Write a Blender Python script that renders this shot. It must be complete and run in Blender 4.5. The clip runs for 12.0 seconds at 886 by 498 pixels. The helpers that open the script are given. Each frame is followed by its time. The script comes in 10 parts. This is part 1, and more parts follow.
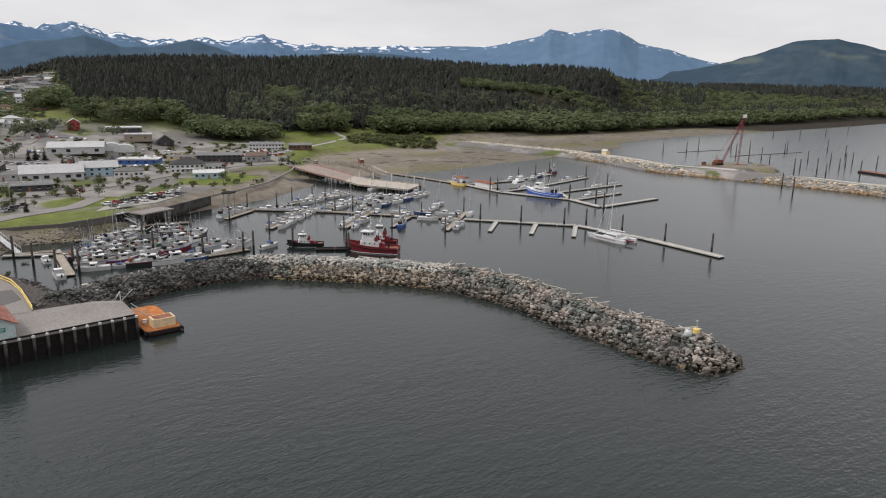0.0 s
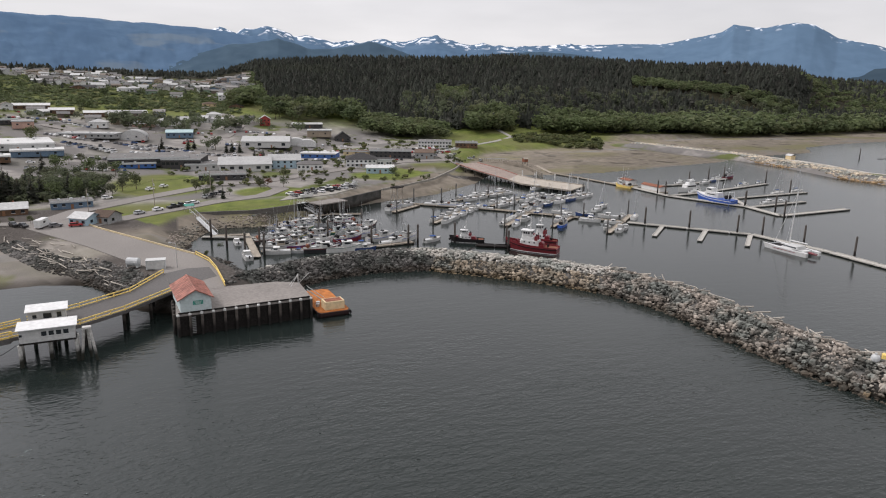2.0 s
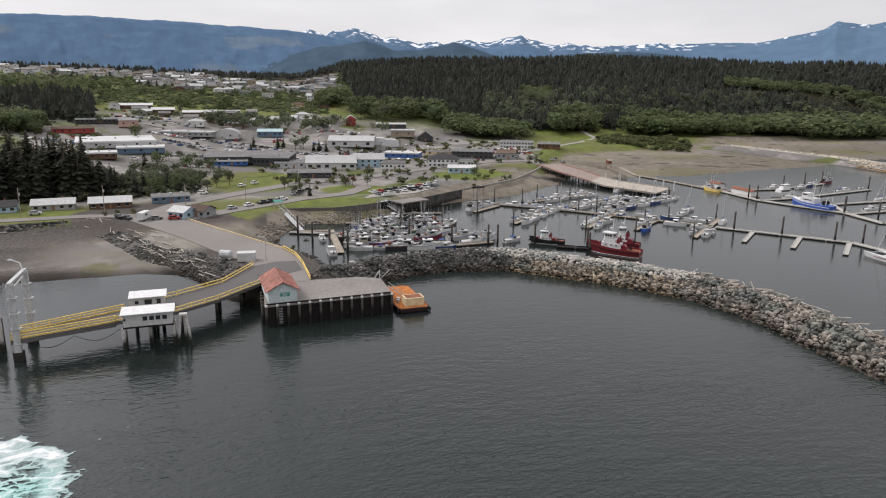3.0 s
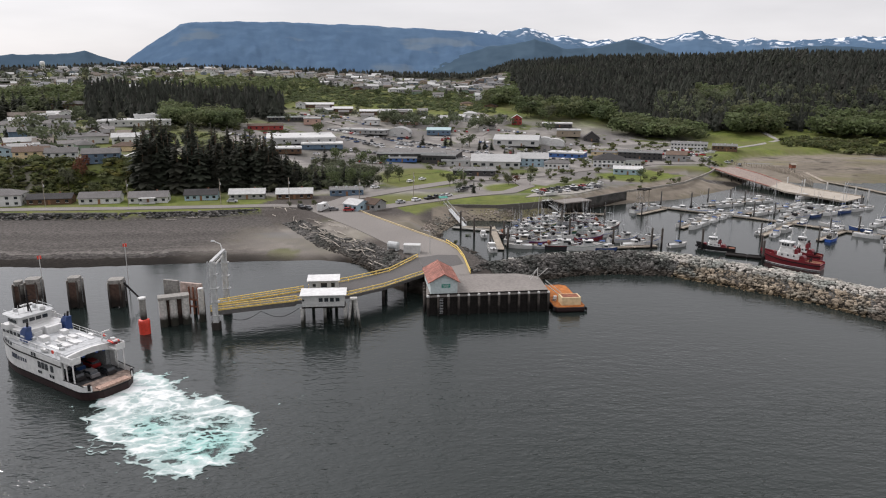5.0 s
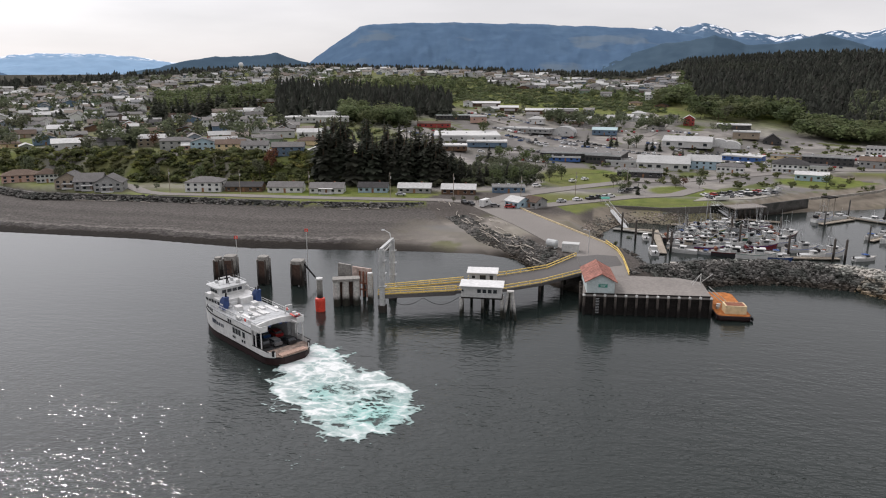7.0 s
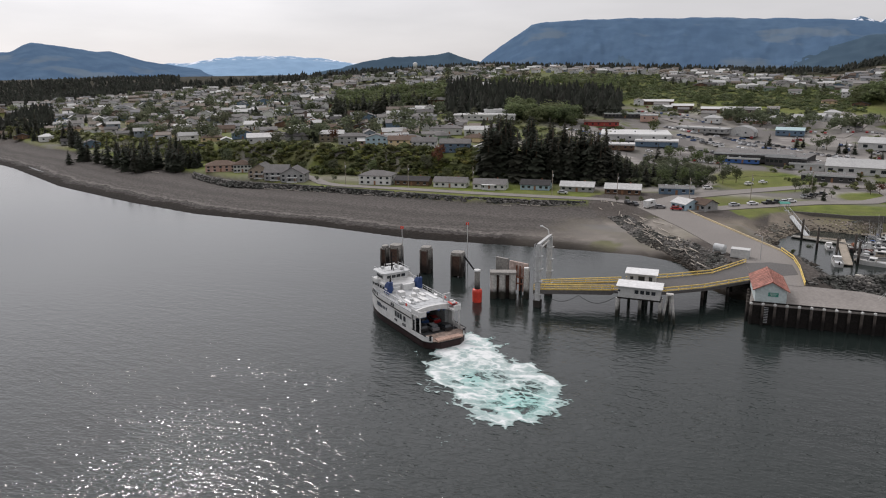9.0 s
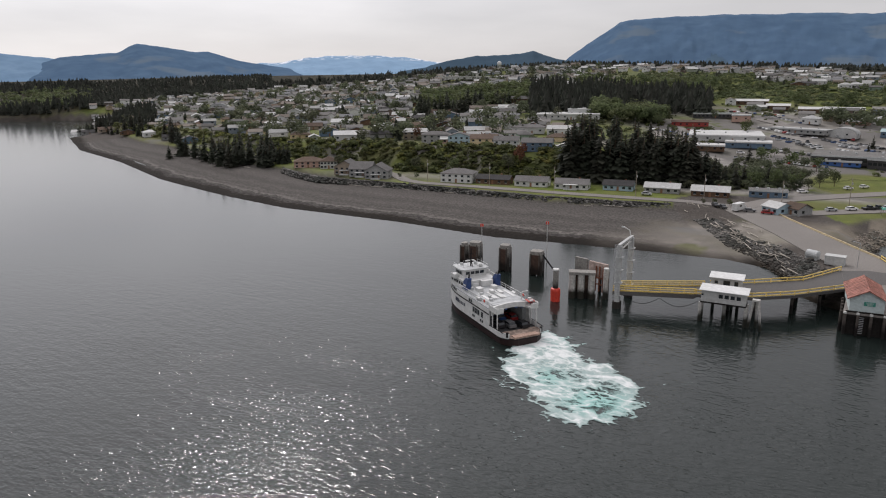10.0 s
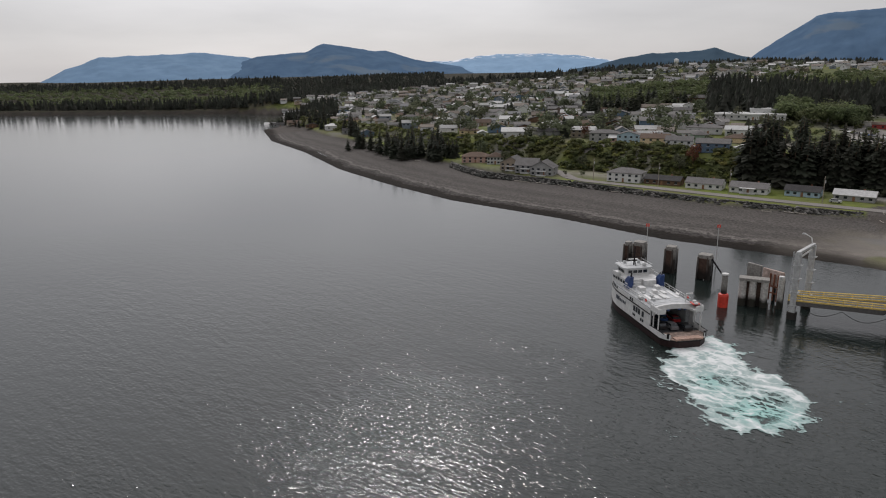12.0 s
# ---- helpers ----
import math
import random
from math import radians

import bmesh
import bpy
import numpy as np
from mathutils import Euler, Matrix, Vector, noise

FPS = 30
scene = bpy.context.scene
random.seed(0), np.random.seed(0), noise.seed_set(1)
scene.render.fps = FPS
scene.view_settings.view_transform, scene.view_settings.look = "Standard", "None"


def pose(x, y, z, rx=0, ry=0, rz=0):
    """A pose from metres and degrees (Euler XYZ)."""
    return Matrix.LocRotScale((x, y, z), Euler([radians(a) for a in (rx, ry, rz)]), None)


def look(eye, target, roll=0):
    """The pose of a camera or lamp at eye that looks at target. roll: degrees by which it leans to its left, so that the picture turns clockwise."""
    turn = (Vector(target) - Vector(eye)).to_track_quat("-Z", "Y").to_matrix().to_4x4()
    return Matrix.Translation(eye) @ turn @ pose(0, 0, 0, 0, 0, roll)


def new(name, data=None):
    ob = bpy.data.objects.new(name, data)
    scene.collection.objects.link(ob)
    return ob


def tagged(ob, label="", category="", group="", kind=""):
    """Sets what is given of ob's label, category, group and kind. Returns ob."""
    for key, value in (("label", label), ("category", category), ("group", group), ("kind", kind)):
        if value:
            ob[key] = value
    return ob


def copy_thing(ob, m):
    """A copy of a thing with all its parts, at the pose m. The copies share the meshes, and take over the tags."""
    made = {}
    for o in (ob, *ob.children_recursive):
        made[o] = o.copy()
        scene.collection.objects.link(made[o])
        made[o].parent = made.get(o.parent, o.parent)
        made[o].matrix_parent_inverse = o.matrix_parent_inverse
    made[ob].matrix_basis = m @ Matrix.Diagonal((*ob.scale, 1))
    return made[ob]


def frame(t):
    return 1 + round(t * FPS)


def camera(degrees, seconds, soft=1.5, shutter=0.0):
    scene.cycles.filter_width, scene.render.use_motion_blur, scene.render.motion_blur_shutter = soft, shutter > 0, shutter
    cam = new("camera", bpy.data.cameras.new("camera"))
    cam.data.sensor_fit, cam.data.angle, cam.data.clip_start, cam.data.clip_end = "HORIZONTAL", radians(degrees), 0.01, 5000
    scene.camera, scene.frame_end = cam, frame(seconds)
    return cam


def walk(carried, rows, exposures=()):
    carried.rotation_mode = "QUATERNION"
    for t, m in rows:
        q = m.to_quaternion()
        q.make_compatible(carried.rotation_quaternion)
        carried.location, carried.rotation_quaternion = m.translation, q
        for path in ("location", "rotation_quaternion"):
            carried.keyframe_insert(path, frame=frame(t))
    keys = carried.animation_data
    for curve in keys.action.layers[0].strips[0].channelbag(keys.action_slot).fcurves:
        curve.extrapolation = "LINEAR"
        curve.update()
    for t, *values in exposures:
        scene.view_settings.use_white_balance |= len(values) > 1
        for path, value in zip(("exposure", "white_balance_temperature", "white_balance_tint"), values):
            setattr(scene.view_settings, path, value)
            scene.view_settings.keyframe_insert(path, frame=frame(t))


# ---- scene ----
cam = camera(65.2, 12.0, soft=1.1)
PATH = [
    (0, (2.38, 7.87, 59.31), (61.05, 85.44, 36.05), 1.04),
    (0.5, (2.18, 7.47, 59.38), (56.06, 88.39, 35.97), 0.97),
    (1, (1.97, 7.07, 59.46), (51.02, 90.98, 35.92), 0.97),
    (1.5, (1.68, 6.64, 59.50), (45.72, 93.25, 35.85), 0.95),
    (2, (1.33, 6.20, 59.47), (40.26, 95.20, 35.72), 0.93),
    (2.5, (0.95, 5.68, 59.42), (34.55, 96.82, 35.66), 0.87),
    (3, (0.60, 5.05, 59.38), (28.86, 97.97, 35.56), 0.79),
    (5, (0.13, 1.25, 59.88), (5.79, 98.12, 35.71), 0.31),
    (5.5, (0.00, -0.00, 60.00), (-0.00, 97.02, 35.77), 0.24),
    (6, (-0.06, -1.28, 60.08), (-5.68, 95.56, 35.78), 0.21),
    (6.5, (-0.02, -2.50, 60.14), (-11.30, 93.83, 35.79), 0.18),
    (7, (0.14, -3.62, 60.17), (-16.80, 91.87, 35.77), 0.10),
    (9, (2.03, -6.92, 60.12), (-36.98, 81.82, 35.57), -0.44),
    (9.5, (2.48, -7.89, 60.15), (-41.67, 78.40, 35.57), -0.48),
    (10, (2.95, -8.93, 60.17), (-46.19, 74.61, 35.57), -0.52),
    (10.5, (3.43, -10.01, 60.14), (-50.56, 70.48, 35.53), -0.57),
    (11, (3.94, -11.13, 60.06), (-54.70, 66.03, 35.43), -0.58),
    (11.5, (4.51, -12.25, 59.95), (-58.58, 61.31, 35.28), -0.57),
    (12, (5.09, -13.37, 59.82), (-62.21, 56.36, 35.16), -0.51),
]
walk(cam, [(t, look(eye, target, roll)) for t, eye, target, roll in PATH], exposures=((0, 0.14, 6500, 14), (1.5, 0.17, 6500, 15), (3, 0.19, 6500, 15), (5.5, 0.17, 6500, 15), (7, 0.10, 6500, 15), (9, -0.11, 6500, 15), (10.5, -0.27, 6500, 15), (12, -0.42, 6500, 14)))

# ---------------------------------------------------------------- world and sun
SUN_AZ, SUN_EL = -53.0, 45.0          # degrees: to the right of +y, above the horizon
world = bpy.data.worlds.new("overcast_sky")
scene.world = world
world.use_nodes = True
wn, wl = world.node_tree.nodes, world.node_tree.links
wn.clear()
w_out, w_bg = wn.new("ShaderNodeOutputWorld"), wn.new("ShaderNodeBackground")
w_sky = wn.new("ShaderNodeTexSky")
w_sky.sky_type, w_sky.sun_disc = "NISHITA", False
w_sky.sun_elevation, w_sky.sun_rotation = radians(SUN_EL), radians(SUN_AZ)
w_gain = wn.new("ShaderNodeMix"); w_gain.data_type, w_gain.blend_type = "RGBA", "MULTIPLY"
w_gain.inputs[0].default_value = 1.0
w_gain.inputs[7].default_value = (0.10, 0.10, 0.10, 1)
w_co, w_map, w_noise, w_ramp = wn.new("ShaderNodeTexCoord"), wn.new("ShaderNodeMapping"), wn.new("ShaderNodeTexNoise"), wn.new("ShaderNodeValToRGB")
w_map.inputs["Scale"].default_value = (1.0, 1.0, 5.0)
w_noise.inputs["Scale"].default_value, w_noise.inputs["Detail"].default_value = 2.2, 6.0
w_ramp.color_ramp.elements[0].position, w_ramp.color_ramp.elements[1].position = 0.30, 0.72
w_ramp.color_ramp.elements[0].color = (0.66, 0.665, 0.67, 1)
w_ramp.color_ramp.elements[1].color = (0.90, 0.90, 0.895, 1)
w_mix = wn.new("ShaderNodeMix"); w_mix.data_type = "RGBA"; w_mix.inputs[0].default_value = 0.90
wl.new(w_co.outputs["Generated"], w_map.inputs["Vector"]); wl.new(w_map.outputs["Vector"], w_noise.inputs["Vector"])
wl.new(w_noise.outputs["Fac"], w_ramp.inputs["Fac"]); wl.new(w_sky.outputs["Color"], w_gain.inputs[6])
wl.new(w_gain.outputs[2], w_mix.inputs[6]); wl.new(w_ramp.outputs["Color"], w_mix.inputs[7])
# an overcast dome is brighter overhead than near the horizon
w_sep, w_rise, w_dome = wn.new("ShaderNodeSeparateXYZ"), wn.new("ShaderNodeMapRange"), wn.new("ShaderNodeMix")
w_rise.inputs["From Min"].default_value, w_rise.inputs["From Max"].default_value = 0.26, 0.95
w_rise.inputs["To Min"].default_value, w_rise.inputs["To Max"].default_value = 1.0, 1.60
w_dome.data_type, w_dome.blend_type, w_dome.clamp_result = "RGBA", "MULTIPLY", False
w_dome.inputs[0].default_value = 1.0
wl.new(w_co.outputs["Generated"], w_sep.inputs[0]); wl.new(w_sep.outputs["Z"], w_rise.inputs["Value"])
# the cloud is thin, and glows round the hidden sun
w_dot, w_near, w_glow = wn.new("ShaderNodeVectorMath"), wn.new("ShaderNodeMapRange"), wn.new("ShaderNodeMix")
w_dot.operation = "DOT_PRODUCT"
w_dot.inputs[1].default_value = (math.sin(radians(SUN_AZ)) * math.cos(radians(SUN_EL)), math.cos(radians(SUN_AZ)) * math.cos(radians(SUN_EL)), math.sin(radians(SUN_EL)))
w_near.interpolation_type = "SMOOTHSTEP"
w_near.inputs["From Min"].default_value, w_near.inputs["From Max"].default_value = 0.61, 0.97
w_near.inputs["To Min"].default_value, w_near.inputs["To Max"].default_value = 0.93, 1.92
w_glow.data_type, w_glow.blend_type = "RGBA", "MULTIPLY"
w_glow.inputs[0].default_value = 1.0
wl.new(w_co.outputs["Generated"], w_dot.inputs[0]); wl.new(w_dot.outputs["Value"], w_near.inputs["Value"])
wl.new(w_mix.outputs[2], w_glow.inputs[6]); wl.new(w_near.outputs["Result"], w_glow.inputs[7])
wl.new(w_glow.outputs[2], w_dome.inputs[6]); wl.new(w_rise.outputs["Result"], w_dome.inputs[7])
wl.new(w_dome.outputs[2], w_bg.inputs["Color"]); wl.new(w_bg.outputs["Background"], w_out.inputs["Surface"])
w_bg.inputs["Strength"].default_value = 1.0
sun_data = bpy.data.lights.new("sun", "SUN")
sun_data.energy, sun_data.angle, sun_data.color = 1.45, radians(3.0), (1.0, 0.97, 0.93)
sun = new("sun", sun_data)
sun.matrix_world = look((0, 0, 0), (-math.sin(radians(SUN_AZ)) * math.cos(radians(SUN_EL)), -math.cos(radians(SUN_AZ)) * math.cos(radians(SUN_EL)), -math.sin(radians(SUN_EL))))


# ---------------------------------------------------------------- materials
def shade(name):
    m = bpy.data.materials.new(name)
    m.use_nodes = True
    return m, m.node_tree.nodes, m.node_tree.links, m.node_tree.nodes["Principled BSDF"]


def mixed(n, l, fac, a, b, blend="MIX"):
    """A colour mix; each input is a socket or a value."""
    x = n.new("ShaderNodeMix")
    x.data_type, x.blend_type = "RGBA", blend
    for k, v in ((0, fac), (6, a), (7, b)):
        if isinstance(v, bpy.types.NodeSocket):
            l.new(v, x.inputs[k])
        elif k:
            x.inputs[k].default_value = (*v[:3], 1)
        else:
            x.inputs[k].default_value = v
    return x.outputs[2]


def noise_of(n, l, scale, detail=3.0, coord="Object", lo=0.35, hi=0.65, stretch=(1, 1, 1), turn=0.0):
    """A noise in metres, stretched to 0..1 between lo and hi."""
    c, m, t, r = n.new("ShaderNodeTexCoord"), n.new("ShaderNodeMapping"), n.new("ShaderNodeTexNoise"), n.new("ShaderNodeMapRange")
    m.inputs["Scale"].default_value, m.inputs["Rotation"].default_value = stretch, (0, 0, radians(turn))
    t.inputs["Scale"].default_value, t.inputs["Detail"].default_value = scale, detail
    r.inputs["From Min"].default_value, r.inputs["From Max"].default_value = lo, hi
    l.new(c.outputs[coord], m.inputs["Vector"]); l.new(m.outputs["Vector"], t.inputs["Vector"]); l.new(t.outputs["Fac"], r.inputs["Value"])
    return r.outputs["Result"]


def bumped(n, l, b, height, strength, dist):
    k = n.new("ShaderNodeBump")
    k.inputs["Strength"].default_value, k.inputs["Distance"].default_value = strength, dist
    l.new(height, k.inputs["Height"]); l.new(k.outputs["Normal"], b.inputs["Normal"])


def mat(name, colour, rough=0.7, vary=0.25, grain=3.0, patch=0.25, metal=0.0, bump=0.2, dirt=None, island=0.0, objects=0.0, stretch=(1, 1, 1)):
    """A worn surface: grain and patches in metres, dirt, relief, and a change of tone from piece to piece."""
    m, n, l, b = shade(name)
    fine, broad = noise_of(n, l, grain, 5, stretch=stretch), noise_of(n, l, patch, 3, stretch=stretch)
    lo, hi = [c * (1 - vary) for c in colour], [min(1, c * (1 + vary)) for c in colour]
    out = mixed(n, l, fine, lo, hi)
    out = mixed(n, l, broad, out, dirt or [c * (1 - vary * 1.4) for c in colour], "MIX") if dirt else mixed(n, l, 1.0, out, mixed(n, l, broad, [1 - vary * .6] * 3, [1 + vary * .3] * 3), "MULTIPLY")
    if island or objects:
        g = n.new("ShaderNodeNewGeometry") if island else n.new("ShaderNodeObjectInfo")
        r = n.new("ShaderNodeMapRange")
        amount = island or objects
        r.inputs["To Min"].default_value, r.inputs["To Max"].default_value = 1 - amount, 1 + amount
        l.new(g.outputs["Random Per Island" if island else "Random"], r.inputs["Value"])
        out = mixed(n, l, 1.0, out, r.outputs["Result"], "MULTIPLY")
    l.new(out, b.inputs["Base Color"])
    b.inputs["Roughness"].default_value, b.inputs["Metallic"].default_value = rough, metal
    b.inputs["Specular IOR Level"].default_value = 0.10 if rough >= .75 else 0.25 if rough >= .55 else 0.5
    if bump:
        bumped(n, l, b, fine, bump, 0.5 / grain)
    return m


def leaf_mat(name, dark, light, scale=0.12):
    m, n, l, b = shade(name)
    g, r = n.new("ShaderNodeNewGeometry"), noise_of(n, l, scale, 4)
    out = mixed(n, l, r, dark, light)
    k = n.new("ShaderNodeMapRange")
    k.inputs["To Min"].default_value, k.inputs["To Max"].default_value = 0.80, 1.22
    l.new(g.outputs["Random Per Island"], k.inputs["Value"])
    # each tree has a tone of its own
    tone, k2 = n.new("ShaderNodeAttribute"), n.new("ShaderNodeMapRange")
    tone.attribute_name = "tone"
    k2.inputs["To Min"].default_value, k2.inputs["To Max"].default_value = 0.74, 1.28
    l.new(tone.outputs["Fac"], k2.inputs["Value"])
    stand = noise_of(n, l, 0.009, 3)
    out = mixed(n, l, stand, out, [(a + c) * .62 for a, c in zip(dark, light)])
    # some trees are browner or greyer than their neighbours
    odd = n.new("ShaderNodeMath"); odd.operation = "FRACT"
    many = n.new("ShaderNodeMath"); many.operation = "MULTIPLY"; many.inputs[1].default_value = 7.31
    l.new(tone.outputs["Fac"], many.inputs[0]); l.new(many.outputs[0], odd.inputs[0])
    rare = n.new("ShaderNodeMapRange"); rare.inputs["From Min"].default_value, rare.inputs["From Max"].default_value = .45, 1.0
    rare.inputs["To Max"].default_value = 0.6
    l.new(odd.outputs[0], rare.inputs["Value"])
    out = mixed(n, l, rare.outputs["Result"], out, (light[0] * 1.02, light[1] * .86, light[2] * .98))
    out = mixed(n, l, 1.0, out, k2.outputs["Result"], "MULTIPLY")
    l.new(mixed(n, l, 1.0, out, k.outputs["Result"], "MULTIPLY"), b.inputs["Base Color"])
    b.inputs["Roughness"].default_value = 0.75
    b.inputs["Specular IOR Level"].default_value = 0.2
    thin, both = n.new("ShaderNodeBsdfTranslucent"), n.new("ShaderNodeMixShader")
    both.inputs[0].default_value = 0.5
    l.new(b.inputs["Base Color"].links[0].from_socket, thin.inputs["Color"])
    l.new(b.outputs[0], both.inputs[1]); l.new(thin.outputs[0], both.inputs[2])
    l.new(both.outputs[0], n["Material Output"].inputs["Surface"])
    return m


# ---------------------------------------------------------------- mesh helpers
class Mesh:
    """Gathers corners and faces of one mesh."""

    def __init__(self):
        self.v, self.f = [], []

    def add(self, v, f):
        k = len(self.v)
        self.v += [tuple(p) for p in v]
        self.f += [tuple(i + k for i in q) for q in f]
        return self

    def box(self, c, s, rz=0.0, top=1.0, chamfer=0.0):
        """A box about c with sides s, turned by rz degrees; top: how wide its upper face is; chamfer: its cut upright edges."""
        co, si = math.cos(radians(rz)), math.sin(radians(rz))
        hx, hy, hz = s[0] / 2, s[1] / 2, s[2] / 2
        e = min(chamfer, hx * .9, hy * .9)
        ring = [(-hx, -hy), (hx, -hy), (hx, hy), (-hx, hy)] if not e else [(-hx + e, -hy), (hx - e, -hy), (hx, -hy + e), (hx, hy - e), (hx - e, hy), (-hx + e, hy), (-hx, hy - e), (-hx, -hy + e)]
        n, v = len(ring), []
        for z, g in ((-hz, 1.0), (hz, top)):
            v += [(c[0] + co * x * g - si * y * g, c[1] + si * x * g + co * y * g, c[2] + z) for x, y in ring]
        f = [tuple(range(n - 1, -1, -1)), tuple(range(n, 2 * n))] + [(i, (i + 1) % n, n + (i + 1) % n, n + i) for i in range(n)]
        return self.add(v, f)

    def rod(self, a, b, r0, r1=None, n=8):
        """A tapered round bar from a to b."""
        a, b = Vector(a), Vector(b)
        r1 = r0 if r1 is None else r1
        d = (b - a).normalized()
        u = d.orthogonal().normalized()
        w = d.cross(u)
        v = []
        for p, r in ((a, r0), (b, r1)):
            v += [p + r * (math.cos(2 * math.pi * i / n) * u + math.sin(2 * math.pi * i / n) * w) for i in range(n)]
        f = [(i, (i + 1) % n, n + (i + 1) % n, n + i) for i in range(n)] + [tuple(range(n - 1, -1, -1)), tuple(range(n, 2 * n))]
        return self.add(v, f)

    def loft(self, rings, caps=True):
        """Rings of equally many corners, skinned one to the next."""
        n, v, f = len(rings[0]), [p for r in rings for p in r], []
        for k in range(len(rings) - 1):
            f += [(k * n + i, k * n + (i + 1) % n, (k + 1) * n + (i + 1) % n, (k + 1) * n + i) for i in range(n)]
        if caps:
            f += [tuple(range(n - 1, -1, -1)), tuple(range((len(rings) - 1) * n, len(rings) * n))]
        return self.add(v, f)

    def prism(self, ring, z0, z1):
        return self.loft([[(x, y, z0) for x, y in ring], [(x, y, z1) for x, y in ring]])

    def gable(self, c, s, rz, z0, rise, over=0.4, thick=0.2):
        """A gable roof with thickness over a plan s about c, its ridge along the plan's x."""
        co, si = math.cos(radians(rz)), math.sin(radians(rz))
        hx, hy = s[0] / 2 + over, s[1] / 2 + over
        drop = rise * over / (s[1] / 2)
        prof = [(-hy, z0 - drop), (0, z0 + rise), (hy, z0 - drop), (hy, z0 - drop + thick), (0, z0 + rise + thick), (-hy, z0 - drop + thick)]
        rings = [[(c[0] + co * x - si * y, c[1] + si * x + co * y, z) for y, z in prof] for x in (-hx, hx)]
        k = [(0, 1, 7, 6), (1, 2, 8, 7), (2, 3, 9, 8), (3, 4, 10, 9), (4, 5, 11, 10), (5, 0, 6, 11), (0, 5, 4, 1), (1, 4, 3, 2), (6, 7, 10, 11), (7, 8, 9, 10)]
        return self.add(rings[0] + rings[1], k)

    def hip(self, c, s, rz, z0, rise, over=0.5, thick=0.18):
        co, si = math.cos(radians(rz)), math.sin(radians(rz))
        hx, hy = s[0] / 2 + over, s[1] / 2 + over
        rx = max(0.3, hx - hy)
        pts = [(-hx, -hy, z0), (hx, -hy, z0), (hx, hy, z0), (-hx, hy, z0)] + [(-hx, -hy, z0 + thick), (hx, -hy, z0 + thick), (hx, hy, z0 + thick), (-hx, hy, z0 + thick), (-rx, 0, z0 + rise), (rx, 0, z0 + rise)]
        v = [(c[0] + co * x - si * y, c[1] + si * x + co * y, z) for x, y, z in pts]
        return self.add(v, [(3, 2, 1, 0), (0, 1, 5, 4), (1, 2, 6, 5), (2, 3, 7, 6), (3, 0, 4, 7), (4, 5, 9, 8), (5, 6, 9), (6, 7, 8, 9), (7, 4, 8)])

    def data(self, name, material, smooth=False):
        me = bpy.data.meshes.new(name)
        me.from_pydata(self.v, [], self.f)
        me.materials.append(material)
        if smooth:
            me.polygons.foreach_set("use_smooth", [True] * len(me.polygons))
        me.update()
        return me


def part(name, mesh, material, parent=None, label="", smooth=False, kind=""):
    """One mesh object, under a thing or under a part where parent is given."""
    ob = new(name, mesh.data(name, material, smooth) if isinstance(mesh, Mesh) else mesh)
    if parent:
        ob.parent = parent
    return tagged(ob, label=label, kind=kind)


def thing(name, label, category, m=None, group="", kind=""):
    ob = new(name)
    ob.empty_display_size = 0.5
    if m is not None:
        ob.matrix_basis = m
    return tagged(ob, label, category, group, kind)


def arrays(name, v, f, material, smooth=False):
    """A mesh from numpy corners and faces of equal length."""
    v, f = np.asarray(v, np.float32), np.asarray(f, np.int32)
    me = bpy.data.meshes.new(name)
    me.vertices.add(len(v)); me.loops.add(f.size); me.polygons.add(len(f))
    me.vertices.foreach_set("co", v.ravel())
    me.loops.foreach_set("vertex_index", f.ravel())
    me.polygons.foreach_set("loop_start", np.arange(0, f.size, f.shape[1], dtype=np.int32))
    me.polygons.foreach_set("loop_total", np.full(len(f), f.shape[1], np.int32))
    me.polygons.foreach_set("use_smooth", np.full(len(f), smooth))
    me.materials.append(material)
    me.update(calc_edges=True)
    return me


def scatter(name, shapes, places, material):
    """One mesh of many small shapes. shapes: (corners, faces) pairs; places: rows of x, y, z, turn, width, height, shape."""
    vs, fs, base = [], [], 0
    for k, (v, f) in enumerate(shapes):
        p = places[places[:, 6] == k]
        if not len(p):
            continue
        c, s = np.cos(p[:, 3])[:, None], np.sin(p[:, 3])[:, None]
        x = (v[:, 0] * c - v[:, 1] * s) * p[:, 4:5] + p[:, 0:1]
        y = (v[:, 0] * s + v[:, 1] * c) * p[:, 4:5] + p[:, 1:2]
        z = v[:, 2] * p[:, 5:6] + p[:, 2:3]
        vs.append(np.stack([x, y, z], -1).reshape(-1, 3))
        fs.append((f[None] + (np.arange(len(p)) * len(v))[:, None, None] + base).reshape(-1, f.shape[1]))
        base += len(p) * len(v)
    me = arrays(name, np.concatenate(vs), np.concatenate(fs), material)
    tone = np.concatenate([np.repeat(rng.uniform(0, 1, int((places[:, 6] == k).sum())), len(shapes[k][0])) for k in range(len(shapes))])
    me.attributes.new("tone", "FLOAT", "POINT").data.foreach_set("value", tone.astype(np.float32))
    return me


# ---------------------------------------------------------------- the lie of the land
rng = np.random.default_rng(7)
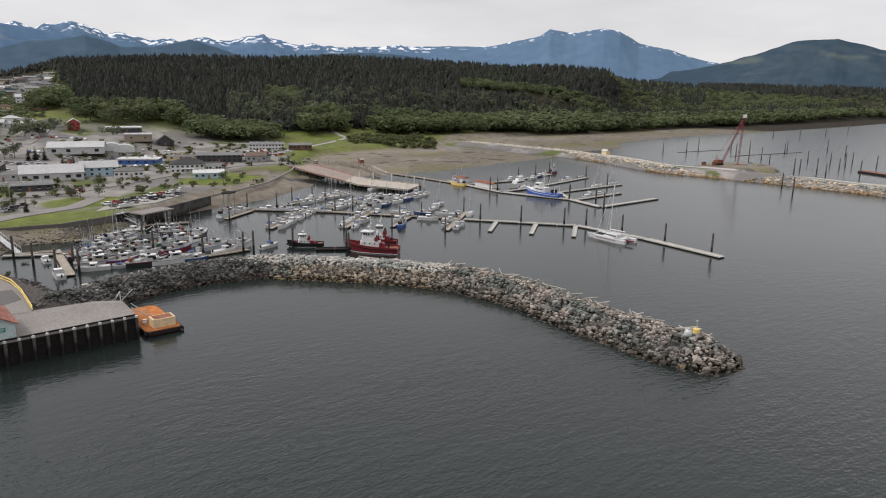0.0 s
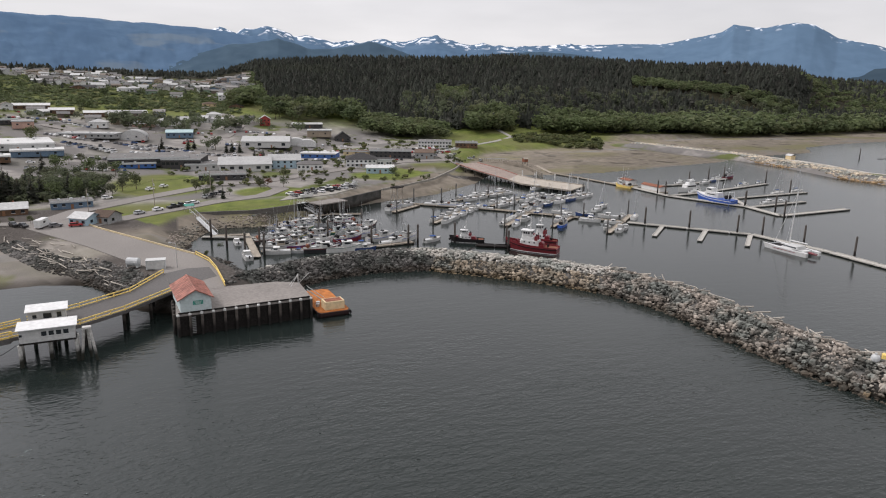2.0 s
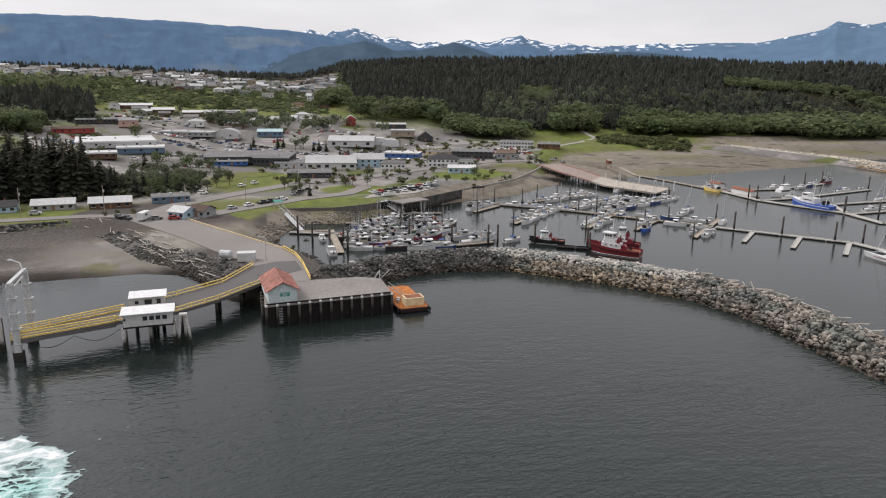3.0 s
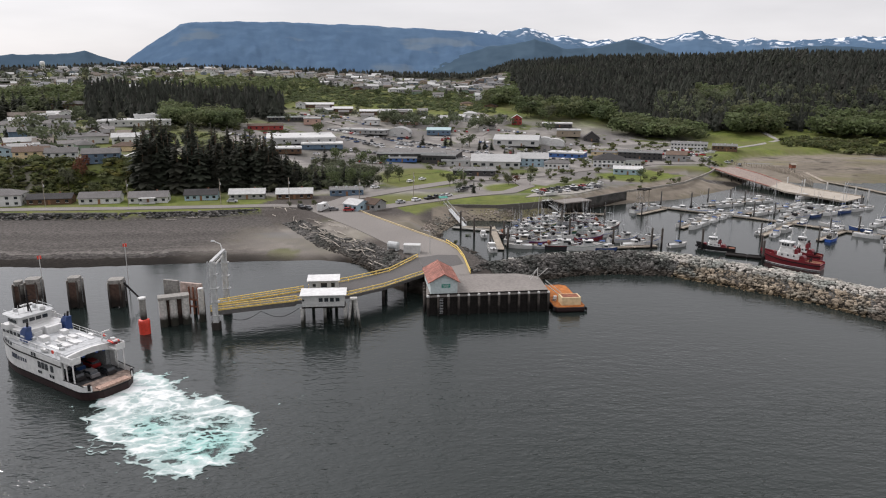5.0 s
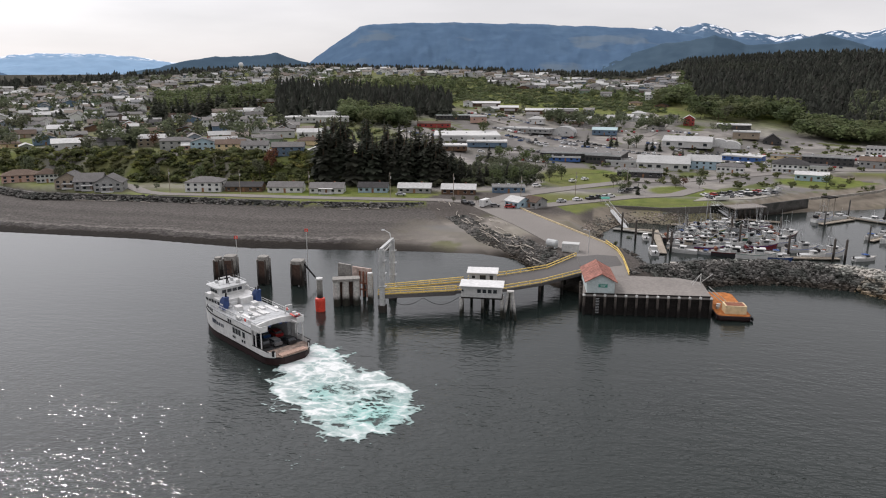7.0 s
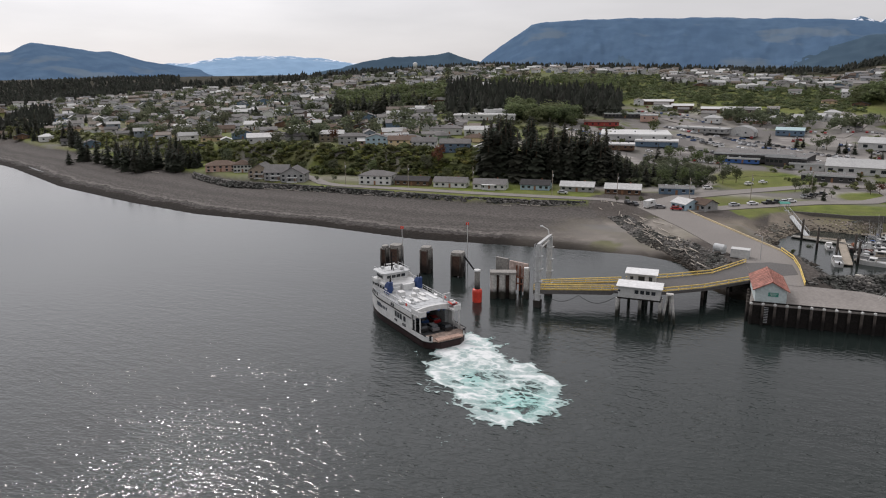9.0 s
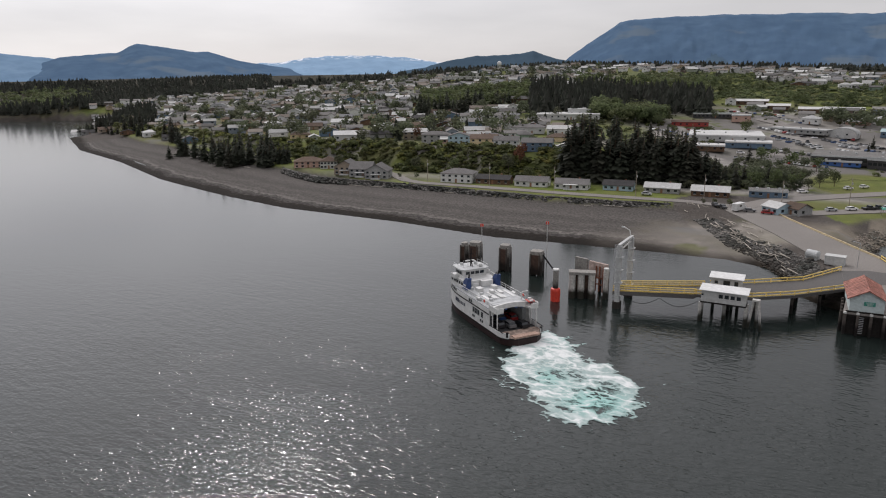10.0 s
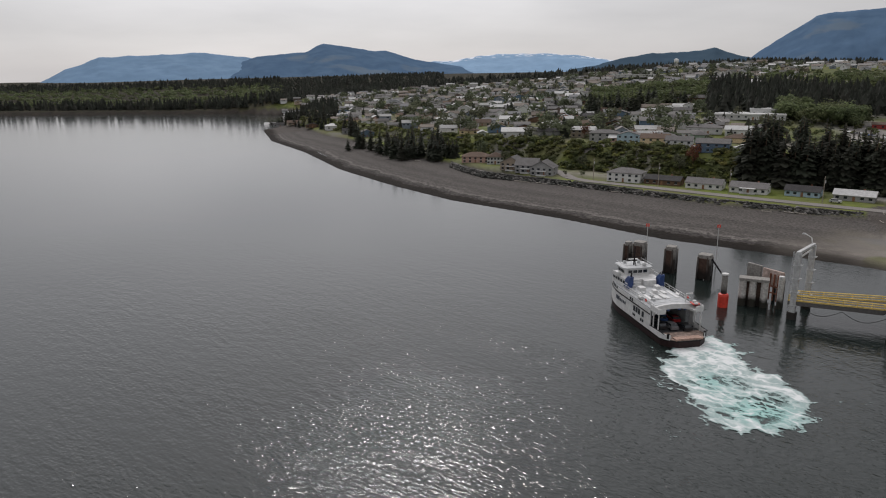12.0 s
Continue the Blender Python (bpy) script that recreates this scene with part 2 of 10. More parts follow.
# waterline from the far west to the causeway: x, y, and the width of the shore above it
COAST_W = [(-3000, -500, 30), (-1264, 300, 10), (-1130, 440, 10), (-1045, 505, 10), (-962, 568, 12), (-885, 590, 12), (-805, 540, 20), (-720, 475, 30), (-680, 409, 40), (-556, 341, 50), (-452, 305, 55), (-352, 261, 60),
           (-273, 238, 62), (-221, 227, 60), (-157, 226, 57), (-109, 220, 60), (-54, 226, 62), (-28, 227, 50), (-16, 223, 14), (-6, 215, 9), (0, 207, 9)]
# waterline from the causeway round the harbour to the far east
COAST_E = [(7, 201, 8), (20, 199, 8), (28, 210, 9), (24, 236, 9), (13, 258, 12), (15, 269, 13), (22, 285, 12), (29, 292, 11), (42, 289.5, 11), (54, 298, 10), (63, 303, 8), (81, 314, 7), (92, 322, 9), (113, 332, 18), (144, 343, 22), (182, 373, 25),
           (209, 404, 120), (244, 391, 150), (289, 390, 150), (349, 403, 150), (420, 417, 140), (465, 440, 140), (560, 450, 140), (600, 490, 140), (680, 513, 140), (790, 524, 140), (925, 527, 140), (1090, 532, 140), (1300, 545, 140), (1700, 590, 140), (3000, 470, 140)]
COAST = np.array(COAST_W + COAST_E, float)
RIDGE = np.array([(437, 540), (456, 434), (454, 374), (438, 317), (448, 272), (458, 230), (462, 176), (474, 88), (492, -60)], float)
BANK = np.array([(172, 386), (203, 428), (226, 470), (256, 512), (310, 530), (380, 545), (430, 588), (500, 598), (565, 603), (720, 617), (935, 646), (1240, 628), (1700, 652), (3000, 500)], float)
CAUSEWAY = np.array([(-36, 302), (-25, 279), (-7, 249), (5, 227), (11, 212), (12.5, 207)], float)
MOLE = np.array([(26, 203), (48, 214), (67, 216.5), (87, 213), (104, 197.5), (118, 184), (130, 167), (136, 145), (135, 121), (136, 105), (136.3, 95), (137.4, 90.5)], float)


def to_line(x, y, line, extra=None):
    """Distance to a polyline, and the extra value at the nearest place."""
    best, val = np.full(x.shape, 1e12), np.zeros(x.shape)
    for k in range(len(line) - 1):
        a, b = line[k, :2], line[k + 1, :2]
        d = b - a
        t = np.clip(((x - a[0]) * d[0] + (y - a[1]) * d[1]) / (d @ d), 0, 1)
        q = (x - a[0] - t * d[0]) ** 2 + (y - a[1] - t * d[1]) ** 2
        near = q < best
        best = np.where(near, q, best)
        if extra is not None:
            val = np.where(near, extra[k] * (1 - t) + extra[k + 1] * t, val)
    return np.sqrt(best), val


def within(x, y, ring):
    inside = np.zeros(x.shape, bool)
    for a, b in zip(ring, np.roll(ring, -1, 0)):
        if a[1] != b[1]:
            inside ^= ((a[1] > y) != (b[1] > y)) & (x < (b[0] - a[0]) * (y - a[1]) / (b[1] - a[1]) + a[0])
    return inside


def on_land(x, y):
    return within(x, y, np.vstack([COAST[:, :2], [(5200, 300), (5200, 6000), (-5200, 6000), (-5200, -500)]]))


def dry(x, y):
    return within(x, y, np.vstack([BANK, [(3000, 6000), (-3000, 6000), (-3000, 386)]]))


def step(t):
    t = np.clip(t, 0, 1)
    return t * t * (3 - 2 * t)


# edge of the great wood: heading and distance
FRONT_AZ = [5, 6.5, 10, 14, 19, 23, 29, 35, 43, 46.5, 51, 55, 59, 63, 68.6, 76]
FRONT_R = [1060, 850, 770, 740, 670, 680, 740, 755, 835, 872, 955, 1085, 1210, 1375, 1790, 2200]
# crest height of the land behind the shore, by heading
TOP_AZ = [-80, -70, -63, -58, -50, -43, -35, -26, -20, -13, -7, 0, 5.5, 8, 12, 16, 24, 28.6, 35, 41, 46, 49.5, 51, 55, 59, 65, 67, 76]
TOP_Z = [22, 26, 36, 42, 50, 54, 58, 64, 69, 66, 64, 58, 57, 71, 79, 84, 86, 91, 87, 80, 81, 76, 61, 58, 58, 62, 56, 50]


def ground_z(x, y, full=False):
    """Height of the ground; full: also the distance from the water, the shore's width and the heading."""
    x, y = np.asarray(x, float), np.asarray(y, float)
    d, w = to_line(x, y, COAST, COAST[:, 2])
    d = np.where(on_land(x, y), d, -d)
    u = np.clip(d / w, 0, 1)
    steep = 5.2 * u
    beach = 3.4 * u + 1.9 * step((d - w) / 2.5)
    db, _ = to_line(x, y, BANK)
    up = dry(x, y)
    mud = np.where(up, 1.3 + 3.9 * step(db / 9), 1.3 * np.clip(d / (np.abs(d) + db + 1e-6), 0, 1) ** 1.2)
    k1, k2 = step((w - 25) / 15), step((w - 80) / 25)
    z = steep * (1 - k1) + (beach * (1 - k2) + mud * k2) * k1
    az, r = np.degrees(np.arctan2(x, y)), np.hypot(x, y)
    bluff = np.interp(az, [-75, -66, -58, -45, -34, -22, -14, -8, 0], [0, 0, 4, 9, 13, 13, 6, 2, 0])
    edge = np.interp(az, [-75, -58, -52, -45, -40, -34, -22, -8], [900, 830, 640, 490, 438, 390, 348, 350])
    top = np.interp(az, TOP_AZ, TOP_Z)
    r0 = np.interp(az, [-75, -62, -58, -45, -20, -5, 8, 20, 35, 43, 50, 55, 63, 69, 76], [1450, 1180, 760, 500, 380, 380, 480, 640, 740, 850, 1000, 1160, 1410, 1840, 2200])
    r1 = np.interp(az, [-75, -50, -26, 0, 15, 35, 50, 52, 56, 70], [2400, 1700, 1120, 1150, 1250, 1250, 1280, 1700, 2200, 2700])
    z = z + (bluff * step((r - edge) / 22) + np.maximum(top - bluff - 5, 0) * np.clip((r - r0) / (r1 - r0), 0, 1) ** 1.1) * np.clip(d / 40, 0, 1) * np.where(k2 > 0.5, up * step(db / 150), 1)
    z = np.where(d < 0, np.maximum(d * 0.16, -6), z)
    cw, _ = to_line(x, y, CAUSEWAY)
    z = np.maximum(z, np.where(cw < 28, 5.2 - np.maximum(cw - 10.5, 0) * 0.56, -9))
    e, _ = to_line(x, y, RIDGE)
    pad = np.hypot((x - 487) / 34, (y - 290) / 22)
    mound = np.maximum(3.6 - np.maximum(e - 9, 0) * 0.5, 3.4 - np.maximum(pad - 1, 0) * 14)
    z = np.maximum(z, np.where(mound > -5, mound, -9))
    return (z, d, w, az, r, e, cw, db * np.where(up, -1, 1)) if full else z


def gz(x, y):
    return float(ground_z(np.array([x]), np.array([y]))[0])
# ---------------------------------------------------------------- ground, water, mountains
def make_ground_material():
    m, n, l, b = shade("ground")
    zone = n.new("ShaderNodeAttribute"); zone.attribute_name = "zone"
    split = n.new("ShaderNodeSeparateColor"); l.new(zone.outputs["Color"], split.inputs[0])
    wet_dark = n.new("ShaderNodeAttribute"); wet_dark.attribute_name = "wet_dark"
    fine, mid, broad = noise_of(n, l, 1.4, 6), noise_of(n, l, 0.16, 5), noise_of(n, l, 0.03, 4)
    grass = mixed(n, l, mid, (0.072, 0.098, 0.022), (0.138, 0.160, 0.040))
    grass = mixed(n, l, broad, grass, (0.112, 0.112, 0.046))
    gravel = mixed(n, l, fine, (0.046, 0.041, 0.037), (0.108, 0.097, 0.088))
    gravel = mixed(n, l, mid, gravel, (0.066, 0.058, 0.052))
    mud = mixed(n, l, mid, (0.140, 0.121, 0.098), (0.202, 0.176, 0.142))
    mud = mixed(n, l, noise_of(n, l, 0.012, 5, lo=0.50, hi=0.62, stretch=(1, 1.6, 1)), mud, (0.150, 0.138, 0.078))
    mud = mixed(n, l, noise_of(n, l, 0.02, 6, lo=0.60, hi=0.68, stretch=(.7, 1.8, 1)), mud, (0.165, 0.160, 0.150))
    mud = mixed(n, l, noise_of(n, l, 0.05, 6, lo=0.60, hi=0.66), mud, (0.075, 0.066, 0.052))
    paved = mixed(n, l, mid, (0.180, 0.168, 0.156), (0.255, 0.239, 0.222))
    paved = mixed(n, l, noise_of(n, l, 0.022, 5, lo=.47, hi=.53), paved, (0.140, 0.132, 0.125))
    paved = mixed(n, l, noise_of(n, l, 0.035, 4, lo=.58, hi=.64), paved, (0.085, 0.098, 0.036))
    out = mixed(n, l, split.outputs[0], grass, gravel)
    out = mixed(n, l, split.outputs[1], out, mud)
    out = mixed(n, l, split.outputs[2], out, paved)
    # one near-black colour serves the tide weed, the forest floor and the scrub
    weed_dark = mixed(n, l, mid, (0.008, 0.0065, 0.005), (0.024, 0.019, 0.014))
    out = mixed(n, l, wet_dark.outputs["Fac"], out, weed_dark)
    # shingle beach: weed at the waterline, drift lines above it, coarse stones
    beach = n.new("ShaderNodeAttribute"); beach.attribute_name = "beach"
    geo, sep = n.new("ShaderNodeNewGeometry"), n.new("ShaderNodeSeparateXYZ")
    l.new(geo.outputs["Position"], sep.inputs[0])
    lift = n.new("ShaderNodeMath"); lift.operation = "MULTIPLY_ADD"; lift.inputs[1].default_value = 0.45
    l.new(noise_of(n, l, 0.042, 10, lo=0.2, hi=0.8, stretch=(1, 1, 0)), lift.inputs[0]); 
    small = n.new("ShaderNodeMath"); small.operation = "MULTIPLY_ADD"; small.inputs[1].default_value = 0.30
    l.new(noise_of(n, l, 0.35, 5, lo=0.2, hi=0.8, stretch=(1, 1, 0)), small.inputs[0]); l.new(sep.outputs["Z"], small.inputs[2])
    l.new(small.outputs[0], lift.inputs[2])
    band = n.new("ShaderNodeMapRange"); band.inputs["From Max"].default_value = 4.4
    l.new(lift.outputs[0], band.inputs["Value"])
    ramp = n.new("ShaderNodeValToRGB")
    stops = [(0.0, .010), (.15, .015), (.19, .020), (.203, .062), (.215, .026), (.237, .080), (.25, .034), (.272, .135), (.290, .10), (.312, .062), (.34, .095), (.36, .066), (.45, .084), (.52, .064), (.62, .086), (.78, .070), (1.0, .062)]
    while len(ramp.color_ramp.elements) < len(stops):
        ramp.color_ramp.elements.new(.5)
    for e, (p, c) in zip(ramp.color_ramp.elements, stops):
        e.position, e.color = p, (c, c * (.84 if p < .2 else .915), c * (.70 if p < .2 else .845), 1)
    l.new(band.outputs["Result"], ramp.inputs["Fac"])
    stony = mixed(n, l, noise_of(n, l, 1.1, 7, lo=.3, hi=.7), (.62,) * 3, (1.42,) * 3)
    stony = mixed(n, l, 1.0, ramp.outputs["Color"], stony, "MULTIPLY")
    out = mixed(n, l, beach.outputs["Fac"], out, stony)
    l.new(out, b.inputs["Base Color"])
    b.inputs["Roughness"].default_value = 0.9
    b.inputs["Specular IOR Level"].default_value = 0.06
    bumped(n, l, b, fine, 0.35, 0.25)
    return m


def make_ground():
    az = np.radians(np.arange(-84, 78.01, 0.26))
    r = 150 * (4950 / 150) ** np.linspace(0, 1, 320)
    A, R = np.meshgrid(az, r)
    x, y = R * np.sin(A), R * np.cos(A)
    z, d, w, azd, rr, ridge, cw, flat = ground_z(x, y, True)
    na, nr = len(az), len(r)
    i = (np.arange(nr - 1)[:, None] * na + np.arange(na - 1)[None]).ravel()
    f = np.stack([i, i + 1, i + na + 1, i + na], -1)[:, ::-1]
    f = f[(z.ravel()[f] > -5.5).any(1)]
    soft = np.array([noise.noise((a * .03, b * .03, 0)) for a, b in zip(x.ravel(), y.ravel())]).reshape(x.shape)
    z = z + soft * np.clip((d - 60) / 200, 0, 1) * 1.2
    me = arrays("ground", np.stack([x, y, z], -1).reshape(-1, 3), f, make_ground_material(), True)
    wide = step((w - 80) / 30)
    shore = np.clip((w + 2 - d) / 3, 0, 1)
    # zones: gravel shore, mud flat, yards and streets of the town
    gravel = np.clip(shore * (1 - wide) + (ridge < 40) * (rr < 650) + (cw < 26), 0, 1)
    muddy = np.clip(flat / 6 + .5, 0, 1) * wide * (ridge > 20)
    sand = np.clip((1.25 - np.hypot((x + 42) / 36, (y - 247) / 21) + soft * .7) * 1.7, 0, 1)
    gravel = np.maximum(gravel, sand)
    shore = np.where(wide > .5, flat > 0, shore)
    town = (np.interp(azd, [-60, -54, 10, 16], [0, 1, 1, 0]) * step((rr - 330) / 30) * step((1080 - rr) / 120))
    centre = step((azd + 15) / 4) * step((25 - azd) / 3) * step((rr - 320) / 20) * step((735 - rr) / 110)
    lawn = np.maximum.reduce([1.25 - np.hypot((x - cx) / a, (y - cy) / b) for cx, cy, a, b in ((10, 385, 22, 34), (58, 346, 15, 14), (140, 385, 26, 20), (172, 412, 24, 20), (28, 312, 36, 12), (300, 590, 46, 30))])
    centre = centre * (1 - np.clip(lawn * 5, 0, 1))
    paved = np.clip(town * (0.30 + soft * .9) * (azd < -10) + centre * (1.0 + soft * 0.22), 0, 1) * (shore < .5)
    wet_dark = np.clip((0.95 + soft * .7 - z) / 0.35, 0, 1) * (d > -20) * (1 - wide * .75)
    stripe = np.exp(-((z - 1.45 - soft * .35) / .11) ** 2) * (w > 45) * (w < 80) * np.clip(.55 + soft * 1.6, 0, 1)
    stripe = stripe * .8
    paved = np.maximum(np.maximum(paved, stripe), sand * .6)
    foreshore = shore * (azd > 2.5) * (azd < 34) * (rr < 520) * (cw > 16) * (ridge > 40)
    foreshore = np.maximum(foreshore, np.clip(1.3 - np.hypot((x - 6) / 17, (y - 266) / 13) + soft * .3, 0, 1) * (cw > 10))
    muddy = np.maximum(muddy, foreshore)
    wet_dark = wet_dark * (1 - .7 * foreshore) * (1 - sand)
    muddy = np.maximum(muddy, sand)
    muddy = np.where((ridge < 26) & (rr > 300), 0, muddy)
    pale = np.clip((26 - ridge) / 4, 0, 1) * (rr > 300) * (rr < 720)
    paved = np.maximum(paved, pale)
    # the flat runs up to the foot of the alders beyond the bay
    bay = step((azd - 36) / 2) * step((np.interp(azd, FRONT_AZ, FRONT_R) + 8 - rr) / 12) * (shore < .5) * (ridge > 26)
    muddy, paved = np.maximum(muddy, bay), paved * (1 - bay)
    # forest floor and scrub behind the town, mixed towards the same near black
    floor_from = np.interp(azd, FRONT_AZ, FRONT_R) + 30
    wet_dark = np.maximum(wet_dark, .93 * np.maximum(step((rr - 1085) / 60), (azd > 5.5) * step((rr - floor_from) / 60)))
    wet_dark = np.maximum(wet_dark, .30 * (azd < -56.5) * step((d + 3) / 4) * (rr > 900))
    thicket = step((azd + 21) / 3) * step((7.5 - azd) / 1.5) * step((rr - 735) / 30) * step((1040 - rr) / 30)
    wet_dark = np.maximum(wet_dark, .22 * thicket)
    col = np.stack([gravel, muddy, paved, np.ones_like(z)], -1)
    a = me.color_attributes.new("zone", "FLOAT_COLOR", "POINT"); a.data.foreach_set("color", col.astype(np.float32).ravel())
    b = me.attributes.new("wet_dark", "FLOAT", "POINT"); b.data.foreach_set("value", wet_dark.astype(np.float32).ravel())
    strand = ((w > 45) & (w < 80)) * np.clip((w + 1 - d) / 2, 0, 1) * (1 - sand) * (d > -25) * (cw > 26)
    c = me.attributes.new("beach", "FLOAT", "POINT"); c.data.foreach_set("value", strand.astype(np.float32).ravel())
    tagged(new("ground", me), "grey gravel beach, grass and paved yards of a shore town", "ground", kind="structure")


def make_water():
    m, n, l, b = shade("sea_water")
    b.inputs["Base Color"].default_value = (0.0115, 0.0160, 0.0146, 1)
    b.inputs["IOR"].default_value = 1.35
    swell = noise_of(n, l, 0.045, 2, lo=0, hi=1, stretch=(1.0, 2.4, 1))
    chop = noise_of(n, l, 0.30, 2.5, lo=0, hi=1, stretch=(0.8, 1.9, 1), turn=28)
    ripple = noise_of(n, l, 1.05, 2, lo=0, hi=1, stretch=(0.8, 1.5, 1), turn=-24)
    k = n.new("ShaderNodeMath"); k.operation = "MULTIPLY_ADD"; k.inputs[1].default_value = 0.62
    l.new(ripple, k.inputs[0]); l.new(chop, k.inputs[2])
    k2 = n.new("ShaderNodeMath"); k2.operation = "MULTIPLY_ADD"; k2.inputs[1].default_value = 0.9
    l.new(swell, k2.inputs[0]); l.new(k.outputs[0], k2.inputs[2])
    # gusts and calms, and a lee inside the harbour
    gust = noise_of(n, l, 0.022, 4, lo=0.36, hi=0.64, stretch=(1.0, 2.6, 1), turn=20)
    g2 = n.new("ShaderNodeMapRange"); g2.inputs["To Min"].default_value, g2.inputs["To Max"].default_value = 0.55, 1.0
    l.new(gust, g2.inputs["Value"])
    geo, sep = n.new("ShaderNodeNewGeometry"), n.new("ShaderNodeSeparateXYZ")
    l.new(geo.outputs["Position"], sep.inputs[0])
    lee = n.new("ShaderNodeMapRange"); lee.interpolation_type = "SMOOTHSTEP"
    lee.inputs["From Min"].default_value, lee.inputs["From Max"].default_value = 95, 165
    lee.inputs["To Min"].default_value, lee.inputs["To Max"].default_value = 1.0, 0.42
    l.new(sep.outputs["Y"], lee.inputs["Value"])
    g3 = n.new("ShaderNodeMath"); g3.operation = "MULTIPLY"
    far, calm = n.new("ShaderNodeVectorMath"), n.new("ShaderNodeMapRange")
    far.operation = "LENGTH"; l.new(geo.outputs["Position"], far.inputs[0])
    calm.inputs["From Min"].default_value, calm.inputs["From Max"].default_value = 90, 230
    calm.inputs["To Min"].default_value, calm.inputs["To Max"].default_value = 1.0, 0.24
    l.new(far.outputs["Value"], calm.inputs["Value"])
    # wavelets too small to model blur the mirror further out
    blur = n.new("ShaderNodeMapRange")
    blur.inputs["From Min"].default_value, blur.inputs["From Max"].default_value = 90, 420
    blur.inputs["To Min"].default_value, blur.inputs["To Max"].default_value = 0.08, 0.19
    l.new(far.outputs["Value"], blur.inputs["Value"])
    # the open bay off the beach lies almost calm
    off, out, slick = n.new("ShaderNodeMapRange"), n.new("ShaderNodeMapRange"), n.new("ShaderNodeMath")
    for q in (off, out):
        q.interpolation_type = "SMOOTHSTEP"
    off.inputs["From Min"].default_value, off.inputs["From Max"].default_value = 0, -200
    out.inputs["From Min"].default_value, out.inputs["From Max"].default_value = 150, 330
    l.new(sep.outputs["X"], off.inputs["Value"]); l.new(far.outputs["Value"], out.inputs["Value"])
    slick.operation = "MULTIPLY"; l.new(off.outputs["Result"], slick.inputs[0]); l.new(out.outputs["Result"], slick.inputs[1])
    fine, still = n.new("ShaderNodeMix"), n.new("ShaderNodeMapRange")
    l.new(slick.outputs[0], fine.inputs[0]); l.new(blur.outputs["Result"], fine.inputs[2]); fine.inputs[3].default_value = 0.12
    l.new(fine.outputs[0], b.inputs["Roughness"])
    still.inputs["To Min"].default_value, still.inputs["To Max"].default_value = 1.0, 0.45
    l.new(slick.outputs[0], still.inputs["Value"])
    g5 = n.new("ShaderNodeMath"); g5.operation = "MULTIPLY"
    g4 = n.new("ShaderNodeMath"); g4.operation = "MULTIPLY"
    l.new(g2.outputs["Result"], g4.inputs[0]); l.new(calm.outputs["Result"], g4.inputs[1])
    l.new(g4.outputs[0], g3.inputs[0]); l.new(lee.outputs["Result"], g3.inputs[1])
    bumped(n, l, b, k2.outputs[0], 0.8, 0.42)
    l.new(g3.outputs[0], g5.inputs[0]); l.new(still.outputs["Result"], g5.inputs[1])
    l.new(g5.outputs[0], b.inputs["Normal"].links[0].from_node.inputs["Strength"])
    q = Mesh().add([(-4900, -4900, 0), (4900, -4900, 0), (4900, 4900, 0), (-4900, 4900, 0)], [(0, 1, 2, 3)])
    tagged(part("water", q, m), "grey-green rippled sea under an overcast sky", "water", kind="structure")


def mountain(name, profile, far, material, label, depth=900, rough=0.05, eye=60.0, ragged=0.15):
    """A range seen along its length: rows of heading and elevation of the crest, at a distance."""
    prof = np.array(profile, float)
    az = np.arange(prof[0, 0], prof[-1, 0], 0.12)
    el = np.interp(az, prof[:, 0], prof[:, 1])
    rows = np.r_[np.linspace(0, 1, 26), 1.12, 1.3]
    seed = far * 0.01
    v, hh = [], []
    for k, s in enumerate(rows):
        r = far - depth * (1 - s) if s <= 1 else far + depth * (s - 1)
        for a, e in zip(az, el):
            jag = noise.fractal((a * 0.8, seed, 0), 1.0, 2.1, 5) * ragged
            crest = eye + far * math.tan(radians(e))
            peak = far * math.tan(radians(jag * 0.5)) * max(0.0, 1 - abs(s - 1) / .22)
            cut = noise.fractal((a * 0.55 + seed, s * 4.5, seed), 0.8, 2.1, 5)
            fall = s ** 0.85 if s <= 1 else max(0.0, 1 - (s - 1) * 3)
            z = -40 + (crest + 40) * fall + peak + (cut * rough * (crest + 40) * 4 * s * (1 - s) if s <= 1 else 0)
            v.append((r * math.sin(radians(a)), r * math.cos(radians(a)), z))
            hh.append(z / max(crest, 1))
    na = len(az)
    i = (np.arange(len(rows) - 1)[:, None] * na + np.arange(na - 1)[None]).ravel()
    me = arrays(name, v, np.stack([i, i + 1, i + na + 1, i + na], -1)[:, ::-1], material, True)
    a = me.attributes.new("rise", "FLOAT", "POINT"); a.data.foreach_set("value", np.array(hh, np.float32))
    return tagged(new(name, me), label, "mountain", kind="structure")


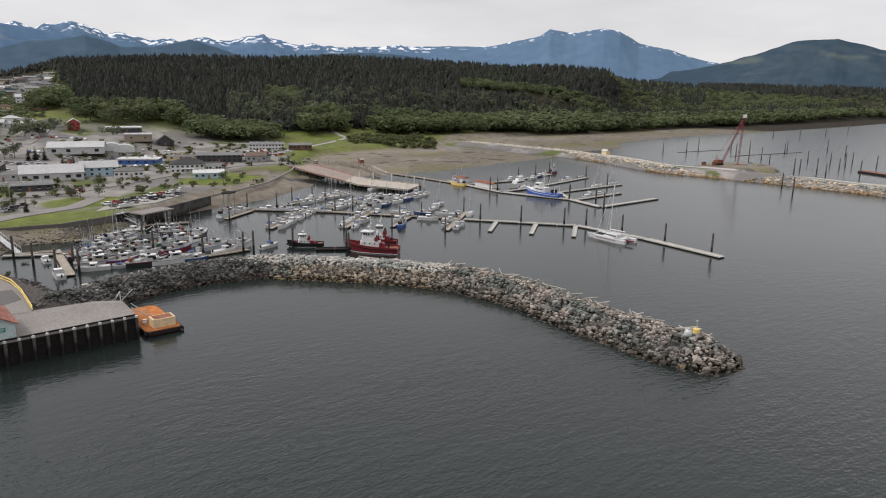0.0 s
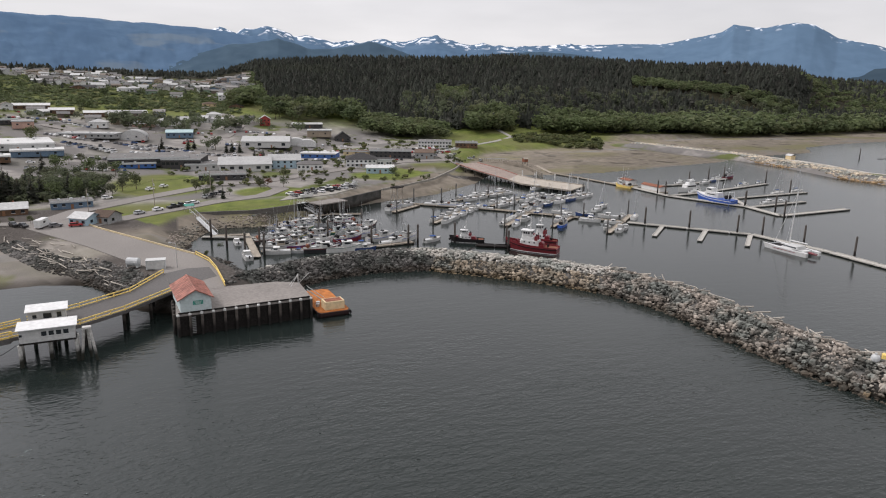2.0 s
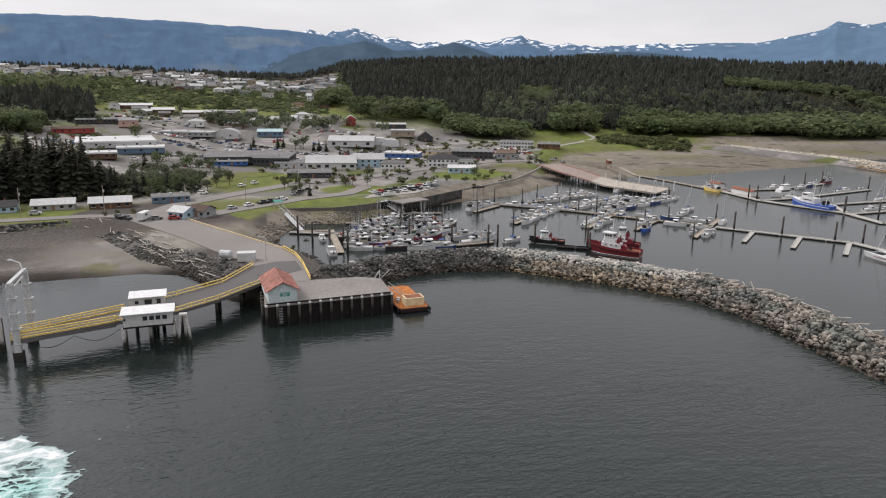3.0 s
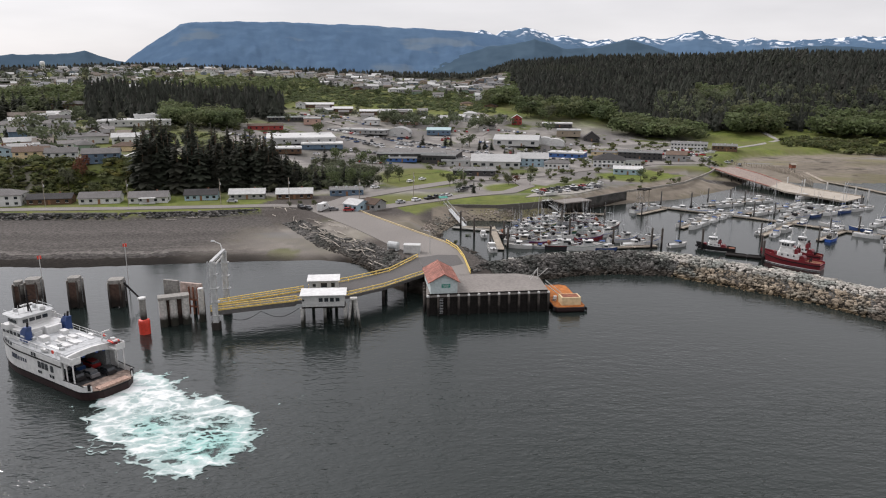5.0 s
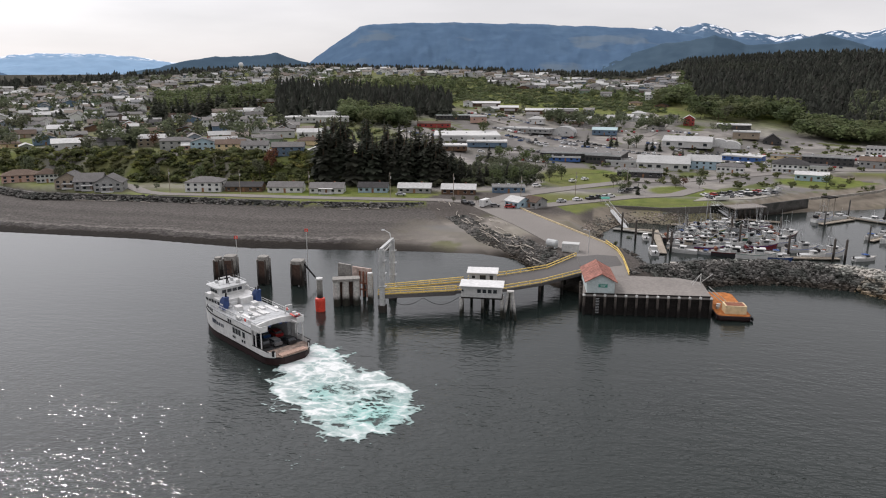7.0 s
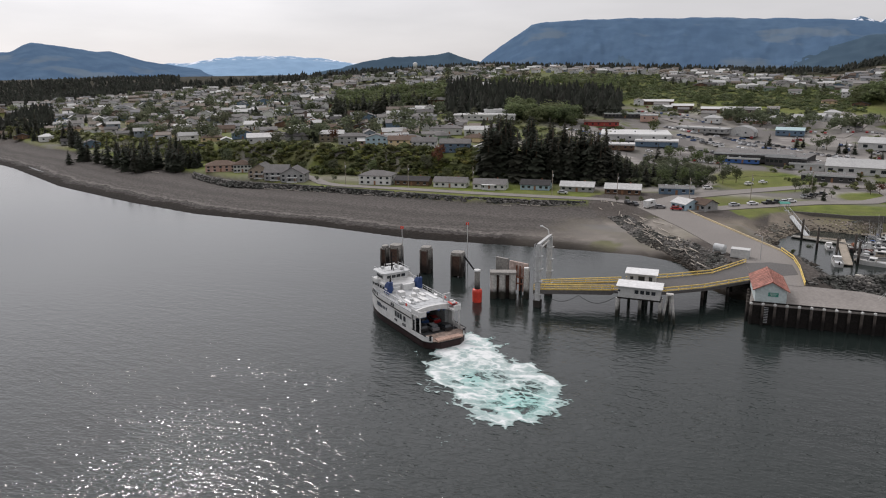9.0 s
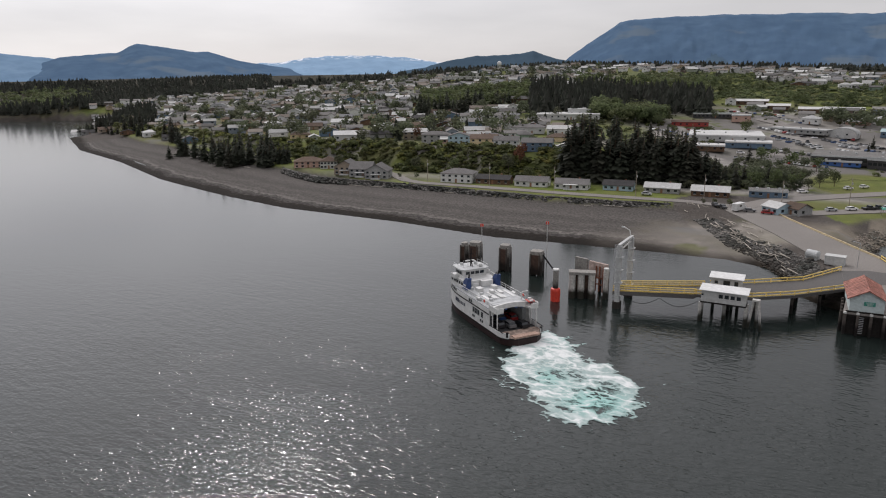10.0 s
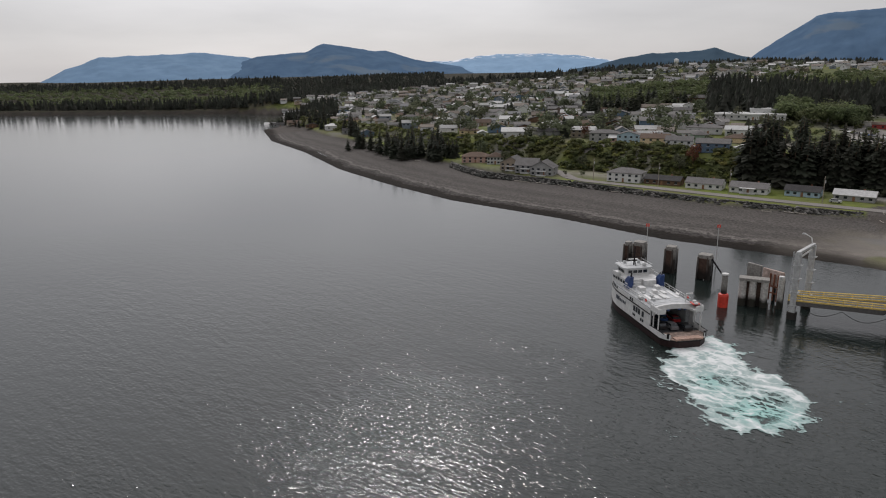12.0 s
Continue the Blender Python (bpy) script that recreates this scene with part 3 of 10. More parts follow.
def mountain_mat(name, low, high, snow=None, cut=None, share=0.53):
    """Distant slopes: forest in two tones with the haze's blue mixed in, old clearings, and snow in the gullies of the
    crest.
    """
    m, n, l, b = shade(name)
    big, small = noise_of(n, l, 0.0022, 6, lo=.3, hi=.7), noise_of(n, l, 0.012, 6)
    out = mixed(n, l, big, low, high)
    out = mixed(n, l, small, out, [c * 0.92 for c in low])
    if cut:
        out = mixed(n, l, noise_of(n, l, 0.003, 4, lo=.58, hi=.66, stretch=(1, 1, 3)), out, cut)
    if snow:
        at = n.new("ShaderNodeAttribute"); at.attribute_name = "rise"
        r = n.new("ShaderNodeMapRange"); r.inputs["From Min"].default_value, r.inputs["From Max"].default_value = snow, snow + .10
        l.new(at.outputs["Fac"], r.inputs["Value"])
        patch = noise_of(n, l, 0.024, 9, lo=share, hi=share + .06, stretch=(1, 1, .7))
        mul = n.new("ShaderNodeMath"); mul.operation = "MULTIPLY"; l.new(r.outputs["Result"], mul.inputs[0]); l.new(patch, mul.inputs[1])
        out = mixed(n, l, mul.outputs[0], out, (0.66, 0.69, 0.74))
    l.new(out, b.inputs["Base Color"])
    b.inputs["Roughness"].default_value, b.inputs["Specular IOR Level"].default_value = 1.0, 0.0
    return m


def make_mountains():
    # aerial haze is painted into these colours: bluer and paler with distance
    blue = mountain_mat("hazy_blue_mountain", (0.072, 0.120, 0.190), (0.092, 0.146, 0.216), cut=(0.108, 0.146, 0.190))
    far_blue = mountain_mat("hazy_far_range", (0.078, 0.128, 0.195), (0.100, 0.155, 0.225), snow=0.83)
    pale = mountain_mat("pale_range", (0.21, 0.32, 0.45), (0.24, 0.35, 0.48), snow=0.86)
    green = mountain_mat("hazy_wooded_hill", (0.050, 0.080, 0.112), (0.066, 0.099, 0.130))
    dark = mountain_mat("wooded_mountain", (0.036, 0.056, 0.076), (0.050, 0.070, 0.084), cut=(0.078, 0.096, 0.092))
    snowy = [(4.2, 2.6), (5.2, 3.2), (5.8, 3.46), (6.25, 3.6), (6.9, 3.3), (7.45, 3.22), (8.0, 3.62), (8.6, 3.5), (9.7, 3.76), (10.6, 3.56), (11.7, 3.12), (12.3, 3.18), (13.7, 2.95), (14.6, 2.6), (16.0, 2.85), (17.0, 2.76), (17.7, 2.9), (18.9, 2.98), (20.1, 2.86), (21.9, 3.22), (22.8, 3.34),
             (24.4, 2.87), (25.4, 2.65), (26.7, 2.83), (28.3, 2.52), (29.6, 2.66), (32.2, 2.8), (35, 2.78), (38, 2.5), (42, 1.6)]
    saddle = [(30, 1.9), (33.4, 2.7), (37.3, 2.86), (40.4, 2.88), (41.9, 3.2), (44.4, 3.7), (45.15, 4.25), (46.4, 4.02), (47.3, 3.99), (49.3, 4.33), (50.5, 4.1), (52.0, 3.2), (53.9, 2.84), (55.8, 2.25), (57.4, 1.86), (61, 1.2), (66, 0.8)]
    mountain("snowy_range", snowy, 4700, far_blue, "hazy blue mountain range with patches of snow on its crest", rough=0.045, ragged=0.36)
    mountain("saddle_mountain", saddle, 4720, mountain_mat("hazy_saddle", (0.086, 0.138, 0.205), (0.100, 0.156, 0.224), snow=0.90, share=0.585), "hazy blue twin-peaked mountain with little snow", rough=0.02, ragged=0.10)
    mountain("long_mountain", [(-21, 0.6), (-20.3, 1.14), (-19.1, 2.0), (-16.7, 3.6), (-15.5, 3.86), (-10, 3.98), (-4.7, 3.93), (0.6, 3.67), (5.5, 3.46), (9.5, 2.8), (11.7, 2.3), (15, 1.4)], 4450, blue, "long flat-topped hazy blue mountain above the town")
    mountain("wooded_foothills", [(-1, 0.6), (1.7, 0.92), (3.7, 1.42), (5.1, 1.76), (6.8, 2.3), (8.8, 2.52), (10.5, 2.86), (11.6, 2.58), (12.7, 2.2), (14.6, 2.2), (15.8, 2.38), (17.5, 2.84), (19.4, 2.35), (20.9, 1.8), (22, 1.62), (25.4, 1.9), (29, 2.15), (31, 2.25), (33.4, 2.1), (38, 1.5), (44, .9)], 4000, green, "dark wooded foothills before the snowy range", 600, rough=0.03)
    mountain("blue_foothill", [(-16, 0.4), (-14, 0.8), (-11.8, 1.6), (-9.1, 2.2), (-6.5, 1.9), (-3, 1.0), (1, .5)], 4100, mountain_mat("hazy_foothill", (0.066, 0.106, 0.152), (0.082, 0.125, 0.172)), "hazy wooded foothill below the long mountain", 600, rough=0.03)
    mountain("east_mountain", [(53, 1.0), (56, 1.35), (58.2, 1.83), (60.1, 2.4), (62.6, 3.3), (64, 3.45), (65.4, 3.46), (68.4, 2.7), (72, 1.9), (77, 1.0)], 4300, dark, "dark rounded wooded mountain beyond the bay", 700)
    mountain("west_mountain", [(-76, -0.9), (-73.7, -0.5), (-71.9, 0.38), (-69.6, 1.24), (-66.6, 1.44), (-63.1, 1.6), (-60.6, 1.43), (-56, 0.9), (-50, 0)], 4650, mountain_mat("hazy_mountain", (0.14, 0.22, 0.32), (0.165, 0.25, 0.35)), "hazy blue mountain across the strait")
    mountain("knob_mountain", [(-66, -.5), (-62, 0.1), (-58.6, 1.3), (-54.7, 1.67), (-53.9, 2.1), (-53.3, 2.28), (-51.2, 2.0), (-49.3, 1.7), (-48.5, 1.75), (-45.8, 0.95), (-42, 0.4), (-36, 0)], 4500, blue, "hazy blue mountain with a small knob on its crest")
    mountain("pale_range", [(-48, 0.4), (-45.8, 0.84), (-43.1, 0.91), (-40.9, 1.3), (-37.7, 1.42), (-35.1, 1.39), (-32.5, 1.14), (-30.7, 0.85), (-27, 0.6), (-20, .5)], 4780, pale, "pale hazy distant range with snow")
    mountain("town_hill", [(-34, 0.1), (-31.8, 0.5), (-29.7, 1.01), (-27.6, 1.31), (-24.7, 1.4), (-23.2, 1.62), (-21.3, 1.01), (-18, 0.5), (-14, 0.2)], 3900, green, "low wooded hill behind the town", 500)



def make_tide_pool(x, y, long, wide, turn, seed):
    """A shallow pool left on the beach: a level sheet with a wandering edge."""
    pool_mat = bpy.data.materials.get("sea_water")
    rim = []
    for k in range(26):
        a = 6.283 * k / 26
        q = 1 + .35 * noise.noise((math.cos(a) * 1.7, math.sin(a) * 1.7, seed))
        u, w = long / 2 * q * math.cos(a), wide / 2 * q * math.sin(a)
        co, si = math.cos(radians(turn)), math.sin(radians(turn))
        rim.append((x + u * co - w * si, y + u * si + w * co))
    level = max(gz(px, py) for px, py in rim) - .25
    body = Mesh().add([(px, py, level) for px, py in rim], [tuple(range(26))])
    tagged(part("tide_pool", body, pool_mat), "shallow still tide pool on the shingle beach", "water", kind="structure")


make_ground()
make_water()
make_mountains()
for px, py, long, wide, turn, seed in ((-428, 306, 46, 5.5, -23, 1), (-276, 249, 28, 3, -14, 2), (-226, 239, 26, 3, -9, 3)):
    make_tide_pool(px, py, long, wide, turn, seed)

# ---------------------------------------------------------------- materials of the harbour and town
def tide_mat(name, dry_colour, wet_colour, level=2.2, soft=1.2, rough=0.85, island=0.0, grain=2.0):
    """A surface that the tide has stained up to a level."""
    m, n, l, b = shade(name)
    g, s = n.new("ShaderNodeNewGeometry"), n.new("ShaderNodeSeparateXYZ")
    l.new(g.outputs["Position"], s.inputs[0])
    fine, broad = noise_of(n, l, grain, 5), noise_of(n, l, 0.35, 3)
    j = n.new("ShaderNodeMath"); j.operation = "MULTIPLY_ADD"; j.inputs[1].default_value = 0.9
    l.new(broad, j.inputs[0]); l.new(s.outputs["Z"], j.inputs[2])
    r = n.new("ShaderNodeMapRange"); r.inputs["From Min"].default_value, r.inputs["From Max"].default_value = level, level + soft
    l.new(j.outputs[0], r.inputs["Value"])
    out = mixed(n, l, fine, [c * .78 for c in dry_colour], [min(1, c * 1.2) for c in dry_colour])
    if island:
        patch = noise_of(n, l, 0.16, 4, lo=.42, hi=.6)
        out = mixed(n, l, patch, out, (dry_colour[0] * .50, dry_colour[0] * .52, dry_colour[0] * .47))
    out = mixed(n, l, r.outputs["Result"], wet_colour, out)
    if island:
        k = n.new("ShaderNodeMapRange"); k.inputs["To Min"].default_value, k.inputs["To Max"].default_value = 1 - island, 1 + island
        o = n.new("ShaderNodeObjectInfo"); q = n.new("ShaderNodeMath"); q.operation = "ADD"; q2 = n.new("ShaderNodeMath"); q2.operation = "FRACT"
        l.new(g.outputs["Random Per Island"], q.inputs[0]); l.new(o.outputs["Random"], q.inputs[1]); l.new(q.outputs[0], q2.inputs[0]); l.new(q2.outputs[0], k.inputs["Value"])
        out = mixed(n, l, 1.0, out, k.outputs["Result"], "MULTIPLY")
    l.new(out, b.inputs["Base Color"])
    b.inputs["Roughness"].default_value, b.inputs["Specular IOR Level"].default_value = rough, 0.12
    bumped(n, l, b, fine, 0.4, 0.15)
    return m


M_ROCK = tide_mat("armour_stone", (0.212, 0.182, 0.155), (0.054, 0.045, 0.035), 0.9, 1.4, 0.9, 0.62)
M_ROCK_DARK = tide_mat("dark_stone", (0.100, 0.095, 0.089), (0.034, 0.029, 0.024), 1.1, 1.6, 0.9, 0.7)
M_BROWN_ROCK = tide_mat("brown_stone", (0.215, 0.178, 0.135), (0.090, 0.068, 0.042), 0.9, 1.0, 0.9, 0.6)
M_PALE_ROCK = tide_mat("pale_stone", (0.37, 0.345, 0.31), (0.13, 0.10, 0.065), 1.0, 1.2, 0.9, 0.35)
M_TAN_ROCK = tide_mat("tan_stone", (0.40, 0.335, 0.255), (0.23, 0.155, 0.085), 1.3, 1.0, 0.9, 0.4)
M_PILE = tide_mat("creosoted_pile", (0.085, 0.074, 0.066), (0.018, 0.016, 0.015), 2.2, 1.5, 0.85)
M_STEEL_PILE = tide_mat("steel_pile", (0.10, 0.095, 0.09), (0.03, 0.026, 0.024), 1.0, 1.0, 0.6)
M_CONCRETE = tide_mat("harbour_concrete", (0.235, 0.225, 0.208), (0.036, 0.032, 0.029), 4.2, 2.6, 0.85)
M_WHITE_STEEL = mat("white_steel", (0.48, 0.48, 0.465), 0.5, 0.14, 2, 0.4, bump=0.05)
M_YELLOW = mat("yellow_paint", (0.68, 0.50, 0.155), 0.6, 0.15, 3, 0.6, bump=0.05)
M_DECK = mat("weathered_deck", (0.200, 0.184, 0.170), 0.9, 0.14, 1.6, 0.12, bump=0.1)
M_ASPHALT = mat("old_asphalt", (0.192, 0.178, 0.165), 0.92, 0.12, 2.2, 0.06, bump=0.12)
M_DARK_ASPHALT = mat("asphalt", (0.105, 0.100, 0.097), 0.9, 0.14, 2.2, 0.08, bump=0.12)
M_TIMBER = mat("grey_timber", (0.29, 0.255, 0.21), 0.85, 0.2, 4, 0.5, bump=0.2, stretch=(1, 1, 1))
M_DARK_TIMBER = mat("dark_timber", (0.017, 0.015, 0.014), 0.85, 0.3, 3, 0.5)
M_LOG = mat("driftwood", (0.34, 0.31, 0.27), 0.85, 0.2, 5, 0.6, objects=0.25)
M_RUST = mat("rust", (0.20, 0.085, 0.055), 0.8, 0.35, 2, 0.6)
M_ORANGE_DECK = mat("orange_deck", (0.34, 0.125, 0.038), 0.75, 0.25, 1.2, 0.4)
M_RED_ROOF = mat("red_metal_roof", (0.27, 0.115, 0.088), 0.7, 0.28, 1.0, 0.25, bump=0.05)
M_RED = mat("red_hull_paint", (0.145, 0.012, 0.018), 0.4, 0.12, 1.0, 0.3, bump=0.02)
M_ORANGE = mat("orange_buoy", (0.60, 0.052, 0.030), 0.5, 0.12, 1.5, 0.4, bump=0.03)
M_BLACK = mat("black_rubber", (0.018, 0.017, 0.018), 0.75, 0.2, 4, 0.6)
M_MAROON = mat("maroon_antifouling", (0.024, 0.012, 0.012), 0.55, 0.2, 1.2, 0.3, bump=0.03)
M_GLASS = mat("dark_window", (0.016, 0.020, 0.024), 0.16, 0.05, 1, 0.2, bump=0)
M_WHITE = mat("white_paint", (0.54, 0.54, 0.53), 0.45, 0.10, 1.2, 0.25, bump=0.02)
M_GELCOAT = mat("white_gelcoat", (0.50, 0.50, 0.49), 0.35, 0.08, 1.2, 0.4, bump=0, objects=0.25)
M_GREYDECK = mat("grey_deck_paint", (0.42, 0.43, 0.43), 0.7, 0.1, 1.5, 0.3)
M_BLUE = mat("blue_paint", (0.018, 0.075, 0.33), 0.4, 0.1, 1.2, 0.3, bump=0.02)
M_NAVY = mat("navy_paint", (0.020, 0.050, 0.16), 0.45, 0.1, 1.2, 0.3, bump=0.02)
M_TEAL = mat("teal_sign", (0.03, 0.22, 0.17), 0.5, 0.1)
M_CREAM = mat("cream_paint", (0.58, 0.46, 0.28), 0.6, 0.12, 1.5, 0.4)
M_ALU = mat("aluminium", (0.50, 0.51, 0.52), 0.35, 0.1, 3, 0.5, metal=0.7)
M_PALE_WALL = mat("pale_blue_siding", (0.44, 0.50, 0.50), 0.7, 0.08, 1.5, 0.3)


def ribbon(name, left, right, lift, material, label, category="road", kind="structure", thick=0.5, every=6.0):
    """A paved strip between two edges, draped on the ground."""
    L, R = np.array(left, float), np.array(right, float)
    rows_l, rows_r = [], []
    for k in range(len(L) - 1):
        n = max(1, int(np.hypot(*(L[k + 1] - L[k])) / every))
        for t in np.linspace(0, 1, n, endpoint=False):
            rows_l.append(L[k] * (1 - t) + L[k + 1] * t); rows_r.append(R[k] * (1 - t) + R[k + 1] * t)
    rows_l.append(L[-1]); rows_r.append(R[-1])
    cols = 4
    pts = np.array([[a * (1 - s) + b * s for s in np.linspace(0, 1, cols)] for a, b in zip(rows_l, rows_r)])
    z = ground_z(pts[..., 0].ravel(), pts[..., 1].ravel()).reshape(pts.shape[:2]) + lift if lift < 2 else np.full(pts.shape[:2], lift)
    n = len(pts)
    m = Mesh()
    top = [(pts[i, j, 0], pts[i, j, 1], z[i, j]) for i in range(n) for j in range(cols)]
    low = [(x, y, q - thick) for x, y, q in top]
    k = n * cols
    f = [(i * cols + j, i * cols + j + 1, (i + 1) * cols + j + 1, (i + 1) * cols + j) for i in range(n - 1) for j in range(cols - 1)]
    f += [(i * cols, (i + 1) * cols, k + (i + 1) * cols, k + i * cols) for i in range(n - 1)]
    f += [((i + 1) * cols + cols - 1, i * cols + cols - 1, k + i * cols + cols - 1, k + (i + 1) * cols + cols - 1) for i in range(n - 1)]
    f += [tuple(range(cols - 1, -1, -1)) + tuple(range(k, k + cols))]
    m.add(top + low, f)
    return tagged(part(name, m, material), label, category, kind=kind)


def lane(name, line, width, lift, material, label, **more):
    """A road along a line."""
    p = np.array(line, float)
    d = np.gradient(p, axis=0)
    n = np.stack([-d[:, 1], d[:, 0]], -1) / np.hypot(d[:, 0], d[:, 1])[:, None]
    return ribbon(name, p + n * width / 2, p - n * width / 2, lift, material, label, **more)


# ---------------------------------------------------------------- stones
def rock_shape(seed):
    r = np.random.default_rng(seed)
    bm = bmesh.new()
    bmesh.ops.create_icosphere(bm, subdivisions=1, radius=0.62)
    v = np.array([p.co[:] for p in bm.verts])
    f = np.array([[p.index for p in q.verts] for q in bm.faces])
    bm.free()
    v = v * (1 + r.uniform(-0.28, 0.30, (len(v), 1))) * r.uniform((0.85, 0.75, 0.6), (1.3, 1.1, 0.95))
    return v, f


ROCKS = [rock_shape(k) for k in range(10)]


def mole_at(s, q):
    """A place on the breakwater: s metres along it, q from -1 (sea side foot) to 1 (harbour side foot)."""
    seg = np.hypot(*np.diff(MOLE, axis=0).T)
    acc = np.r_[0, np.cumsum(seg)]
    x, y = np.interp(s, acc, MOLE[:, 0]), np.interp(s, acc, MOLE[:, 1])
    dx, dy = np.interp(s + 3, acc, MOLE[:, 0]) - np.interp(s - 3, acc, MOLE[:, 0]), np.interp(s + 3, acc, MOLE[:, 1]) - np.interp(s - 3, acc, MOLE[:, 1])
    n = np.hypot(dx, dy) + 1e-9
    half, top = 11.2, 2.4
    across = q * half
    z = 4.7 - np.maximum(np.abs(across) - top, 0) * (4.7 + 0.9) / (half - top)
    return x - dy / n * -across, y + dx / n * -across, z


def make_mole():
    root = thing("breakwater", "rubble-mound breakwater of grey and tan armour stones", "breakwater", kind="structure")
    seg = np.hypot(*np.diff(MOLE, axis=0).T).sum()
    core = Mesh()
    rings = []
    for s in np.linspace(0, seg, 60):
        ring = []
        for q in (-1.25, -0.22, 0.22, 1.25):
            x, y, z = mole_at(s, q)
            ring.append((float(x), float(y), float(z) - 1.25))
        rings.append(ring)
    core.loft(rings)
    # rounded head
    hx, hy = MOLE[-1]
    head = [[(hx + math.cos(a) * r, hy - 1 + math.sin(a) * r * 0.9, z) for a in np.linspace(0, 2 * math.pi, 14, endpoint=False)] for r, z in ((10.6, -2.0), (3, 3.6))]
    core.loft(head)
    part("core", core, M_ROCK_DARK, root)
    n = 15000
    s, q = rng.uniform(0, seg, n), rng.uniform(-1.08, 1.02, n)
    x, y, z = mole_at(s, q)
    # stones of the head
    m = 1000
    a, k = rng.uniform(0, 2 * math.pi, m), np.sqrt(rng.uniform(0.02, 1.0, m))
    x, y = np.r_[x, hx + np.cos(a) * k * 10.6], np.r_[y, hy - 1 + np.sin(a) * k * 10]
    z, s, q = np.r_[z, 4.6 - np.maximum(k * 10.6 - 2.4, 0) * 0.66], np.r_[s, np.full(m, seg)], np.r_[q, -np.ones(m) * .5]
    size = rng.gamma(4.5, 0.145, len(x)).clip(0.3, 1.7)
    size = np.where(s > seg * .33, size * .94, size * .84)
    p = np.stack([x, y, z - 0.1, rng.uniform(0, 6.28, len(x)), size, size * rng.uniform(0.7, 1.15, len(x)), rng.integers(0, 10, len(x))], -1)
    pale = (np.abs(q) < 0.36) & (s > seg * .28) & (s < seg * .60) | (rng.uniform(0, 1, len(s)) < 0.05) & (q < .3)
    tan = (s > seg * .33) & (s < seg * .60) & ~pale
    tan |= (s < seg * .33) & (q < -.3) & (rng.uniform(0, 1, len(s)) < .5) & ~pale
    dark = (s < seg * .33) & ~pale & ~tan
    near = np.zeros(len(s), bool)
    near[np.flatnonzero((s > seg * 0.80) & (q < 0.1) & (z > -0.4) & (size > .7))[:300]] = True
    part("stones", scatter("stones", ROCKS, p[pale & ~near], M_PALE_ROCK), None, root, "bleached crest stones", kind="stuff")
    part("stones", scatter("stones", ROCKS, p[dark & ~near], M_ROCK_DARK), None, root, "dark grey stones", kind="stuff")
    part("stones", scatter("stones", ROCKS, p[tan & ~near], M_BROWN_ROCK), None, root, "tan stones", kind="stuff")
    part("stones", scatter("stones", ROCKS, p[~pale & ~dark & ~tan & ~near], M_ROCK), None, root, "grey-brown stones", kind="stuff")
    return root, p[near]


def make_rock_slope(line, width, height, n, material, name, label, scale=1.0):
    """Stones on a bank: the foot line, and the way up to its left."""
    p = np.array(line, float)
    acc = np.r_[0, np.cumsum(np.hypot(*np.diff(p, axis=0).T))]
    s, u = rng.uniform(0, acc[-1], n), rng.uniform(-0.1, 1.0, n)
    x, y = np.interp(s, acc, p[:, 0]), np.interp(s, acc, p[:, 1])
    dx, dy = np.interp(s + 2, acc, p[:, 0]) - np.interp(s - 2, acc, p[:, 0]), np.interp(s + 2, acc, p[:, 1]) - np.interp(s - 2, acc, p[:, 1])
    m = np.hypot(dx, dy) + 1e-9
    x, y = x - dy / m * u * width, y + dx / m * u * width
    keep = to_line(x, y, CAUSEWAY)[0] > 10.8
    x, y, n = x[keep], y[keep], int(keep.sum())
    z = ground_z(x, y)
    size = rng.gamma(8, 0.11, n).clip(0.4, 1.7) * scale
    rows = np.stack([x, y, z, rng.uniform(0, 6.28, n), size, size * .85, rng.integers(0, 10, n)], -1)
    return tagged(new(name, scatter(name, ROCKS, rows, material)), label, "rocks", kind="stuff")


breakwater, LOOSE_STONES = make_mole()
make_rock_slope([(-47, 274), (-38, 258), (-30, 243), (-20, 232), (-13, 219), (-7, 210), (-1, 204), (6, 199), (14, 197)], 8, 5, 2900, M_ROCK_DARK, "causeway_rocks", "dark rocks on the bank beside the causeway", .8)
make_rock_slope([(12, 196), (21, 198), (30, 209), (27, 236), (17, 256), (19, 264)], 6.5, 5, 1000, M_ROCK_DARK, "harbour_rocks", "dark rocks on the harbour side of the causeway", .8)
make_rock_slope([(14, 260), (16, 270), (23, 285), (30, 291.5), (42, 289), (54, 297.5), (63, 302.5), (81, 313)], 7.5, 5, 1500, M_ROCK, "bank_rocks", "dark rocks and mud on the harbour bank", .6)
make_rock_slope([(444, 170), (440, 223), (419, 249), (416, 299), (438, 350), (440, 400), (452, 440), (448, 500), (430, 545)][::-1], 16, 4, 5200, M_TAN_ROCK, "far_breakwater_rocks", "tan rocks on the side of the far causeway", 1.35)


# ---------------------------------------------------------------- logs, beacon
def make_log(length, radius, seed):
    r = random.Random(seed)
    m = Mesh()
    m.rod((-length / 2, 0, 0), (0, r.uniform(-.15, .15), r.uniform(0, .1)), radius, radius * .85, 7)
    m.rod((0, 0, 0.02), (length / 2, r.uniform(-.2, .2), 0), radius * .85, radius * .6, 7)
    m.rod((-length / 2, 0, 0), (-length / 2 - 0.35, 0.1, 0.05), radius * 1.35, radius * .8, 7)
    return m


LOGS = [make_log(l, r, k).data("drift_log", M_LOG) for k, (l, r) in enumerate(((3.6, .15), (5.2, .19), (2.6, .12), (6.2, .18)))]


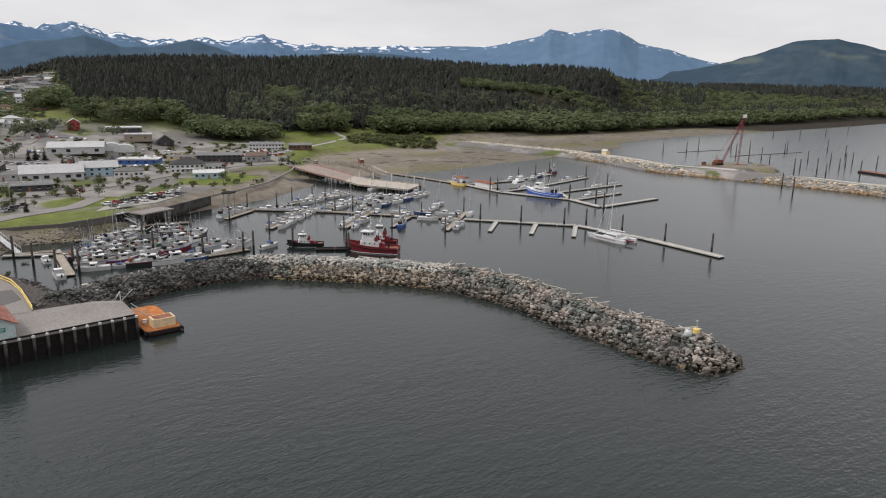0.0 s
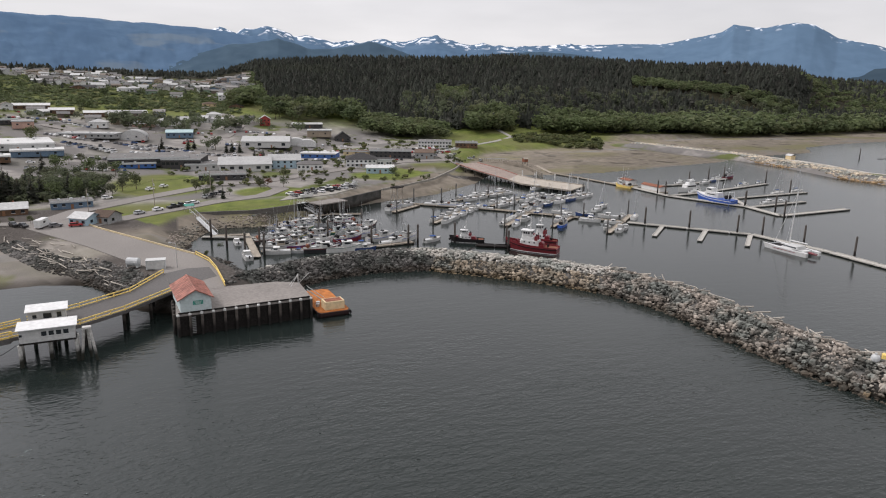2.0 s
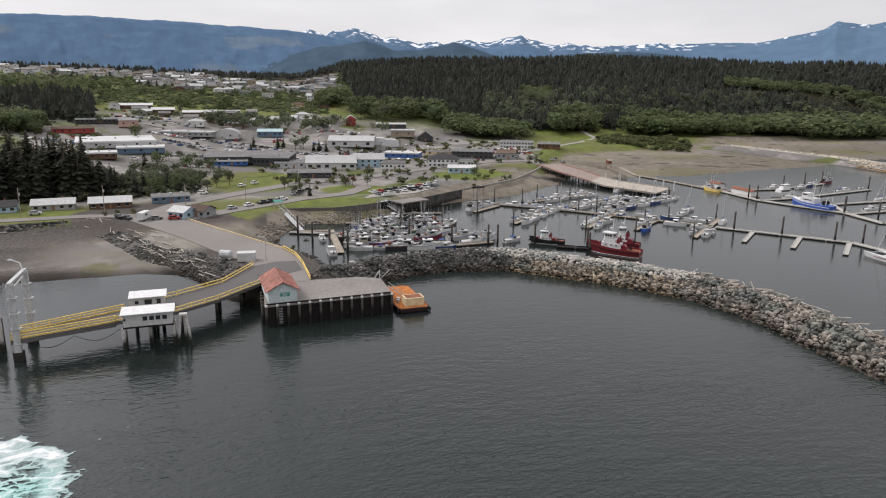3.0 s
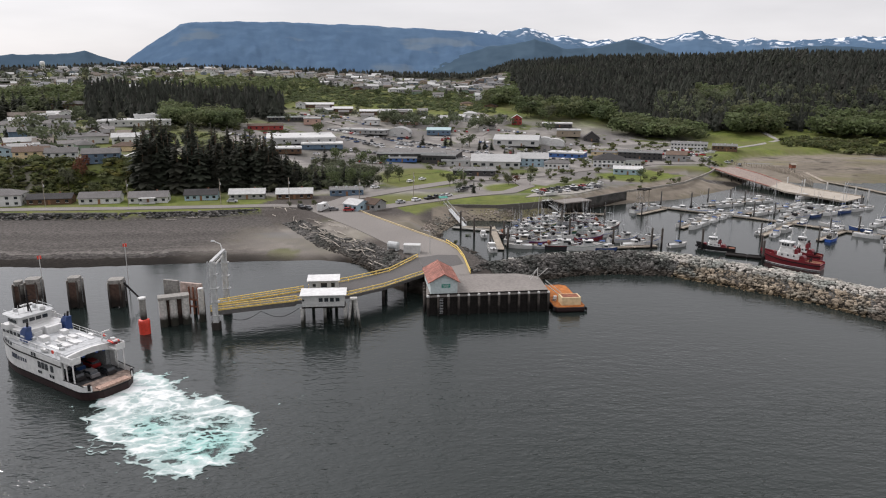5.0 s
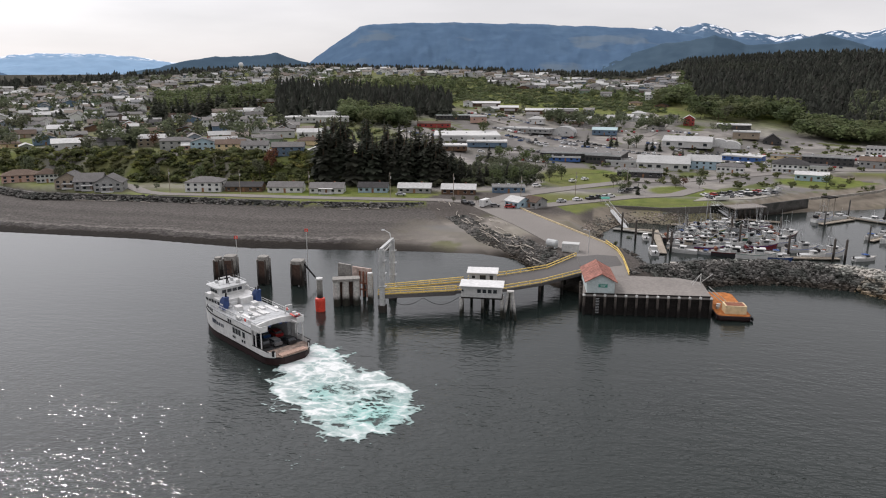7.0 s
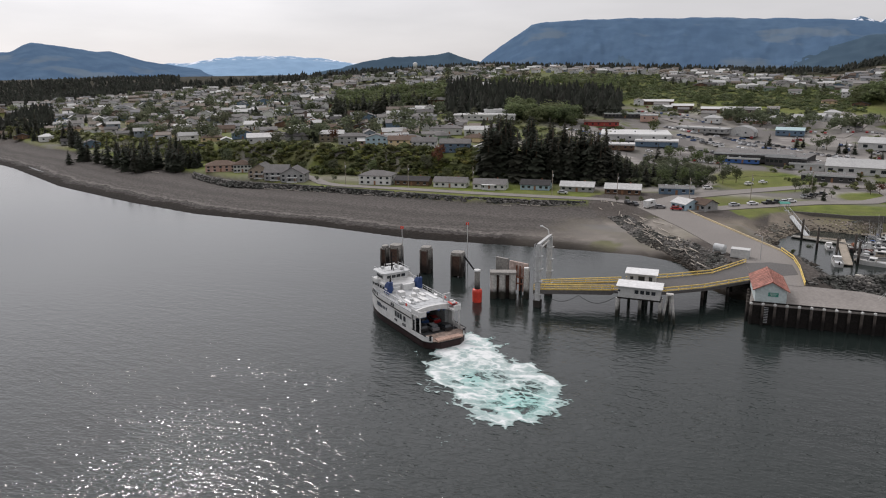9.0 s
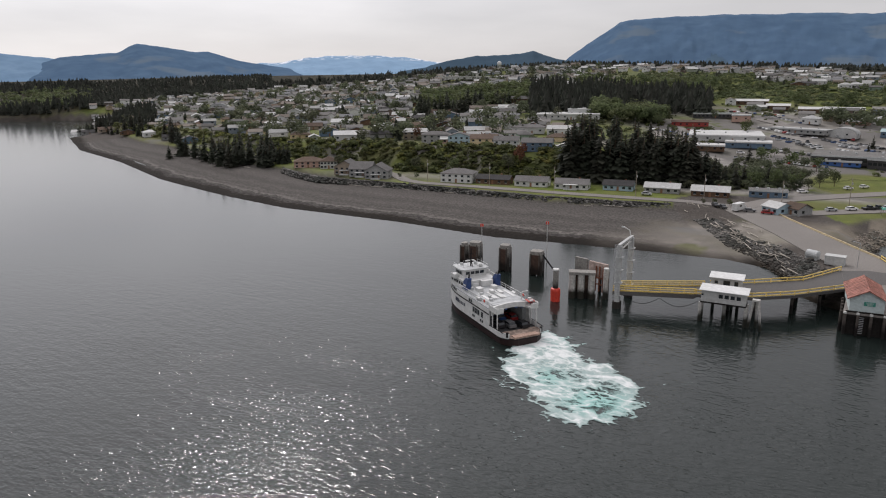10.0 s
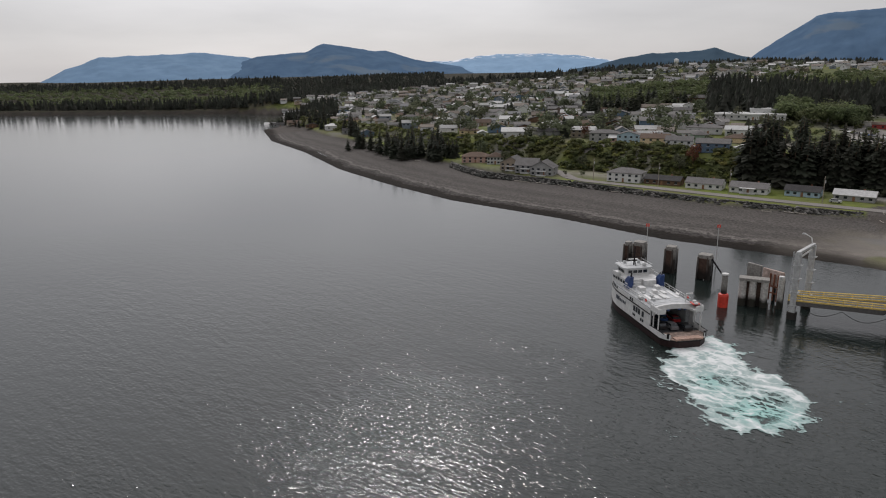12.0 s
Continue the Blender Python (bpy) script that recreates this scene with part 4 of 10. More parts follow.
def place_log(x, y, z, turn, k, tilt=0):
    ob = tagged(new("drift_log", LOGS[k % 4]), "bleached grey driftwood log lying on the shore", "log", group="driftwood")
    ob.matrix_basis = pose(x, y, z, 0, tilt, turn)


lr = random.Random(4)
for k in range(72):
    s = lr.uniform(95, 212)
    x, y, z = [float(q) for q in mole_at(s, lr.uniform(-0.50, -0.24))]
    place_log(x, y, z + 0.55, lr.uniform(0, 180), k, lr.uniform(-10, 10))
for k in range(26):
    t = lr.uniform(0, 1)
    x, y = -58 + 44 * t + lr.uniform(-3, 3), 296 - 62 * t ** 1.2 + lr.uniform(-3, 4)
    place_log(x, y, gz(x, y) + 0.35, -50 + lr.uniform(-35, 35), k, lr.uniform(-4, 4))
for k in range(36):
    t = lr.uniform(0, 1) ** .8
    x, y = np.interp(t, (0, .35, .7, 1), (-46, -32, -20, -7)) + lr.uniform(-2.5, 2.5), np.interp(t, (0, .35, .7, 1), (279, 259.5, 238, 213)) + lr.uniform(-2, 2)
    place_log(float(x), float(y), gz(x, y) + .55 + lr.uniform(0, .3), -60 + lr.uniform(-18, 18), k, lr.uniform(-6, 6))
for k in range(14):
    x = lr.uniform(-330, -70)
    y = float(np.interp(x, [-352, -273, -221, -157, -109, -54], [318, 295, 283, 281, 279, 286])) + lr.uniform(-3, 2)
    place_log(x, y, gz(x, y) + 0.3, lr.uniform(-15, 15), k)


def make_beacon():
    root = thing("navigation_beacon", "small yellow drum beacon with a white tank on the breakwater head", "beacon", pose(139.3, 92.3, 4.9))
    m = Mesh().rod((0, 0, -0.6), (0, 0, 0.9), 0.75, 0.75, 14)
    part("drum", m, M_YELLOW, root, "yellow steel drum")
    part("post", Mesh().rod((0, 0, 0.9), (0, 0, 2.6), 0.09).box((0, 0, 2.75), (.4, .4, .35)), M_ALU, root)
    tank = thing("water_tank", "white rounded tank among the breakwater stones", "tank", pose(136.6, 92.6, 4.9))
    part("shell", Mesh().loft([[(math.cos(a) * r, math.sin(a) * r, z) for a in np.linspace(0, 2 * math.pi, 14, endpoint=False)] for r, z in ((.7, -.6), (.9, 0), (.9, .6), (.65, 1.0), (.2, 1.15))]), M_GREYDECK, tank, smooth=True)
    part("cap", Mesh().rod((0, 0, 1.28), (0, 0, 1.5), .25), M_GREYDECK, tank)


make_beacon()

# ---------------------------------------------------------------- causeway, wharf and ferry landing
ribbon("causeway_road", [(-46, 300), (-34, 280), (-17, 251), (-6, 229), (3.5, 212), (6, 196), (6.3, 189.2)], [(-26, 303), (-15, 280), (2.5, 249), (14.5, 228), (18.5, 214), (18.8, 199), (18.9, 189.4)], 5.42, M_ASPHALT, "worn grey asphalt road on the causeway", thick=0.9)


def kerb(name, line, z, material, label, w=0.5, h=0.5, category="kerb"):
    m = Mesh()
    for a, b in zip(line[:-1], line[1:]):
        d = math.hypot(b[0] - a[0], b[1] - a[1])
        n = max(1, int(d / 3.0))
        for k in range(n):
            t = (k + .5) / n
            m.box((a[0] + (b[0] - a[0]) * t, a[1] + (b[1] - a[1]) * t, z + h / 2), (d / n - 0.06, w, h), math.degrees(math.atan2(b[1] - a[1], b[0] - a[0])), 0.9)
    return tagged(part(name, m, material), label, category, kind="structure")


M_KERB = mat("ochre_concrete", (0.45, 0.37, 0.235), 0.85, 0.15, 2, 0.4)
kerb("road_kerb", [(-26, 303), (-15, 280), (2.5, 249), (14.5, 228)], 5.40, M_KERB, "faded ochre concrete kerb along the causeway road")


def railing(name, line, z, label, posts=4.2, height=1.1, rails=2, material=None, group="yellow railings"):
    """A railing along a line: each post and each rail is a part."""
    root = thing(name, label, "railing", pose(line[0][0], line[0][1], z), group)
    mt = material or M_YELLOW
    ox, oy = line[0]
    for a, b in zip(line[:-1], line[1:]):
        a, b = (a[0] - ox, a[1] - oy), (b[0] - ox, b[1] - oy)
        d = math.hypot(b[0] - a[0], b[1] - a[1])
        n = max(1, round(d / posts))
        for k in range(n):
            t = k / n
            part("post", Mesh().box((a[0] + (b[0] - a[0]) * t, a[1] + (b[1] - a[1]) * t, height / 2), (.16, .16, height), math.degrees(math.atan2(b[1] - a[1], b[0] - a[0]))), mt, root)
        for k in range(rails):
            h = height * (0.28 + 0.70 * k / max(1, rails - 1))
            c = ((a[0] + b[0]) / 2, (a[1] + b[1]) / 2, h)
            part("rail", Mesh().box(c, (d + .1, .16, .26), math.degrees(math.atan2(b[1] - a[1], b[0] - a[0])), chamfer=.03), mt, root)
    return root


NEAR_EDGE = [(6.2, 190.5), (-5, 178), (-14, 171), (-27, 167), (-45.5, 162.5)]
FAR_EDGE = [(4.5, 209), (-4, 193), (-15, 184), (-25, 177.5), (-45.5, 167.3)]


def make_trestle():
    ribbon("trestle_deck", FAR_EDGE[:4], NEAR_EDGE[:4], 5.46, M_DARK_ASPHALT, "dark asphalt deck of the ferry trestle on piles", "bridge", thick=0.8)
    ribbon("asphalt_patch", [(4.6, 208.5), (11, 212), (17, 211.5)], [(6.3, 191.5), (12, 197), (18, 201)], 5.47, M_DARK_ASPHALT, "newer dark asphalt patch at the head of the wharf", thick=.1)
    ramp = thing("ferry_ramp", "yellow-railed steel ramp that links the trestle to the ferry berth", "ramp", pose(0, 0, 0))
    m = Mesh().loft([[(-27, 167, 5.4), (-25, 177.5, 5.4), (-25, 177.5, 4.2), (-27, 167, 4.2)], [(-46.5, 162.3, 4.6), (-46.5, 167.6, 4.6), (-46.5, 167.6, 3.6), (-46.5, 162.3, 3.6)]])
    part("deck", m, M_DARK_ASPHALT, ramp)
    for (a, b) in (((-26.5, 167.3), (-46.5, 162.6)), ((-26, 175.5), (-46.5, 167.3))):
        for h in (0.35, 0.95, 1.5):
            part("girder", Mesh().rod((a[0], a[1], 5.3 + h), (b[0], b[1], 4.5 + h), 0.16, 0.16, 6), M_YELLOW, ramp)
        part("side_plate", Mesh().loft([[(p[0], p[1] - .14, z0), (p[0], p[1] + .14, z0), (p[0], p[1] + .14, z0 + .75), (p[0], p[1] - .14, z0 + .75)] for p, z0 in ((a, 4.75), (b, 3.95))]), M_YELLOW, ramp, "yellow side plate")
        for k in range(8):
            t = k / 7
            x, y, z = a[0] + (b[0] - a[0]) * t, a[1] + (b[1] - a[1]) * t, 5.2 - 0.8 * t
            part("stanchion", Mesh().box((x, y, z + .75), (.16, .16, 1.6), 0), M_YELLOW, ramp)
    rod = Mesh()
    cable = [Vector((-44 + 18 * t, 163.0 + 4 * t, 3.7 - 1.9 * math.sin(math.pi * ((t * 2) % 1)))) for t in np.linspace(0, 1, 17)]
    rod.loft([[p + Vector((0, math.cos(c) * .07, math.sin(c) * .07)) for c in (0, 1.57, 3.14, 4.71)] for p in cable])
    part("cable", rod, M_BLACK, ramp, "black sagging service cable")
    railing("guard_rail", NEAR_EDGE[:4], 5.46, "yellow timber guard rail of the ferry trestle")
    railing("guard_rail", FAR_EDGE[:4], 5.46, "yellow timber guard rail of the ferry trestle")
    railing("guard_rail", [(14.5, 228), (17.5, 218), (18.6, 207), (19, 190)], 5.42, "yellow guard rail at the bend of the causeway")
    # bents under the trestle
    for (x, y), (x2, y2) in (((-5.5, 180), (-5, 191)), ((-13.5, 172.5), (-14, 182)), ((-20, 170), (-19.5, 179)), ((0.5, 186), (2, 200))):
        bent = thing("pile_bent", "dark timber pile bent under the trestle deck", "piling", pose(x, y, 0), "trestle bents")
        for t in (0, .5, 1):
            part("pile", Mesh().rod(((x2 - x) * t, (y2 - y) * t, -2), ((x2 - x) * t, (y2 - y) * t, 4.4), .42, .38, 9), M_PILE, bent)
        d = math.hypot(x2 - x, y2 - y)
        part("cap", Mesh().box(((x2 - x) / 2, (y2 - y) / 2, 4.45), (d + 1.6, .7, .6), math.degrees(math.atan2(y2 - y, x2 - x))), M_DARK_TIMBER, bent)


make_trestle()


def make_booth(x, y, w, d, h, rz, z, label, windows, legs):
    """A ticket or crew booth on piles, with a white shed roof."""
    root = thing("waiting_booth", label, "hut", pose(x, y, z, 0, 0, rz), "landing booths")
    part("wall", Mesh().box((0, 0, h / 2), (w, d, h), chamfer=.05), M_PALE_GREY, root)
    part("roof", Mesh().loft([[(-w / 2 - .5, -d / 2 - .6, h - .05), (w / 2 + .5, -d / 2 - .6, h - .05), (w / 2 + .5, d / 2 + .5, h + .35), (-w / 2 - .5, d / 2 + .5, h + .35)], [(-w / 2 - .5, -d / 2 - .6, h + .13), (w / 2 + .5, -d / 2 - .6, h + .13), (w / 2 + .5, d / 2 + .5, h + .53), (-w / 2 - .5, d / 2 + .5, h + .53)]]), M_WHITE, root, "white sheet-metal roof")
    for wx, ww, wh in windows:
        win = part("window", Mesh().box((wx, -d / 2 - .03, h * .58), (ww, .08, wh)), M_GLASS, root)
        part("frame", Mesh().box((wx, -d / 2 - .05, h * .58 - wh / 2 - .06), (ww + .2, .14, .12)), M_WHITE, win)
    part("floor", Mesh().box((0, 0, -.18), (w + .3, d + .2, .36)), M_DARK_TIMBER, root)
    for lx, ly in legs:
        part("leg", Mesh().rod((lx, ly, -z - 2), (lx, ly, -.4), .42, .40, 9), M_BERTH, root)
    return root


M_BERTH = tide_mat("pale_steel_pile", (0.40, 0.39, 0.37), (0.025, 0.025, 0.02), 2.0, 1.6, 0.8)
M_PALE_GREY = mat("pale_grey_siding", (0.43, 0.43, 0.42), 0.65, 0.10, 1.5, 0.4, bump=0.05)
make_booth(-19.6, 165.0, 10.2, 3.8, 2.9, 2, 5.3, "pale grey booth with white roof on piles at the ferry landing", [(-.6 + 1.35 * k, .95, .95) for k in range(4)] + [(-4.8, .5, .5)], [(-5.2, -1.6), (-5.2, 1.6), (0, 1.6), (5.2, -1.6), (5.2, 1.6)])
make_booth(-20.8, 176.6, 7.4, 3.6, 2.9, 3, 5.5, "small grey booth with white roof beside the trestle", [(-2.4, .8, .8), (.1, 1.6, 1.2), (2.4, .9, 1.2)], [(-3, 0), (3, 0)])


def make_fender_frame():
    root = thing("berth_fender", "white steel pile frame beside the landing booth", "fender", pose(-12.2, 163.4, 0))
    for dx, dy in ((-1.1, 0), (1.2, -0.8), (0.2, 0.9)):
        part("leg", Mesh().rod((dx * 1.5, dy * 1.5, -2), (dx * .5, dy * .5, 7.0), .32, .28, 9), M_BERTH, root)
    part("cap", Mesh().box((0, 0, 7.2), (1.7, 1.4, .4)), M_BERTH, root)


make_fender_frame()


M_GANTRY = mat("chalky_steel", (0.40, 0.405, 0.40), 0.6, 0.18, 2, 0.4, bump=0.05)


def make_gantry():
    root = thing("ramp_gantry", "white steel lifting gantry over the ferry ramp", "gantry", pose(-45.4, 165.5, 0))
    for dy in (-2.6, 8.3):
        leg = part("tower", Mesh().box((0, dy, 7.9), (1.35, 1.2, 17.6), chamfer=.15), M_GANTRY, root, "box tower of painted steel")
        for k in range(4):
            part("platform", Mesh().box((.2, dy, 3.6 + 3.4 * k), (1.8, 1.6, .14)), M_GANTRY, leg)
        part("foot", Mesh().box((0, dy, .6), (2.0, 2.0, 2.4), chamfer=.3), M_CONCRETE, leg)
    part("beam", Mesh().box((0, 2.8, 16.9), (.8, 12.4, .6), chamfer=.1), M_GANTRY, root)
    part("beam", Mesh().rod((0, -2.6, 15.4), (0, 8.3, 15.8), .22), M_WHITE_STEEL, root)
    arm = part("lamp_arm", Mesh().rod((0, 7.6, 17), (-.6, 8.4, 18.6), .14).rod((-.6, 8.4, 18.6), (-2.4, 9.2, 19.2), .12), M_WHITE_STEEL, root)
    part("lamp", Mesh().box((-2.7, 9.3, 19.2), (1.0, .5, .3), 0, .7), M_GREYDECK, arm)
    part("ladder", Mesh().rod((-1.1, -2.2, 1), (-1.1, -2.2, 17), .06).rod((-1.1, -3.0, 1), (-1.1, -3.0, 17), .06), M_ALU, root)


make_gantry()


M_FENDER = tide_mat("rusted_fender", (0.075, 0.048, 0.038), (0.020, 0.016, 0.014), 2.4, 1.5, 0.85)


def make_dolphin(x, y, w, d, h, label, panel=True, extra=None):
    root = thing("mooring_dolphin", label, "dolphin", pose(x, y, 0, 0, 0, 6), "concrete mooring dolphins")
    for sx in (-1, 1):
        for sy in (-1, 1):
            part("pile", Mesh().rod((sx * w * .34, sy * d * .34, -2.5), (sx * w * .34, sy * d * .34, h - .6), .8, .78, 12), M_CONCRETE, root, smooth=False)
    part("cap", Mesh().box((0, 0, h - .5), (w * .98, d * .98, 1.3), chamfer=.5), M_CONCRETE, root)
    if panel:
        part("fender_panel", Mesh().box((0.05, -d / 2 - .2, h * .46), (w * .84, .45, h * .84)), M_FENDER, root, "dark rust-brown rubbing panel")
        for k in (-.36, .36):
            part("fender_post", Mesh().rod((w * k, -d / 2 - .5, -1), (w * k, -d / 2 - .5, h * .95), .2, .18, 7), M_PILE, root)
    part("ladder", Mesh().rod((w / 2 + .1, -.2, 1), (w / 2 + .1, -.2, h), .04, .04, 4).rod((w / 2 + .1, .2, 1), (w / 2 + .1, .2, h), .04, .04, 4), M_ALU, root)
    return root


make_dolphin(-100.0, 179.9, 1.9, 2.4, 7.6, "weathered concrete mooring dolphin with a dark fender")
make_dolphin(-95.9, 179.5, 3.4, 3.4, 8.4, "weathered concrete mooring dolphin with a dark fender panel")
make_dolphin(-86.7, 181.9, 2.9, 3.2, 8.0, "weathered concrete mooring dolphin with a dark fender panel")
leaner = make_dolphin(-76.2, 182.4, 3.7, 3.6, 7.2, "squat concrete mooring dolphin with a leaning boom")
part("boom", Mesh().rod((1.8, 0, 6.2), (6.0, -1.0, 1.6), .28, .22), M_BLACK, leaner, "black leaning boom")


M_WING = tide_mat("whitewashed_concrete", (0.44, 0.43, 0.405), (0.034, 0.033, 0.027), 2.1, 1.4, 0.85)


def make_wingwall():
    root = thing("wing_wall", "concrete pile wing wall of the ferry berth", "berth wall", pose(-56.2, 166.2, 0, 0, 0, 20))
    for x in (-2.6, -.2, 2.6):
        part("pile", Mesh().rod((x, 0, -2.5), (x, 0, 7.0), .95, .9, 14), M_WING, root)
    part("cap", Mesh().box((0, .5, 7.2), (7.2, 3.0, .7), chamfer=.2), M_CONCRETE, root)
    part("infill", Mesh().box((0, .9, 2.9), (6.4, 1.0, 7.8)), M_FENDER, root)
    rear = thing("fender_wall", "rust-stained steel fender wall with red frames", "berth wall", pose(-56.4, 174.6, 0, 0, 0, -18))
    part("panel", Mesh().box((-3.4, 0, 6.6), (4.2, .7, 4.4)), M_CONCRETE, rear)
    part("panel", Mesh().box((2.4, 0, 6.2), (6.2, .6, 4.6)), mat("rusty_white_plate", (0.42, 0.33, 0.29), 0.75, 0.3, 1.2, 0.5), rear, "rust-stained pale plate")
    for k in range(4):
        part("frame", Mesh().rod((2.2 + 1.2 * k, -.9, .5), (2.0 + 1.2 * k, -.5, 7.6), .22), M_RUST, rear, "rusty red steel frame")
    part("frame", Mesh().box((4, -1.0, 4.4), (5, .25, .35)).box((4, -1.0, 2.6), (5, .25, .35)), M_RUST, rear)
    for k in range(5):
        part("pile", Mesh().rod((-5 + 2.5 * k, .8, -2.5), (-5 + 2.5 * k, .8, 6.2), .5, .48, 9), M_PILE, rear)
    post = thing("guide_post", "white round concrete guide post with a cap", "post", pose(-50.3, 168.6, 0))
    part("shaft", Mesh().rod((0, 0, -2.5), (0, 0, 8.4), .72, .7, 14), M_WING, post)
    part("cap", Mesh().rod((0, 0, 8.4), (0, 0, 8.7), .76, .7, 14), M_WHITE_STEEL, post)
    buoy = thing("fender_buoy", "orange floating fender on a pale guide pile", "fender", pose(-61.6, 160.6, 0))
    part("float", Mesh().loft([[(math.cos(a) * r, math.sin(a) * r, z) for a in np.linspace(0, 2 * math.pi, 18, endpoint=False)] for r, z in ((1.0, -.6), (1.25, -.3), (1.32, 3.0), (1.2, 3.5), (.85, 3.65))]), M_ORANGE, buoy, "orange rubbed float")
    part("pile", Mesh().rod((0, 0, -2.5), (0, 0, 8.6), .75, .75, 12), M_CONCRETE, buoy)
    part("cap", Mesh().rod((0, 0, 8.6), (0, 0, 9.0), .95, .9, 12), M_WHITE_STEEL, buoy)
    for x, y in ((-95.5, 183), (-78.5, 196)):
        mark = thing("channel_marker", "slim red and white marker pole off the beach", "marker", pose(x, y, 0), "marker poles")
        part("pole", Mesh().rod((0, 0, -2), (0, 0, 13.5), .14, .1), M_WHITE_STEEL, mark)
        part("topmark", Mesh().box((0, 0, 13.2), (1.0, .1, .9), 20), M_ORANGE, mark)


make_wingwall()


def make_wharf():
    root = thing("timber_wharf", "timber pile wharf with a grey paved deck", "wharf", pose(6, 170.4, 0, 0, 0, 4.6))
    # local frame: x along the face, y inland
    part("deck", Mesh().prism([(-.2, 0), (32.3, 0), (33.2, 14), (28, 17.5), (14.5, 18.8), (14.3, 26), (1.6, 26), (1.2, 12)], 4.75, 5.35), M_DECK, root, "worn grey paved deck")
    n = 13
    for k in range(n):
        x = .2 + 31.8 * k / (n - 1)
        pile = part("pile", Mesh().rod((x, -.3, -3), (x + .05, -.28, 5.1), .36, .33, 9), M_PILE, root)
        part("cap", Mesh().rod((x, -.3, 5.1), (x, -.3, 5.5), .38, .34, 9), M_WHITE_STEEL, pile, "pale pile cap")
        for j in (1, 2):
            part("pile", Mesh().rod((x + .2, 4.2 * j, -3), (x + .2, 4.2 * j, 4.8), .34, .32, 7), M_PILE, root)
    for j in range(5):
        part("pile", Mesh().rod((32.6 + .15 * j, 2.7 * j + 2, -3), (32.6 + .15 * j, 2.7 * j + 2, 5.0), .36, .33, 9), M_PILE, root)
        part("pile", Mesh().rod((-.4 + .25 * j, 2.7 * j + 2, -3), (-.4 + .25 * j, 2.7 * j + 2, 5.0), .36, .33, 9), M_PILE, root)
    for k in range(n - 1):
        x = .2 + 31.8 * (k + .5) / (n - 1)
        # near-black boards fill the open bays, standing for the shade under the deck
        part("fender_board", Mesh().box((x, .25, 2.0), (2.5, .16, 5.6)), M_DARK_TIMBER, root)
        part("bull_rail", Mesh().box((x, .2, 5.55), (2.5, .32, .34), chamfer=.04), M_DARK_TIMBER, root)
    part("waler", Mesh().box((16.1, .1, 4.6), (32.6, .45, .55)), M_DARK_TIMBER, root)
    for h in np.arange(0.8, 4.6, .42):
        part("rung", Mesh().box((3.6, -.75, h), (.9, .1, .12)), M_ALU, root)


make_wharf()


def make_net_shed():
    root = thing("wharf_shed", "pale blue-grey wharf shed with a red metal gable roof", "shed", pose(9.9, 178.6, 5.35, 0, 0, 4.6))
    w, d, h, rise = 7.0, 13.2, 3.3, 1.9
    ring = [(-w / 2, 0), (w / 2, 0), (w / 2, h), (0, h + rise), (-w / 2, h)]
    part("wall", Mesh().loft([[(x, -d / 2, z) for x, z in ring], [(x, d / 2, z) for x, z in ring]]), M_PALE_WALL, root)
    part("roof", Mesh().gable((0, 0), (d, w), 90, h, rise, .65, .2), M_RED_ROOF, root, "rusty red sheet-metal roof")
    roof_ribs = Mesh()
    for k in range(13):
        y = -d / 2 - .5 + (d + 1.0) * k / 12
        for s in (-1, 1):
            roof_ribs.rod((s * (w / 2 + .6), y, h - .12), (0, y, h + rise + .22), .05, .05, 4)
    part("roof_ribs", roof_ribs, M_RED_ROOF, root)
    part("sign", Mesh().box((.5, -d / 2 - .06, 2.1), (2.3, .1, .95)), M_TEAL, root, "teal notice board")
    for k in range(3):
        part("sign_line", Mesh().box((.5, -d / 2 - .13, 2.35 - .25 * k), (1.7 - .3 * k, .04, .08)), M_WHITE, root)
    part("door", Mesh().box((w / 2 + .05, -2, 1.2), (.1, 2.4, 2.4)), M_GREYDECK, root)
    part("window", Mesh().box((-w / 2 - .04, 1.5, 1.9), (.08, 1.6, 1.0)), M_GLASS, root)
    part("ridge_cap", Mesh().box((0, 0, h + rise + .22), (.35, d + 1.3, .12)), M_RED_ROOF, root)


make_net_shed()


